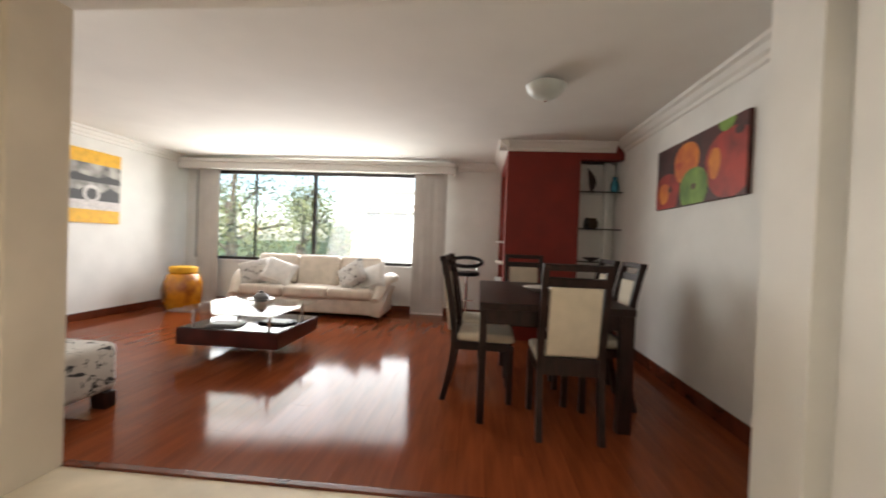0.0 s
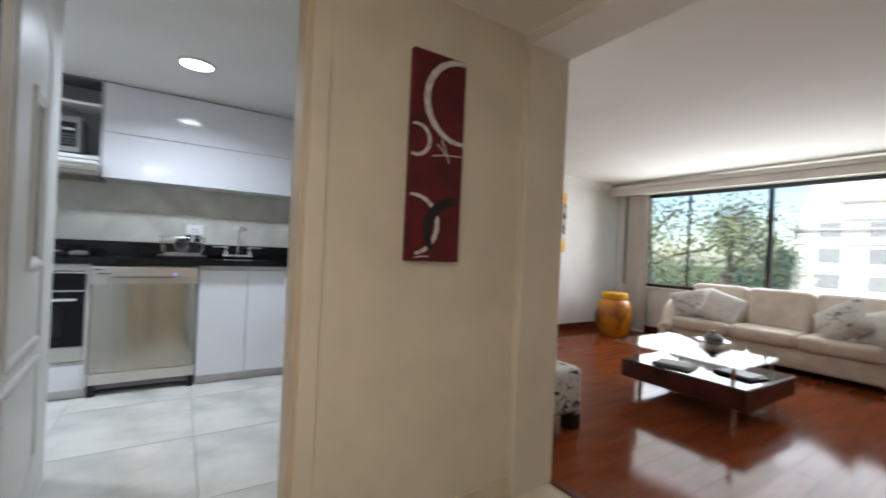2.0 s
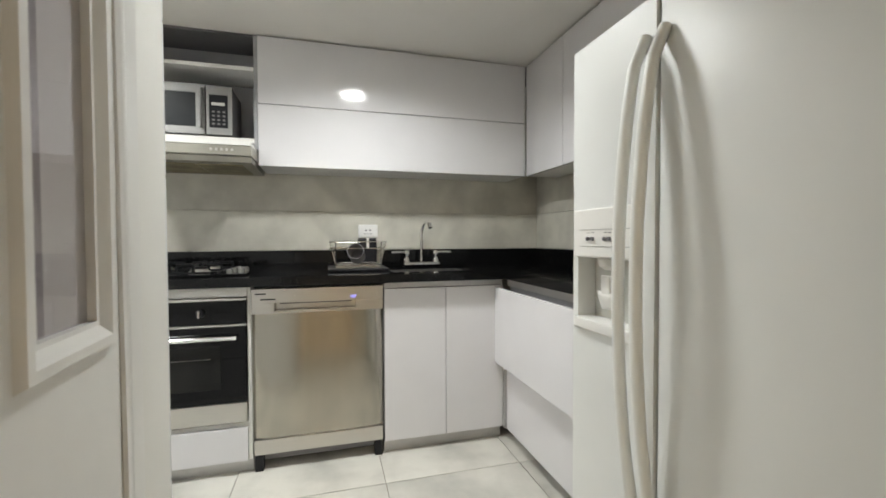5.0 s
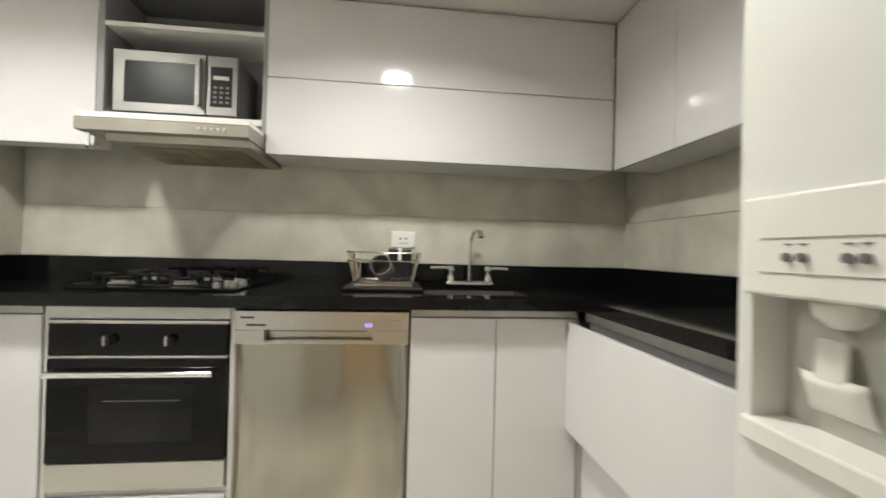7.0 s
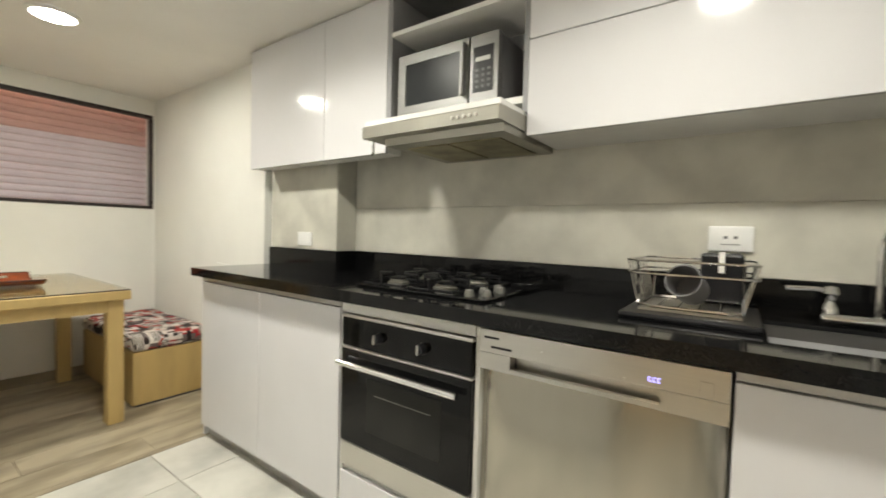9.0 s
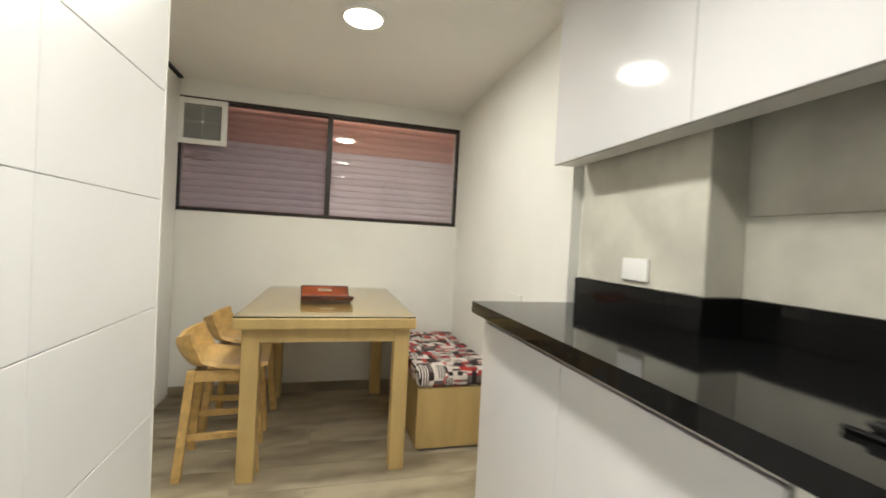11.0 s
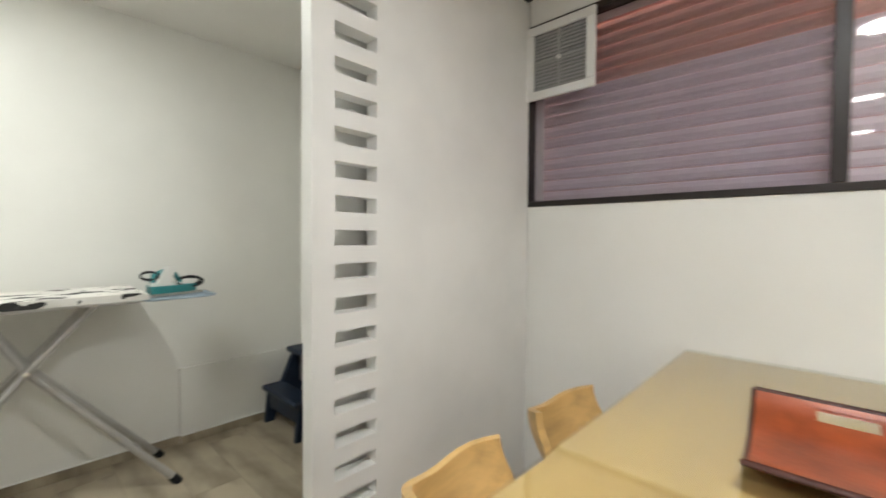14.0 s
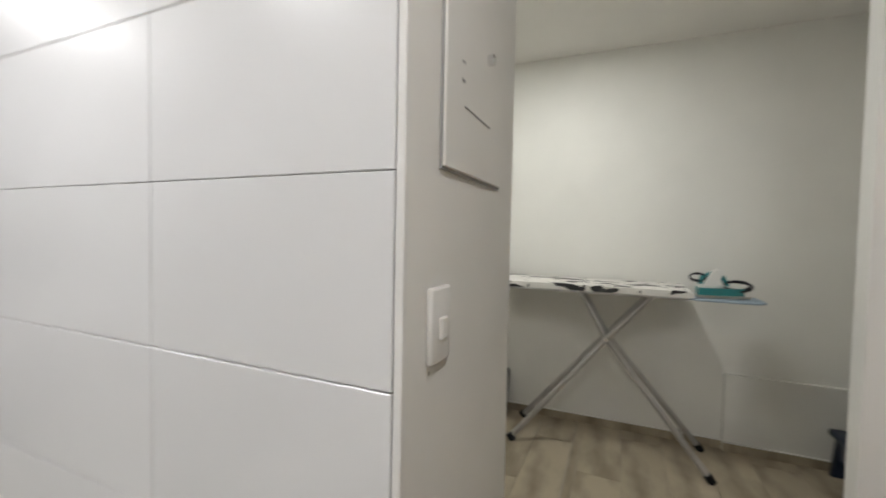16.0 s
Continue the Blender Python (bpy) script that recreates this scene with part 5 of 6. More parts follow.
part("diffuser", lathe([(0.0001, -0.006), (0.10, -0.006), (0.099, -0.010), (0.0001, -0.011)], -0.85, -1.2, 2.26, 40), M_LED, cl)
cl = thing("ceiling_light", (0.35, 0.1, 2.14), "round warm white ceiling light in the hall", "ceiling light")
part("bezel", lathe([(0.15, 0), (0.18, 0), (0.175, -0.02), (0.15, -0.022)], 0.35, 0.1, 2.14, 40), M_PLAST, cl, smooth=True)
part("diffuser", lathe([(0.0001, -0.012), (0.15, -0.012), (0.149, -0.018), (0.0001, -0.02)], 0.35, 0.1, 2.14, 40), mat("warm_led_diffuser", (0.9, 0.88, 0.8), 0.5, bump=0.0, emit=(1.0, 0.80, 0.56), strength=5), cl)

# ---- dining nook ----
TX0, TX1, TY0, TY1, TZ = -2.998, -2.192, -2.955, -1.787, 0.818
tb = thing("dining_table", (-2.59, -2.36, 0.0), "pale wooden dining table with a glass cover plate", "table")
part("tabletop", box(TX0, TX1, TY0, TY1, TZ - 0.05, TZ, r=0.006), M_LIGHTW, tb)
gl = part("glass_plate", box(TX0 + 0.004, TX1 - 0.004, TY0 + 0.004, TY1 - 0.004, TZ + 0.001, TZ + 0.008), M_TABLEGL, tb, "clear glass cover plate")
gl.visible_shadow = False
part("glass_edge", box(TX0 + 0.004, TX1 - 0.004, TY1 - 0.0038, TY1 - 0.0028, TZ + 0.001, TZ + 0.007), M_BLACK, tb, "dark polished glass edge")
for a, b in ((TX0 + 0.02, TY0 + 0.03), (TX1 - 0.105, TY0 + 0.03), (TX0 + 0.02, TY1 - 0.125), (TX1 - 0.105, TY1 - 0.125)):
    part("leg", box(a, a + 0.075, b, b + 0.075, FK, TZ - 0.05, r=0.005), M_LIGHTW, tb)
part("apron", box(TX0 + 0.09, TX1 - 0.09, TY1 - 0.075, TY1 - 0.055, TZ - 0.12, TZ - 0.05), M_LIGHTW, tb)
part("apron", box(TX0 + 0.09, TX1 - 0.09, TY0 + 0.025, TY0 + 0.045, TZ - 0.12, TZ - 0.05), M_LIGHTW, tb)
part("apron", box(TX0 + 0.025, TX0 + 0.045, TY0 + 0.09, TY1 - 0.09, TZ - 0.12, TZ - 0.05), M_LIGHTW, tb)
part("apron", box(TX1 - 0.045, TX1 - 0.025, TY0 + 0.09, TY1 - 0.09, TZ - 0.12, TZ - 0.05), M_LIGHTW, tb)

# curved tray with two cut-out grips
tr = thing("serving_tray", (-2.58, -2.30, TZ + 0.009), "orange-brown curved leather serving tray with cut-out grips", "tray")
def tray_pt(u, v):
    s = 2 * v - 1
    y = -2.30 + 0.15 * s
    return (-2.715 + 0.265 * u - 0.07 * (y + 2.15), y, TZ + 0.013 + 0.052 * abs(s) ** 3.2 * (1.0 if s < 0 else 0.6))
def tray_sheet():
    bm = bmesh.new()
    nu, nv = 20, 28
    for layer in (0, 0.006):
        g = [[bm.verts.new(Vector(tray_pt(i / nu, j / nv)) + Vector((0, 0, layer))) for j in range(nv + 1)] for i in range(nu + 1)]
        for i in range(nu):
            for j in range(nv):
                hole = 7 <= i < 13 and (j in (1, 2) or j in (nv - 3, nv - 2))
                if not hole:
                    bm.faces.new((g[i][j], g[i + 1][j], g[i + 1][j + 1], g[i][j + 1]))
        if layer == 0:
            first = g
    for i in range(nu):
        for j in (0, nv):
            bm.faces.new((first[i][j], first[i + 1][j], g[i + 1][j], g[i][j]))
    for j in range(nv):
        for i in (0, nu):
            bm.faces.new((first[i][j], first[i][j + 1], g[i][j + 1], g[i][j]))
    return bm
part("sheet", tray_sheet(), M_TRAY, tr, smooth=True)
M_TRAYD = mat("dark_brown_leather_edge", (0.055, 0.014, 0.008), 0.35, var=0.2, scale=20, bump=0.05)
for v in (0.0, 1.0):
    part("lip_binding", tube([Vector(tray_pt(k / 12, v)) + Vector((0, 0.002 if v else -0.002, 0.003)) for k in range(13)], 0.0055, 8), M_TRAYD, tr, "dark stitched edge binding", smooth=True)
for u in (0.0, 1.0):
    part("side_binding", tube([Vector(tray_pt(u, k / 24)) + Vector((0, 0, 0.003)) for k in range(25)], 0.0045, 8), M_TRAYD, tr, "dark stitched edge binding", smooth=True)

def stool(m):
    """Low-backed plywood stool, back towards +x."""
    th = new("stool")
    tagged(th, "honey-coloured plywood stool with a low curved back", "stool", "stools at the nook table")
    def seat(u, v):
        w = 2 * v - 1
        if u < 0.58:
            f = u / 0.58
            x, z = -0.20 + 0.32 * f, 0.500 - 0.014 * math.sin(f * math.pi)
        else:
            f = (u - 0.58) / 0.42
            x, z = 0.12 + 0.075 * math.sin(f * 1.5), 0.500 + 0.118 * f ** 1.3
        rise = max(0.0, min(1.0, (u - 0.25) / 0.5))
        return (x - 0.075 * rise * w ** 4, 0.5 * w * (0.35 - 0.05 * u), z + (0.02 + 0.02 * rise) * w * w)
    part("seat", shell(seat, 26, 16, 0.02), M_STOOLW, th, smooth=True)
    part("seat_rail", boxes((-0.13, 0.11, -0.135, -0.11, 0.435, 0.485), (-0.13, 0.11, 0.11, 0.135, 0.435, 0.485), (0.09, 0.112, -0.11, 0.11, 0.435, 0.485), (-0.14, -0.118, -0.11, 0.11, 0.435, 0.485)), M_STOOLW, th)
    for sx in (-1, 1):
        for sy in (-1, 1):
            bm = bmesh.new()
            box(-0.019, 0.019, -0.019, 0.019, 0, 0.487, r=0.005, bm=bm)
            for v in bm.verts:
                f = 1 - v.co.z / 0.487
                v.co.x += sx * (0.12 + 0.04 * f)
                v.co.y += sy * (0.12 + 0.03 * f)
            part("leg", bm, M_STOOLW, th)
    for y0, y1 in ((-0.144, -0.126), (0.126, 0.144)):
        part("stretcher", box(-0.13, 0.13, y0, y1, 0.17, 0.20, r=0.003), M_STOOLW, th)
    th.matrix_basis = m
    return th
st = stool(pose(-2.115, -2.07, FK, 0, 0, 5))
copy_thing(st, pose(-2.11, -2.53, FK, 0, 0, -3))

bn = thing("storage_bench", (-3.28, -2.45, 0.0), "pale wooden storage bench with a printed cushion", "bench")
part("body", box(DW + 0.004, -3.065, DS + 0.014, -1.985, FK + 0.015, 0.405, r=0.004), M_LIGHTW, bn)
part("plinth", box(DW + 0.02, -3.085, DS + 0.03, -2.0, FK, FK + 0.015), M_DARKGREY, bn)
part("panel_line", boxes((-3.068, -3.0635, -2.47, -2.466, 0.04, 0.40)), M_DARKGREY, bn)
single("bench_cushion", box(DW + 0.006, -3.055, DS + 0.016, -1.975, 0.405, 0.505, r=0.04, seg=4), M_BENCHF, "red, black and white printed bench cushion", "cushion", smooth=True)

hatch = thing("wall_hatch", (DW, -1.84, 0.86), "small flush white access hatch low on the wall", "hatch")
part("lid", box(DW, DW + 0.006, -1.915, -1.765, 0.785, 0.935, r=0.002), M_WALL_K, hatch)
for z0, z1 in ((0.932, 0.941), (0.779, 0.787)):
    part("edge", box(DW, DW + 0.009, -1.918, -1.762, z0, z1, r=0.001), M_PLAST, hatch)
part("latch", rod((DW + 0.004, -1.785, 0.86), (DW + 0.011, -1.785, 0.86), 0.010, n=14), M_PLAST, hatch)

# breaker box and switch on the wall end
bb = thing("breaker_box", (-1.81, PY, 1.295), "flush white breaker box with a small lock", "breaker box")
part("lid", box(-1.976, -1.645, PY - 0.010, PY, 1.295, 1.72, r=0.002), M_WALL_K, bb)
part("shadow_edge", boxes((-1.979, -1.642, PY - 0.005, PY - 0.001, 1.290, 1.295), (-1.980, -1.976, PY - 0.005, PY - 0.001, 1.29, 1.72)), M_GREY, bb)
part("lock", lathe([(0.012, 0), (0.012, 0.012), (0.006, 0.015), (0.0001, 0.015)], 0, 0, 0, 14, bm=None), M_CHROME, bb)
lk = [o for o in bb.children if o.name.startswith("lock")][0]
lk.data.transform(Matrix.Translation((-1.755, PY - 0.010, 1.548)) @ turn(90, 0, 0))
for k in range(2):
    part("label", box(-1.908, -1.893, PY - 0.0108, PY - 0.0095, 1.455 + k * 0.032, 1.460 + k * 0.032), M_GREY, bb)
part("pull", tube([(-1.892, PY - 0.0105, 1.414), (-1.742, PY - 0.0105, 1.411)], 0.0016, 6), M_GREY, bb)
sw = thing("light_switch", (-1.96, PY, 1.03), "white light switch with a small rocker", "light switch")
part("plate", box(-2.020, -1.944, PY - 0.012, PY, 0.974, 1.098, r=0.0058, seg=3), M_PLAST, sw, smooth=True)
part("rocker", box(-1.992, -1.966, PY - 0.018, PY - 0.010, 1.012, 1.048, r=0.003), M_PLAST, sw)
structure("corner_trim", box(PX, PX + 0.014, PY - 0.004, PY + 0.01, 0.0, CEIL_K, r=0.002), M_PLAST, "white corner trim of the tiled wall", "trim")

# ---- laundry ----
XC = -0.24                # middle line of the ironing board
IZ = 0.942
ib = thing("ironing_board", (XC, -1.45, FK), "ironing board with a black and white printed cover", "ironing board")
out = []
for k in range(25):
    a = k / 24
    out.append((XC - 0.19 * (1 if a < 0.75 else math.cos((a - 0.75) / 0.25 * 1.35)), -1.84 + 1.24 * a))
right = [(2 * XC - x, y) for x, y in out][::-1]
cover = prism(out + right, "z", IZ - 0.03, IZ)
bmesh.ops.bevel(cover, geom=[e for e in cover.edges if abs(e.verts[0].co.z - e.verts[1].co.z) < 1e-5 and e.verts[0].co.z > IZ - 0.001], offset=0.010, segments=3, affect="EDGES")
part("cover", cover, M_BOARD, ib, smooth=True)
part("tray", box(XC - 0.175, XC + 0.175, -1.82, -0.75, IZ - 0.042, IZ - 0.0302), M_ALU, ib, "grey metal under-tray")
part("iron_rest", ring(XC - 0.11, XC + 0.11, -2.13, -1.83, IZ - 0.045, 0.006), M_BLUEP, ib)
for k in range(5):
    part("rest_wire", rod((XC - 0.09 + k * 0.045, -2.125, IZ - 0.045), (XC - 0.09 + k * 0.045, -1.83, IZ - 0.045), 0.003, n=6), M_BLUEP, ib)
for s in (-1, 1):
    part("leg", tube([(XC + s * 0.06, -1.68, IZ - 0.04), (XC + s * 0.075, -1.47, 0.655), (XC + s * 0.15, -1.01, FK + 0.025)], 0.015, 10), M_ALU, ib)
    part("leg", tube([(XC + s * 0.03, -1.33, IZ - 0.04), (XC + s * 0.055, -1.47, 0.655), (XC + s * 0.155, -1.93, FK + 0.025)], 0.015, 10), M_ALU, ib)
part("cross_bar", rod((XC - 0.09, -1.835, 0.19), (XC + 0.09, -1.835, 0.19), 0.009), M_ALU, ib)
for sx in (-1, 1):
    for y in (-1.935, -1.005):
        part("rubber_foot", rod((XC + sx * 0.157, y + 0.012, FK + 0.034), (XC + sx * 0.16, y - 0.012, FK), 0.019, n=12), M_BLACK, ib)
part("pivot", rod((XC - 0.095, -1.47, 0.655), (XC + 0.095, -1.47, 0.655), 0.009), M_CHROME, ib)

IR = IZ - 0.033
ir = thing("clothes_iron", (XC, -1.97, IR - 0.006), "teal and white steam iron on the board's rest", "iron")
def iron_body(z0, z1, w, l0, l1, bm=None):
    pts = [(XC + s * w * (1 - t ** 2.2), l0 + (l1 - l0) * t) for s, seq in ((1, (0, 0.3, 0.55, 0.75, 0.9, 1.0)), (-1, (0.9, 0.75, 0.55, 0.3, 0))) for t in seq]
    return prism(pts, "z", z0, z1, bm)
part("soleplate", iron_body(IR - 0.005, IR + 0.006, 0.055, -1.87, -2.10), M_STEEL, ir)
part("body", iron_body(IR + 0.006, IR + 0.040, 0.05, -1.875, -2.07), M_TEAL, ir)
part("shell", iron_body(IR + 0.040, IR + 0.055, 0.036, -1.88, -2.01), M_PLAST, ir)
part("handle", tube([(XC, -1.89, IR + 0.05), (XC, -1.895, IR + 0.09), (XC, -1.93, IR + 0.105), (XC, -1.98, IR + 0.09), (XC, -2.0, IR + 0.05)], 0.012, 8), M_TEAL, ir, smooth=True)

def coil(cy, cz, ry, rz, turns, dx):
    n = 16 * turns
    return tube([(XC + dx * math.sin(k * 0.5), cy + ry * math.cos(2 * math.pi * k / 16) * (1 + 0.1 * math.sin(k * 0.3)), cz + rz * math.sin(2 * math.pi * k / 16) + 0.004 * (k // 16)) for k in range(n)], 0.0045, 6)
part("cord", coil(-2.04, IR + 0.048, 0.055, 0.022, 3, 0.012), M_BLACK, ir, "black and white power cord in loops", smooth=True)
part("cord", coil(-1.875, IR + 0.085, 0.032, 0.018, 2, 0.01), M_BLACK, ir, "black and white power cord in loops", smooth=True)
part("heel", prism([(-1.90, IR + 0.045), (-1.955, IR + 0.045), (-1.98, IR + 0.125), (-1.955, IR + 0.13), (-1.925, IR + 0.11)], "x", XC - 0.03, XC + 0.03), M_PLAST, ir, "white upright heel")

ss = thing("step_stool", (-0.26, -2.5, FK), "dark navy blue plastic step stool standing on the floor", "step stool")
for x0, x1 in ((-0.46, -0.43), (-0.09, -0.06)):
    part("side_panel", prism([(-2.745, FK), (-2.69, FK), (-2.66, FK + 0.10), (-2.56, FK + 0.10), (-2.53, FK), (-2.48, FK), (-2.50, FK + 0.19), (-2.57, FK + 0.20), (-2.66, FK + 0.40), (-2.745, FK + 0.40)], "x", x0, x1), M_NAVY, ss)
part("step", box(-0.47, -0.05, -2.60, -2.47, FK + 0.19, FK + 0.222, r=0.012), M_NAVY, ss)
part("apron", box(-0.43, -0.09, -2.515, -2.50, FK + 0.09, FK + 0.19, r=0.003), M_NAVY, ss)
part("seat", box(-0.47, -0.05, -2.748, -2.62, FK + 0.395, FK + 0.43, r=0.014), M_NAVY, ss)
part("riser", box(-0.43, -0.09, -2.70, -2.69, FK + 0.21, FK + 0.395), M_DARKGREY, ss)

lc = thing("laundry_cabinet", (-1.0, -2.75, FK), "white laundry cabinet with curved metal door handles", "cabinet")
LY, LE0 = -2.50, -0.59
part("body", box(-1.52, LE0, LS + 0.001, LY - 0.02, 0.13, 0.90), M_WHITE_D, lc)
part("plinth", box(-1.50, LE0 - 0.02, LS + 0.002, LY - 0.06, FK, 0.13), M_DARKGREY, lc)
for a, b, hx in ((-1.518, -0.992, -1.02), (-0.988, LE0 - 0.002, -0.90)):
    d = part("door", box(a, b, LY - 0.018, LY, 0.135, 0.875, r=0.003), M_WHITE_D, lc)
    part("handle", tube([(hx, LY, 0.66), (hx, LY + 0.022, 0.69), (hx, LY + 0.026, 0.735), (hx, LY + 0.022, 0.78), (hx, LY, 0.81)], 0.006, 8), M_ALU, d, smooth=True)
TE = LE0 + 0.02
lt = single("laundry_sink_top", boxes((-1.52, TE, LY - 0.04, LY + 0.02, 0.902, 0.955), (-1.52, TE, LS + 0.001, LS + 0.04, 0.902, 0.965), (TE - 0.06, TE, LS + 0.04, LY - 0.04, 0.902, 0.955), (-1.52, -1.46, LS + 0.04, LY - 0.04, 0.902, 0.955), (-1.46, TE - 0.06, LS + 0.04, LY - 0.04, 0.902, 0.912), r=0.003), M_PLAST, "white moulded laundry sink top", "sink top")

ht = thing("water_heater_box", (-0.49, LS + 0.06, 1.51), "white and orange electric box with red lamp on the wall", "electric box")
part("casing", box(-0.60, -0.37, LS + 0.001, -2.62, 1.49, 1.71, r=0.012), M_PLAST, ht)
part("front_label", box(-0.59, -0.38, -2.62, -2.617, 1.66, 1.705), M_ORANGEP, ht, "orange printed band")
part("front_label", box(-0.59, -0.38, -2.62, -2.617, 1.495, 1.52), M_ORANGEP, ht, "orange printed band")
part("side_label", box(-0.6035, -0.60, -2.73, -2.64, 1.505, 1.695), M_BLUEP, ht, "pale blue side label")
part("dial", rod((-0.50, -2.62, 1.64), (-0.50, -2.608, 1.64), 0.018), M_GREY, ht)
M_REDLED = mat("red_lamp", (0.5, 0.02, 0.02), 0.3, bump=0.0, emit=(1.0, 0.08, 0.06), strength=3)
part("lamp", rod((-0.54, -2.62, 1.575), (-0.54, -2.612, 1.575), 0.010, n=12), M_REDLED, ht)
part("cable", tube([(-0.46, LS + 0.05, 1.71), (-0.40, LS + 0.06, 1.77), (-0.43, LS + 0.07, 1.84), (-0.51, LS + 0.06, 1.85), (-0.57, LS + 0.05, 1.80), (-0.54, LS + 0.05, 1.75), (-0.50, LS + 0.05, 1.71)], 0.012, 8), M_CABLE, ht, smooth=True)
part("cable", tube([(-0.63, LS + 0.03, 1.85), (-0.55, LS + 0.05, 1.88), (-0.46, LS + 0.05, 1.87), (-0.41, LS + 0.04, 1.81), (-0.44, LS + 0.03, 1.71)], 0.010, 8), M_CABLE, ht, smooth=True)
part("pipe", tube([(-0.56, LS + 0.03, 1.51), (-0.58, LS + 0.03, 1.47), (-0.65, LS + 0.02, 1.45), (-0.76, LS + 0.02, 1.46)], 0.009, 8), M_ALU, ht, smooth=True)
single("bin", lathe([(0.0001, 0), (0.10, 0), (0.115, 0.27), (0.11, 0.27), (0.10, 0.01), (0.0001, 0.01)], -0.10, -0.80, FK, 24), M_BLACK, "small black waste bin against the laundry wall", "bin", smooth=True)

# ---- living room ----
sf = thing("sofa", (-1.62, 6.5, 0.0), "cream leather three-seat sofa with rounded arms", "sofa")
A0, A1, YF, YB = -2.80, -0.46, 6.13, 6.82
part("base", box(A0 + 0.08, A1 - 0.08, YF + 0.05, YB - 0.02, 0.06, 0.27, r=0.03, seg=3), M_LEATHER, sf, smooth=True)
w = (A1 - A0 - 0.44) / 3
for k in range(3):
    x0 = A0 + 0.22 + k * w
    part("seat_cushion", box(x0 + 0.004, x0 + w - 0.004, YF, YB - 0.20, 0.26, 0.42, r=0.055, seg=4), M_LEATHER, sf, smooth=True)
    bm = box(x0 + 0.004, x0 + w - 0.004, -0.10, 0.10, 0, 0.475, r=0.06, seg=4)
    bm.transform(Matrix.Translation((0, YB - 0.13, 0.36)) @ turn(-9, 0, 0))
    part("back_cushion", bm, M_LEATHER, sf, smooth=True)
for xi, s in ((A0 + 0.22, -1), (A1 - 0.22, 1)):
    # padded flank leaning outward, with a thick roll that sweeps up and out along its top
    def flank(u, v):
        z = 0.05 + 0.38 * v * (0.62 + 0.38 * min(1.0, u * 2.2))
        return (xi + s * (0.05 + 0.085 * v ** 1.5), YF + 0.03 + (YB - YF - 0.06) * u - 0.03 * math.sin(math.pi * v), z)
    part("arm", shell(flank, 14, 8, 0.11), M_LEATHER, sf, smooth=True)
    path = [(xi + s * (0.045 + 0.115 * f ** 0.7), YF - 0.005 + 0.64 * f, 0.27 + 0.24 * (math.sin(min(1.0, f * 1.75) * math.pi / 2)) ** 1.4 + 0.045 * f) for f in [k / 14 for k in range(15)]]
    bm = bmesh.new()
    rings = []
    for k, p in enumerate(path):
        rr = 0.088 * (0.55 + 0.45 * min(1.0, k / 4)) * (1.0 if k < 14 else 0.8)
        rings.append([bm.verts.new((p[0] + rr * 1.15 * math.cos(a), p[1] - 0.25 * rr * math.sin(a), p[2] + rr * 0.85 * math.sin(a))) for a in [q * math.pi / 8 for q in range(16)]])
    for p, q in zip(rings, rings[1:]):
        for k in range(16):
            bm.faces.new((p[k], p[(k + 1) % 16], q[(k + 1) % 16], q[k]))
    bm.faces.new(rings[0])
    bm.faces.new(rings[-1])
    part("arm_roll", bm, M_LEATHER, sf, smooth=True)
for x in (A0 + 0.15, A1 - 0.15):
    for y in (YF + 0.12, YB - 0.1):
        part("foot", rod((x, y, 0), (x, y, 0.065), 0.03, 0.035), M_DWOOD, sf)
for cx, cy, cz, mt, mm, lb in ((-2.44, 6.36, 0.57, M_CUSHP, turn(-28, -14, 20), "grey patterned cushion leaning on the sofa"), (-2.10, 6.36, 0.58, M_CUSHW, turn(-32, 18, 6), "plain white cushion leaning on the sofa"),
                               (-1.02, 6.34, 0.59, M_CUSHP, turn(-30, -32, -8), "grey patterned cushion leaning on the sofa"), (-0.75, 6.40, 0.56, M_CUSHW, turn(-28, -20, -14), "plain white cushion leaning on the sofa")):
    single("cushion", pillow(cx, cy, cz, 0.44, 0.40, 0.17, mm), mt, lb, "cushion", "cushions on the sofa", smooth=True)

ct = thing("coffee_table", (-1.38, 4.45, 0.0), "low mahogany coffee table with a raised glass top", "coffee table")
C0, C1, D0, D1 = -1.84, -0.92, 4.03, 4.88
part("base_box", box(C0, C1, D0, D1, 0.13, 0.27, r=0.004), M_MAHOG, ct)
part("inset_top", box(C0 + 0.01, C1 - 0.01, D0 + 0.01, D1 - 0.01, 0.27, 0.276), M_BLACKG, ct, "dark glass inset")
g = part("glass_top", box(C0 - 0.02, C1 - 0.0, D0 - 0.10, D1 - 0.02, 0.425, 0.437, r=0.002), M_COFFEEGL, ct, "clear glass top")
for x, y in ((C0 + 0.10, D0 + 0.08), (C1 - 0.12, D0 + 0.08), (C0 + 0.10, D1 - 0.1), (C1 - 0.12, D1 - 0.1)):
    part("glass_post", rod((x, y, 0.276), (x, y, 0.425), 0.014), M_CHROME, ct)
    part("leg", rod((x, y + 0.04, 0), (x, y + 0.04, 0.13), 0.018), M_CHROME, ct)
bw = thing("decor_bowl", (-1.40, 4.62, 0.437), "silver-grey decorative bowl with a lid on the glass", "bowl")
part("bowl", lathe([(0.04, 0), (0.05, 0.008), (0.12, 0.03), (0.125, 0.034), (0.08, 0.03), (0.0001, 0.025)], -1.40, 4.62, 0.437, 24), M_ALU, bw, smooth=True)
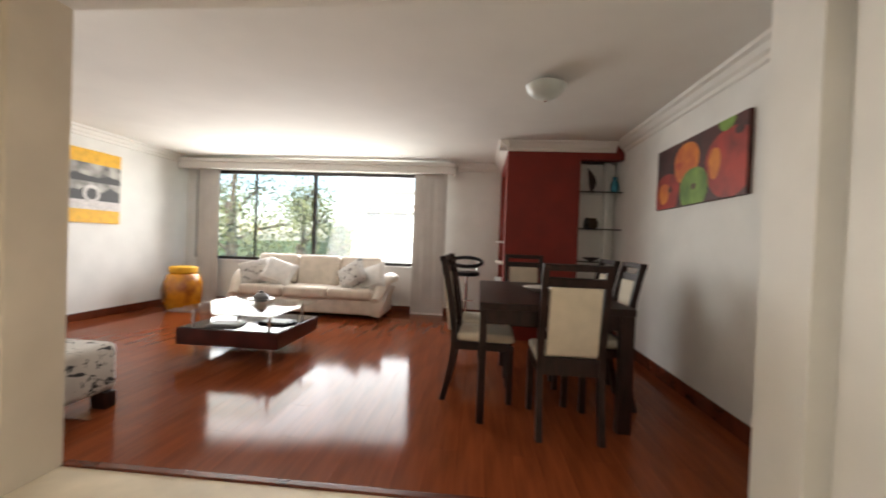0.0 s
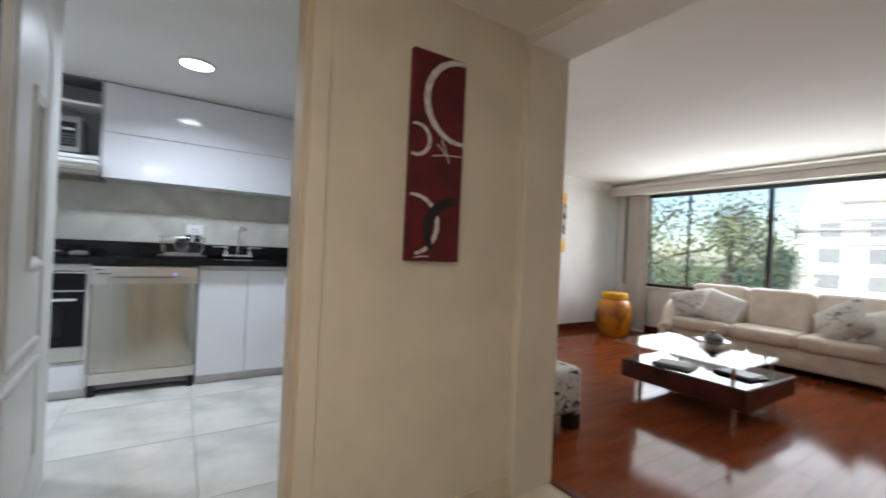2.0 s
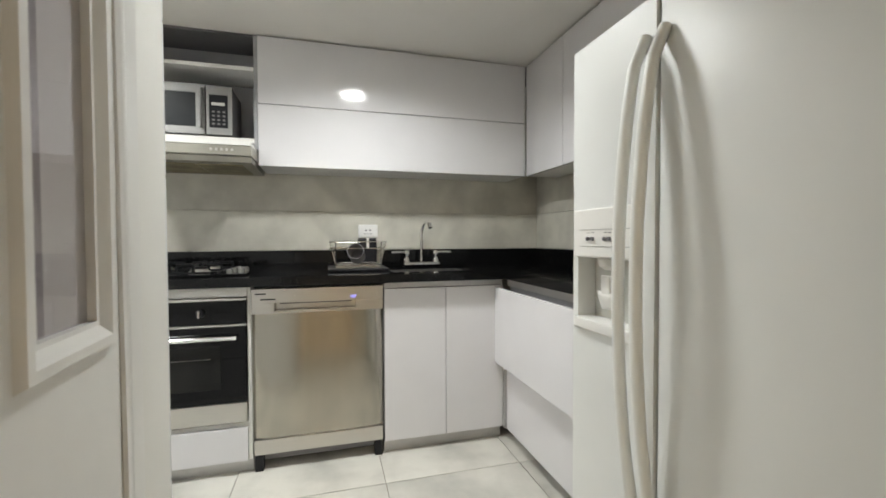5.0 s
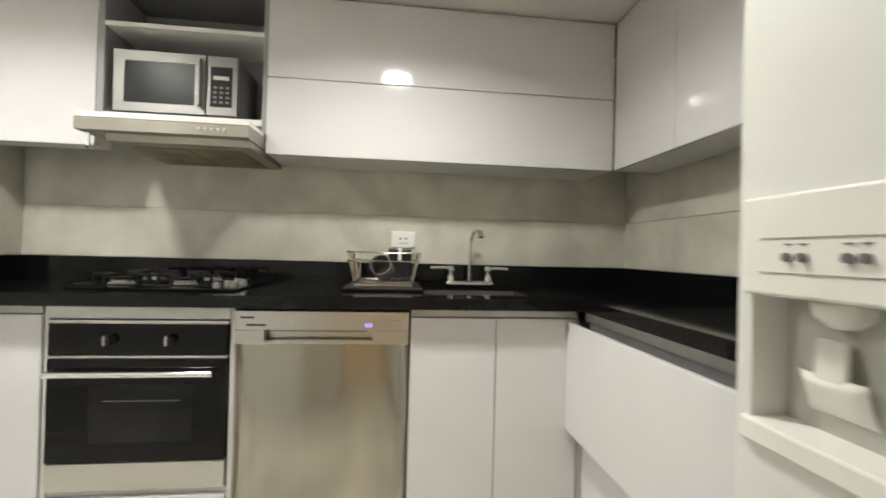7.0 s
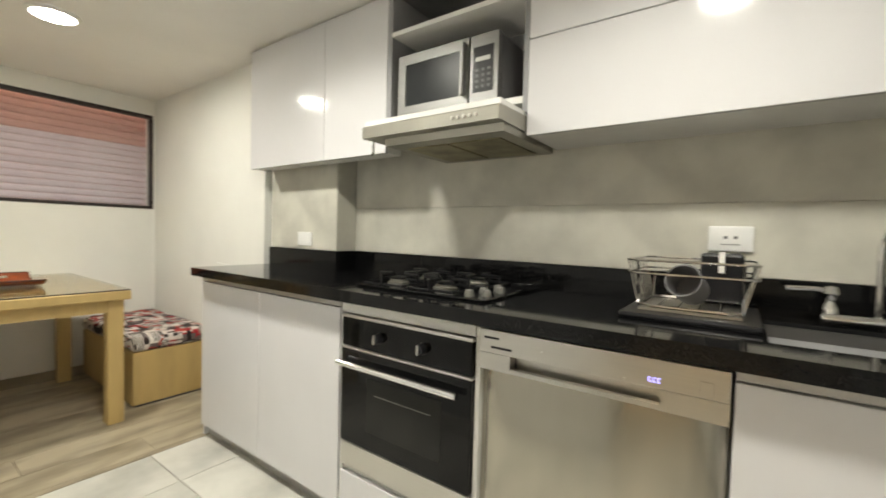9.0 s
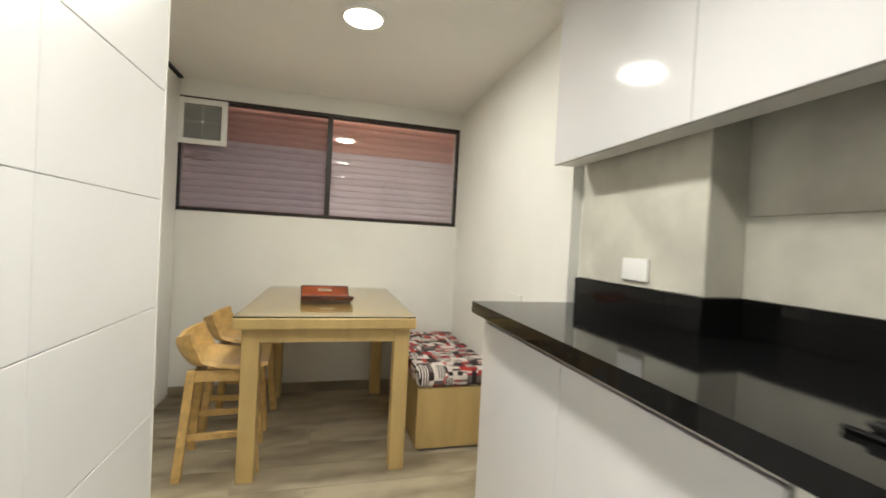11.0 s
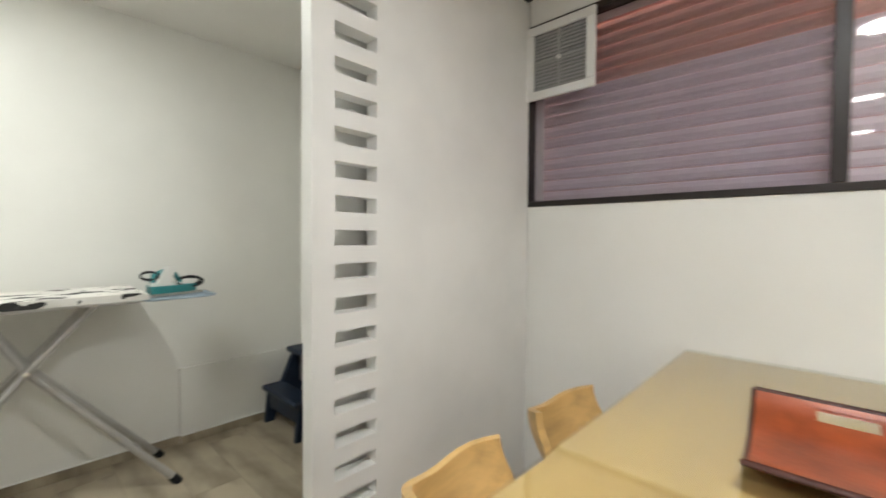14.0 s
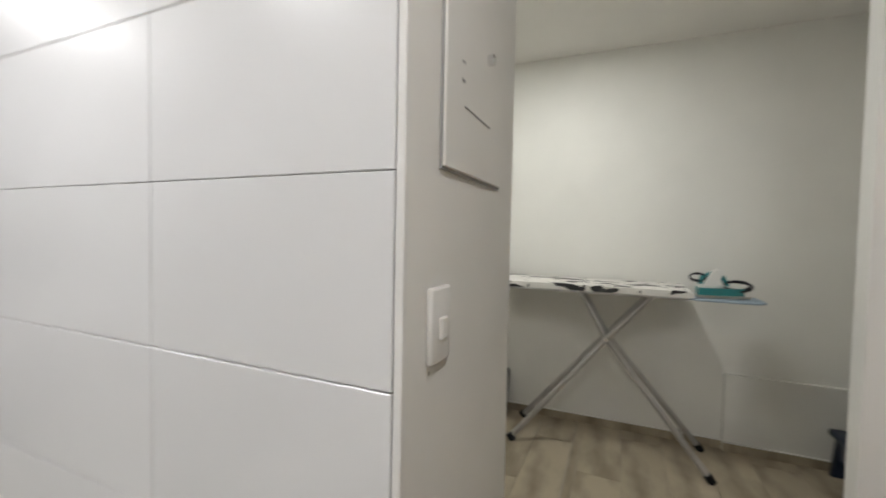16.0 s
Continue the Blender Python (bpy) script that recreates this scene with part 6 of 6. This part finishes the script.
part("lid", lathe([(0.075, 0.03), (0.07, 0.06), (0.04, 0.085), (0.02, 0.09), (0.022, 0.11), (0.0001, 0.115)], -1.40, 4.62, 0.437, 20), M_DARKGREY, bw, smooth=True)
for x, y, a, mt, lb in ((-1.50, 4.22, 8, M_DARKGREY, "dark grey magazine lying on the coffee table"), (-1.12, 4.42, -12, M_BLACK, "black magazine lying on the coffee table")):
    bm = box(-0.14, 0.14, -0.10, 0.10, 0, 0.014, r=0.002)
    box(-0.13, 0.12, -0.09, 0.10, 0.0145, 0.022, r=0.002, bm=bm, m=turn(0, 0, 6))
    bm.transform(pose(x, y, 0.2765, 0, 0, a))
    single("magazine", bm, mt, lb, "magazine", "magazines on the coffee table")

pot = thing("ceramic_jar", (-3.44, 6.22, 0.0), "large glazed yellow ceramic jar with a lid", "jar")
part("jar", lathe([(0.0001, 0), (0.18, 0), (0.195, 0.02), (0.232, 0.12), (0.25, 0.26), (0.24, 0.40), (0.21, 0.49), (0.165, 0.525), (0.0001, 0.525)], -3.44, 6.22, 0, 40), M_AMBER, pot, smooth=True)
part("lid", lathe([(0.165, 0.526), (0.18, 0.54), (0.18, 0.60), (0.165, 0.615), (0.10, 0.622), (0.0001, 0.625)], -3.44, 6.22, 0, 40), M_YPAINT, pot, "bright yellow lid", smooth=True)
emb = bmesh.new()
bmesh.ops.create_uvsphere(emb, u_segments=18, v_segments=10, radius=1)
emb.transform(Matrix.Translation((-3.44, 6.22, 0.25)) @ turn(0, 0, -36) @ Matrix.Translation((0, -0.24, 0)) @ Matrix.Diagonal((0.10, 0.022, 0.13, 1)))
part("emblem", emb, mat("brown_glaze", (0.20, 0.075, 0.012), 0.3, var=0.3, scale=14), pot, "brown glazed relief", smooth=True)

ot = thing("ottoman", (-1.9, 3.1, 0.0), "square ottoman in black and cream floral fabric", "ottoman")
part("upholstery", box(-2.25, -1.485, 2.47, 3.09, 0.10, 0.40, r=0.045, seg=4), M_FLORAL, ot, smooth=True)
for x in (-2.20, -1.53):
    for y in (2.53, 3.03):
        part("foot", box(x - 0.05, x + 0.05, y - 0.04, y + 0.04, 0, 0.10, r=0.006), M_DWOOD, ot)

yp = thing("framed_print", (LW, 5.2, 1.17), "grey print between two yellow bands on canvas", "painting")
part("canvas", box(LW, LW + 0.03, 4.75, 5.66, 1.17, 2.04, r=0.003), M_YPAINT, yp)
part("print", box(LW + 0.03, LW + 0.033, 4.752, 5.658, 1.33, 1.88), M_PHOTO, yp, "black and white print")
for name, zs_, yy in (("painted_hill", (1.66, 1.76), (4.752, 5.658)), ("painted_car", (1.44, 1.62), (4.98, 5.64))):
    pts = [(yy[0] + (yy[1] - yy[0]) * k / 24, zs_[1] - (zs_[1] - zs_[0]) * (0.25 + 0.25 * math.sin(k * 0.55) * (0.6 + 0.4 * math.sin(k * 1.7)))) for k in range(25)]
    part(name, prism([(yy[0], zs_[0]), *pts, (yy[1], zs_[0])], "x", LW + 0.033, LW + 0.0342), M_PBLACK, yp, "dark painted shape")
part("painted_ground", box(LW + 0.033, LW + 0.0338, 4.752, 5.658, 1.332, 1.44), M_PWHITE, yp, "pale painted ground")
part("wheel", lathe([(0.07, 0), (0.11, 0), (0.11, 0.003), (0.07, 0.003)], 0, 0, 0, 28), M_PWHITE, yp, "pale painted ring")
[o for o in yp.children if o.name.startswith("wheel")][0].data.transform(Matrix.Translation((LW + 0.0345, 5.26, 1.52)) @ turn(0, 90, 0))
fp = thing("fruit_painting", (LE, 3.9, 1.45), "wide canvas painted with red, orange and green fruit", "painting")
F0, F1, Z0, Z1 = 3.28, 4.53, 1.45, 1.96
part("canvas", box(LE - 0.03, LE, F0, F1, Z0, Z1, r=0.003), M_FDARK, fp)
def fruit(cy, cz, ry, rz, mt, d):
    pts = []
    for k in range(36):
        a = 2 * math.pi * k / 36
        y, z = cy + ry * math.cos(a) * (1 + 0.04 * math.sin(3 * a)), cz + rz * math.sin(a) * (1 - 0.06 * max(0, math.sin(a)) ** 6)
        pts.append((min(F1 - 0.002, max(F0 + 0.002, y)), min(Z1 - 0.002, max(Z0 + 0.002, z))))
    part("painted_fruit", prism(pts, "x", LE - 0.0305 - d, LE - 0.0298), mt, fp)
fruit(4.33, 1.57, 0.22, 0.18, M_FRED, 0.001)
fruit(4.38, 1.58, 0.09, 0.09, M_FORANGE, 0.0016)
fruit(4.02, 1.78, 0.19, 0.16, M_FORANGE, 0.0012)
fruit(3.46, 1.68, 0.28, 0.23, M_FRED, 0.001)
fruit(3.63, 1.70, 0.07, 0.11, M_FORANGE, 0.0016)
fruit(3.90, 1.56, 0.20, 0.17, M_FGREEN, 0.002)
fruit(3.50, 1.94, 0.09, 0.055, M_FGREEN, 0.0022)
fruit(3.36, 1.86, 0.05, 0.03, M_FDARK, 0.0024)
fruit(3.89, 1.58, 0.03, 0.025, M_FDARK, 0.0024)
fruit(4.27, 1.60, 0.03, 0.03, M_FDARK, 0.0024)

cll = thing("ceiling_lamp", (1.18, 3.75, CEIL_L), "round frosted glass ceiling lamp, switched off", "ceiling lamp")
part("base", rod((1.18, 3.75, CEIL_L - 0.03), (1.18, 3.75, CEIL_L), 0.08, n=28), M_PLAST, cll)
part("shade", lathe([(0.137, -0.03), (0.145, -0.035), (0.133, -0.07), (0.095, -0.105), (0.05, -0.125), (0.0001, -0.13)], 1.18, 3.75, CEIL_L, 36), M_FROST, cll, "frosted glass bowl", smooth=True)
part("finial", rod((1.18, 3.75, CEIL_L - 0.145), (1.18, 3.75, CEIL_L - 0.125), 0.012), M_CHROME, cll)

# niche shelves and ornaments
for z in (1.73, 1.306, 0.93):
    s = single("glass_shelf", box(1.858, LE, 5.53, 5.795, z, z + 0.012), M_TABLEGL, "glass shelf in the niche", "shelf", "glass shelves of the niche")
    s2 = part("front_edge", box(1.858, LE, 5.526, 5.532, z, z + 0.014), M_BLACK, s, "dark shelf edge")
fe = thing("feather_ornament", (2.02, 5.66, 1.742), "dark feather-shaped ornament on a round foot", "ornament")
part("foot", lathe([(0.06, 0), (0.055, 0.012), (0.015, 0.025), (0.0001, 0.026)], 2.02, 5.66, 1.742, 18), M_DWOOD, fe, smooth=True)
part("feather", shell(lambda u, v: (2.02 + 0.02 * math.sin(u * 3) - 0.06 * u * u + (v - 0.5) * 0.09 * math.sin(math.pi * min(1, 0.12 + 0.9 * u)), 5.66, 1.765 + 0.27 * u), 14, 6, 0.008), M_DWOOD, fe, smooth=True)
single("copper_pot", lathe([(0.0001, 0), (0.06, 0), (0.085, 0.04), (0.08, 0.09), (0.06, 0.11), (0.065, 0.125), (0.055, 0.125), (0.05, 0.10), (0.0001, 0.03)], 2.03, 5.66, 1.318, 24), mat("old_bronze", (0.06, 0.035, 0.02), 0.4, 0.6, var=0.3, scale=20), "small dark bronze pot with a figure", "pot", smooth=True)
single("small_vase", lathe([(0.03, 0), (0.035, 0.02), (0.02, 0.05), (0.03, 0.09), (0.012, 0.13), (0.0001, 0.13)], 1.97, 5.62, 1.32, 16), M_PBLACK, "slim dark figure beside the pot", "figurine", smooth=True)
single("blue_vase", lathe([(0.03, 0), (0.05, 0.05), (0.04, 0.11), (0.02, 0.15), (0.03, 0.18), (0.0001, 0.18)], 2.27, 5.62, 1.742, 18), mat("blue_glass", (0.05, 0.22, 0.30), 0.15), "small blue glass vase", "vase", smooth=True)
single("low_bowl", lathe([(0.03, 0), (0.10, 0.04), (0.09, 0.045), (0.0001, 0.02)], 2.05, 5.66, 0.942, 20), M_DWOOD, "dark bowl on the lowest niche shelf", "bowl", smooth=True)
for z in (0.62, 0.85, 1.12):
    single("side_shelf", box(0.97, 1.10, 5.80, 6.55, z, z + 0.022, r=0.003), M_WALL, "white shelf on the red partition's side", "shelf", "white side shelves")
single("recess_back", box(1.16, 1.18, 5.6, LN, 0.4, 2.1), M_WALL, "white back of the side recess", "panel", kind="structure")

# dining set
dt = thing("dining_table", (1.22, 3.9, 0.0), "dark wenge dining table with straight legs", "table")
E0, E1, G0, G1 = 0.76, 1.68, 3.19, 4.72
part("tabletop", box(E0, E1, G0, G1, 0.70, 0.742, r=0.004), M_DWOOD, dt)
part("apron", boxes((E0 + 0.03, E1 - 0.03, G0 + 0.02, G0 + 0.045, 0.61, 0.70), (E0 + 0.03, E1 - 0.03, G1 - 0.045, G1 - 0.02, 0.61, 0.70), (E0 + 0.02, E0 + 0.045, G0 + 0.045, G1 - 0.045, 0.61, 0.70), (E1 - 0.045, E1 - 0.02, G0 + 0.045, G1 - 0.045, 0.61, 0.70)), M_DWOOD, dt)
for x, y in ((E0 + 0.005, G0 + 0.005), (E1 - 0.085, G0 + 0.005), (E0 + 0.005, G1 - 0.085), (E1 - 0.085, G1 - 0.085)):
    wd = 0.045 if x < 1 else 0.08
    part("leg", box(x, x + wd, y, y + 0.06, 0.0, 0.70, r=0.004), M_DWOOD, dt)
single("dish", lathe([(0.05, 0), (0.13, 0.035), (0.12, 0.04), (0.04, 0.01), (0.0001, 0.01)], 1.22, 3.95, 0.742, 28), M_PLAST, "white dish on the dining table", "dish", smooth=True)

def dining_chair(m):
    """Seat faces +y; the tall back stands at -y."""
    th = new("dining_chair")
    tagged(th, "dark wooden dining chair with cream upholstered seat and tall back", "chair", "chairs round the dining table")
    W = 0.172
    def post(s):
        bm = bmesh.new()
        pts = [(-0.20 - 0.07 * max(0, (0.40 - z) / 0.40) ** 1.5 - 0.10 * max(0, (z - 0.44) / 0.57) ** 1.4, z) for z in (0, 0.1, 0.2, 0.3, 0.4, 0.5, 0.62, 0.75, 0.88, 1.0)]
        prism([(y - 0.02, z) for y, z in pts] + [(y + 0.022, z) for y, z in pts[::-1]], "x", s * W - 0.018, s * W + 0.018, bm)
        return bm
    for s in (-1, 1):
        part("back_post", post(s), M_DWOOD, th)
        part("front_leg", box(s * W - 0.02, s * W + 0.02, 0.17, 0.21, 0, 0.40, r=0.004), M_DWOOD, th)
        part("side_rail", box(s * W - 0.014, s * W + 0.014, -0.19, 0.17, 0.36, 0.415), M_DWOOD, th)
    part("front_rail", box(-W + 0.02, W - 0.02, 0.175, 0.20, 0.36, 0.415), M_DWOOD, th)
    part("back_rail", box(-W + 0.018, W - 0.018, -0.215, -0.19, 0.36, 0.46), M_DWOOD, th)
    part("seat", box(-0.19, 0.19, -0.18, 0.215, 0.415, 0.475, r=0.025, seg=3), M_CREAMF, th, "cream upholstered seat", smooth=True)
    bk = box(-W + 0.03, W - 0.03, -0.018, 0.018, 0.0, 0.40, r=0.012, seg=3)
    bk.transform(Matrix.Translation((0, -0.225, 0.48)) @ turn(8, 0, 0))
    part("back_panel", bk, M_CREAMF, th, "cream upholstered back panel", smooth=True)
    tp = box(-W - 0.018, W + 0.018, -0.018, 0.018, 0.0, 0.035, r=0.004)
    tp.transform(Matrix.Translation((0, -0.298, 0.965)) @ turn(9, 0, 0))
    part("top_rail", tp, M_DWOOD, th)
    tp = box(-W + 0.018, W - 0.018, -0.015, 0.015, 0.0, 0.05, r=0.004)
    tp.transform(Matrix.Translation((0, -0.284, 0.875)) @ turn(9, 0, 0))
    part("cross_rail", tp, M_DWOOD, th)
    th.matrix_basis = m
    return th
dc = dining_chair(pose(1.29, 3.30, 0, 0, 0, 0))
for x, y, a in ((0.80, 3.72, -92), (0.80, 4.28, -88), (1.55, 3.74, 90), (1.55, 4.28, 92), (1.20, 4.66, 180)):
    copy_thing(dc, pose(x, y, 0, 0, 0, a))

bs = thing("bar_stool", (0.57, 6.55, 0.0), "chrome bar stool with a dark ring-shaped back", "stool")
part("base", lathe([(0.0001, 0), (0.20, 0), (0.205, 0.006), (0.12, 0.018), (0.03, 0.03), (0.0001, 0.03)], 0.57, 6.55, 0, 36), M_CHROME, bs, smooth=True)
part("pole", rod((0.57, 6.55, 0.025), (0.57, 6.55, 0.64), 0.024, n=20), M_CHROME, bs, smooth=True)
part("foot_rest", tube([(0.57 - 0.12 * math.cos(a), 6.55 - 0.13 * math.sin(a), 0.30) for a in [k * math.pi / 10 for k in range(11)]], 0.011, 8), M_CHROME, bs, smooth=True)
part("seat", lathe([(0.0001, 0.64), (0.17, 0.64), (0.19, 0.66), (0.185, 0.695), (0.0001, 0.70)], 0.57, 6.55, 0, 32), M_BLACK, bs, smooth=True)
part("back_ring", tube([(0.57 + 0.22 * math.cos(a), 6.55 + 0.18 * math.sin(a), 0.835 + 0.055 * math.sin(a)) for a in [k * math.pi / 14 for k in range(28)]], 0.026, 10, closed=True), M_BLACK, bs, smooth=True)
for a in (0.6, 2.5):
    part("back_post", rod((0.57 + 0.17 * math.cos(a), 6.55 + 0.15 * math.sin(a), 0.68), (0.57 + 0.21 * math.cos(a), 6.55 + 0.17 * math.sin(a), 0.835 + 0.055 * math.sin(a)), 0.01), M_CHROME, bs)

# ---- outside ----
GZ = -7.0
structure("ground", box(-400, 400, LN + 1.5, 900, GZ - 0.2, GZ), M_GROUND, "lawn outside below the windows", "ground")
bd = thing("apartment_building", (14, 62, GZ), "pale apartment block with rows of windows beyond the garden", "building")
part("wall", boxes((-15.5, 20, 52, 64, GZ, 4.6), (-12, 20, 52.2, 64, 4.6, 7.2)), M_FACADE, bd)
part("roof", boxes((-15.8, 20.3, 51.7, 64.3, 4.6, 4.8), (-12.3, 20.3, 51.9, 64.3, 7.2, 7.5)), M_TERRA, bd)
for fl in range(5):
    for k in range(10):
        x, z = -13.6 + k * 3.4, -5.6 + fl * 2.4
        wdw = part("window", box(x, x + 1.7, 51.93, 51.99, z, z + 1.3), M_FARWIN, bd)
for fl in range(5):
    part("floor_band", box(-15.6, 20.1, 51.85, 52.0, -3.9 + fl * 2.4, -3.75 + fl * 2.4), M_WALL, bd)

def tree(x, y, h, spread, mt, seed, label, conifer=False):
    rnd = random.Random(seed)
    th = thing("tree", (x, y, GZ), label, "tree", "trees outside the window")
    bm = tube([(x, y, GZ), (x + 0.2, y, GZ + h * 0.3), (x - 0.1, y + 0.1, GZ + h * 0.62)], 0.2, 8)
    tube([(x, y, GZ + h * 0.55), (x + 0.1, y, GZ + h * 0.72)], 0.08, 6, bm=bm)
    tips = []
    for k in range(16):
        a, f = rnd.uniform(0, 6.283), rnd.uniform(0.35, 0.95)
        L = spread * ((1.05 - f) if conifer else rnd.uniform(0.55, 1.0) * math.sin(math.pi * min(1, f * 0.9 + 0.12)))
        p0 = Vector((x, y, GZ + h * f * 0.85))
        p1 = p0 + Vector((L * math.cos(a), L * math.sin(a), rnd.uniform(0.0, 0.16) * h * (0.3 if conifer else 1)))
        tube([p0, p0.lerp(p1, 0.5) + Vector((0, 0, 0.15)), p1], 0.045, 5, bm=bm)
        tips += [p0.lerp(p1, g) for g in (0.45, 0.7, 0.9, 1.0)]
    part("trunk", bm, M_BARK, th)
    verts, faces = [], []
    for p in tips:
        for _ in range(110):
            q = p + Vector((rnd.gauss(0, 0.5), rnd.gauss(0, 0.5), rnd.gauss(0, 0.42))) * (0.62 if conifer else 1.0)
            s = rnd.uniform(0.04, 0.095)
            d = Vector((rnd.uniform(-1, 1), rnd.uniform(-1, 1), rnd.uniform(-1, 1))).normalized()
            e = d.orthogonal().normalized()
            n0 = len(verts)
            verts += [q - d * s, q + e * s * 0.5, q + d * s, q - e * s * 0.5]
            faces.append((n0, n0 + 1, n0 + 2, n0 + 3))
    me = bpy.data.meshes.new("crown")
    me.from_pydata([tuple(v) for v in verts], [], faces)
    me.materials.append(mt)
    cr = new("crown", me)
    cr.parent, cr.matrix_parent_inverse = th, HOME[th.name]
    tagged(cr, kind="stuff")
tree(-8.3, 15.0, 15.0, 3.3, M_LEAF, 3, "tall leafy tree with a thin open crown")
tree(-6.5, 17.0, 12.6, 2.3, M_LEAF, 4, "leafy garden tree in full leaf")
tree(-12.5, 19.0, 13.5, 3.2, M_LEAF, 8, "tall leafy tree with a thin open crown")
tree(-6.9, 22.5, 10.6, 1.5, M_PINE, 5, "dense dark green conical tree", True)
tree(-8.6, 24.0, 9.4, 1.7, M_PINE, 6, "dense dark green conical tree", True)

# ---- pieces of floors and walls ----
def pieces(name, parent, rows, material, z0, z1, r=0.0):
    """Alike slabs as objects of their own; equal sizes share a mesh."""
    made = {}
    for x0, x1, y0, y1 in rows:
        key = (round(x1 - x0, 3), round(y1 - y0, 3))
        if key not in made:
            bm = box(-key[0] / 2, key[0] / 2, -key[1] / 2, key[1] / 2, z0, z1)
            me = bpy.data.meshes.new(name)
            bmesh.ops.recalc_face_normals(bm, faces=bm.faces)
            bm.to_mesh(me)
            bm.free()
            me.materials.append(material)
            made[key] = me
        ob = new(name, made[key])
        ob.location = ((x0 + x1) / 2, (y0 + y1) / 2, 0)
        ob.parent = parent
        if parent.name in HOME:
            ob.matrix_parent_inverse = HOME[parent.name]

def grid(x0, x1, y0, y1, px, py, gap, ox=0.0, oy=0.0, stagger=0.0, along="y"):
    rows = []
    i = 0
    x = x0 + ox - (px if ox > 0 else 0)
    while x < x1 - 0.01:
        y = y0 + oy - (py if oy > 0 else 0) - (stagger * py * (i % 3) if stagger else 0)
        while y < y1 - 0.01:
            a, b, c, d = max(x0, x) + gap / 2, min(x1, x + px) - gap / 2, max(y0, y) + gap / 2, min(y1, y + py) - gap / 2
            if b - a > 0.015 and d - c > 0.015:
                rows.append((a, b, c, d))
            y += py
        x += px
        i += 1
    return rows

pieces("plank", floor_living, grid(LW, LE, YO + 0.03, LN, 0.14, 1.25, 0.0012, stagger=0.34), M_PARQ, -0.014, 0.0)
pieces("tile", floor_k, grid(KW, KX, -1.32, KN, 0.642, 0.642, 0.004, ox=(-2.925 - KW) % 0.642, oy=(0.295 + 1.32) % 0.642), M_TILE, FK - 0.006, FK)
pieces("tile", floor_n, [(p, q, r, s) for r, s, p, q in grid(DS, -1.322, KW, LX, 0.20, 1.2, 0.002, stagger=0.37)], M_PLANKT, FK - 0.006, FK)
pieces("tile", floor_l, [(p, q, r, s) for r, s, p, q in grid(-1.318, -0.41, -1.49, LX, 0.20, 1.2, 0.002, stagger=0.37)], M_PLANKT, FK - 0.006, FK)
pieces("slab", floor_hall, [r for r in grid(-0.983, 1.95, -0.3, 2.046, 0.62, 0.62, 0.002)] + [(HX, -1.047, -0.3, 1.0), (HX, -1.047, 1.002, 2.103), (HX, 0.1, 2.105, YO - 0.012), (0.102, 1.85, 2.105, YO - 0.012)], M_MARB, -0.012, 0.0)
pieces("inlay", floor_hall, [(-1.045, 0.4, 2.048, 2.103), (0.402, 1.86, 2.048, 2.103), (-1.045, -0.985, 0.9, 2.046), (-1.045, -0.985, -0.3, 0.898)], M_INLAY, -0.012, 0.0)

def wall_tiles(parent, axis, at, thick, rows, material, name="tile"):
    """Upright tiles: rows of a0, a1 along the wall and z0, z1."""
    made = {}
    for a0, a1, z0, z1 in rows:
        key = (round(a1 - a0, 3), round(z1 - z0, 3))
        if key not in made:
            w, h = key
            bm = box(0, thick, -w / 2, w / 2, -h / 2, h / 2, r=0.0015, seg=1) if axis == "x" else box(-w / 2, w / 2, 0, thick, -h / 2, h / 2, r=0.0015, seg=1)
            me = bpy.data.meshes.new(name)
            bmesh.ops.recalc_face_normals(bm, faces=bm.faces)
            bm.to_mesh(me)
            bm.free()
            me.materials.append(material)
            made[key] = me
        ob = new(name, made[key])
        ob.location = (at, (a0 + a1) / 2, (z0 + z1) / 2) if axis == "x" else ((a0 + a1) / 2, at, (z0 + z1) / 2)
        ob.parent = parent

core = bpy.data.objects["wall_core"]
rows = []
for k in range(8):
    z0, z1 = max(0.0, 0.957 + (k - 3) * 0.3135), min(CEIL_K, 0.957 + (k - 2) * 0.3135)
    for a, b in ((PY + 0.012, -0.71), (-0.71, -0.07), (-0.07, 0.385)):
        if z1 - z0 > 0.02:
            rows.append((a + 0.001, b - 0.001, z0 + 0.001, z1 - 0.001))
wall_tiles(core, "x", PX, 0.012, rows, M_WTILE)
kw = bpy.data.objects["wall_kitchen_west"]
rows = []
for z0, z1 in ((1.075, 1.305), (1.305, 1.60)):
    for a, b in ((CY, KN),):
        rows.append((a + 0.0006, b - 0.0006, z0 + 0.0006, z1 - 0.0006))
wall_tiles(kw, "x", KW + 0.0, 0.012, rows, M_SPLASH)
nw = bpy.data.objects["wall_kitchen_north"]
wall_tiles(nw, "y", KN - 0.012, 0.012, [(KW + 0.013, -2.25, 1.076, 1.304), (KW + 0.013, -2.25, 1.306, 1.60)], M_SPLASH)
cw = bpy.data.objects["wall_nook_west"]
wall_tiles(cw, "y", CY, 0.008, [(KW + 0.013, CX, 1.076, 1.60)], M_SPLASH)
wall_tiles(cw, "x", CX, 0.004, [(-1.345, CY + 0.008, 1.076, 1.56)], M_SPLASH)
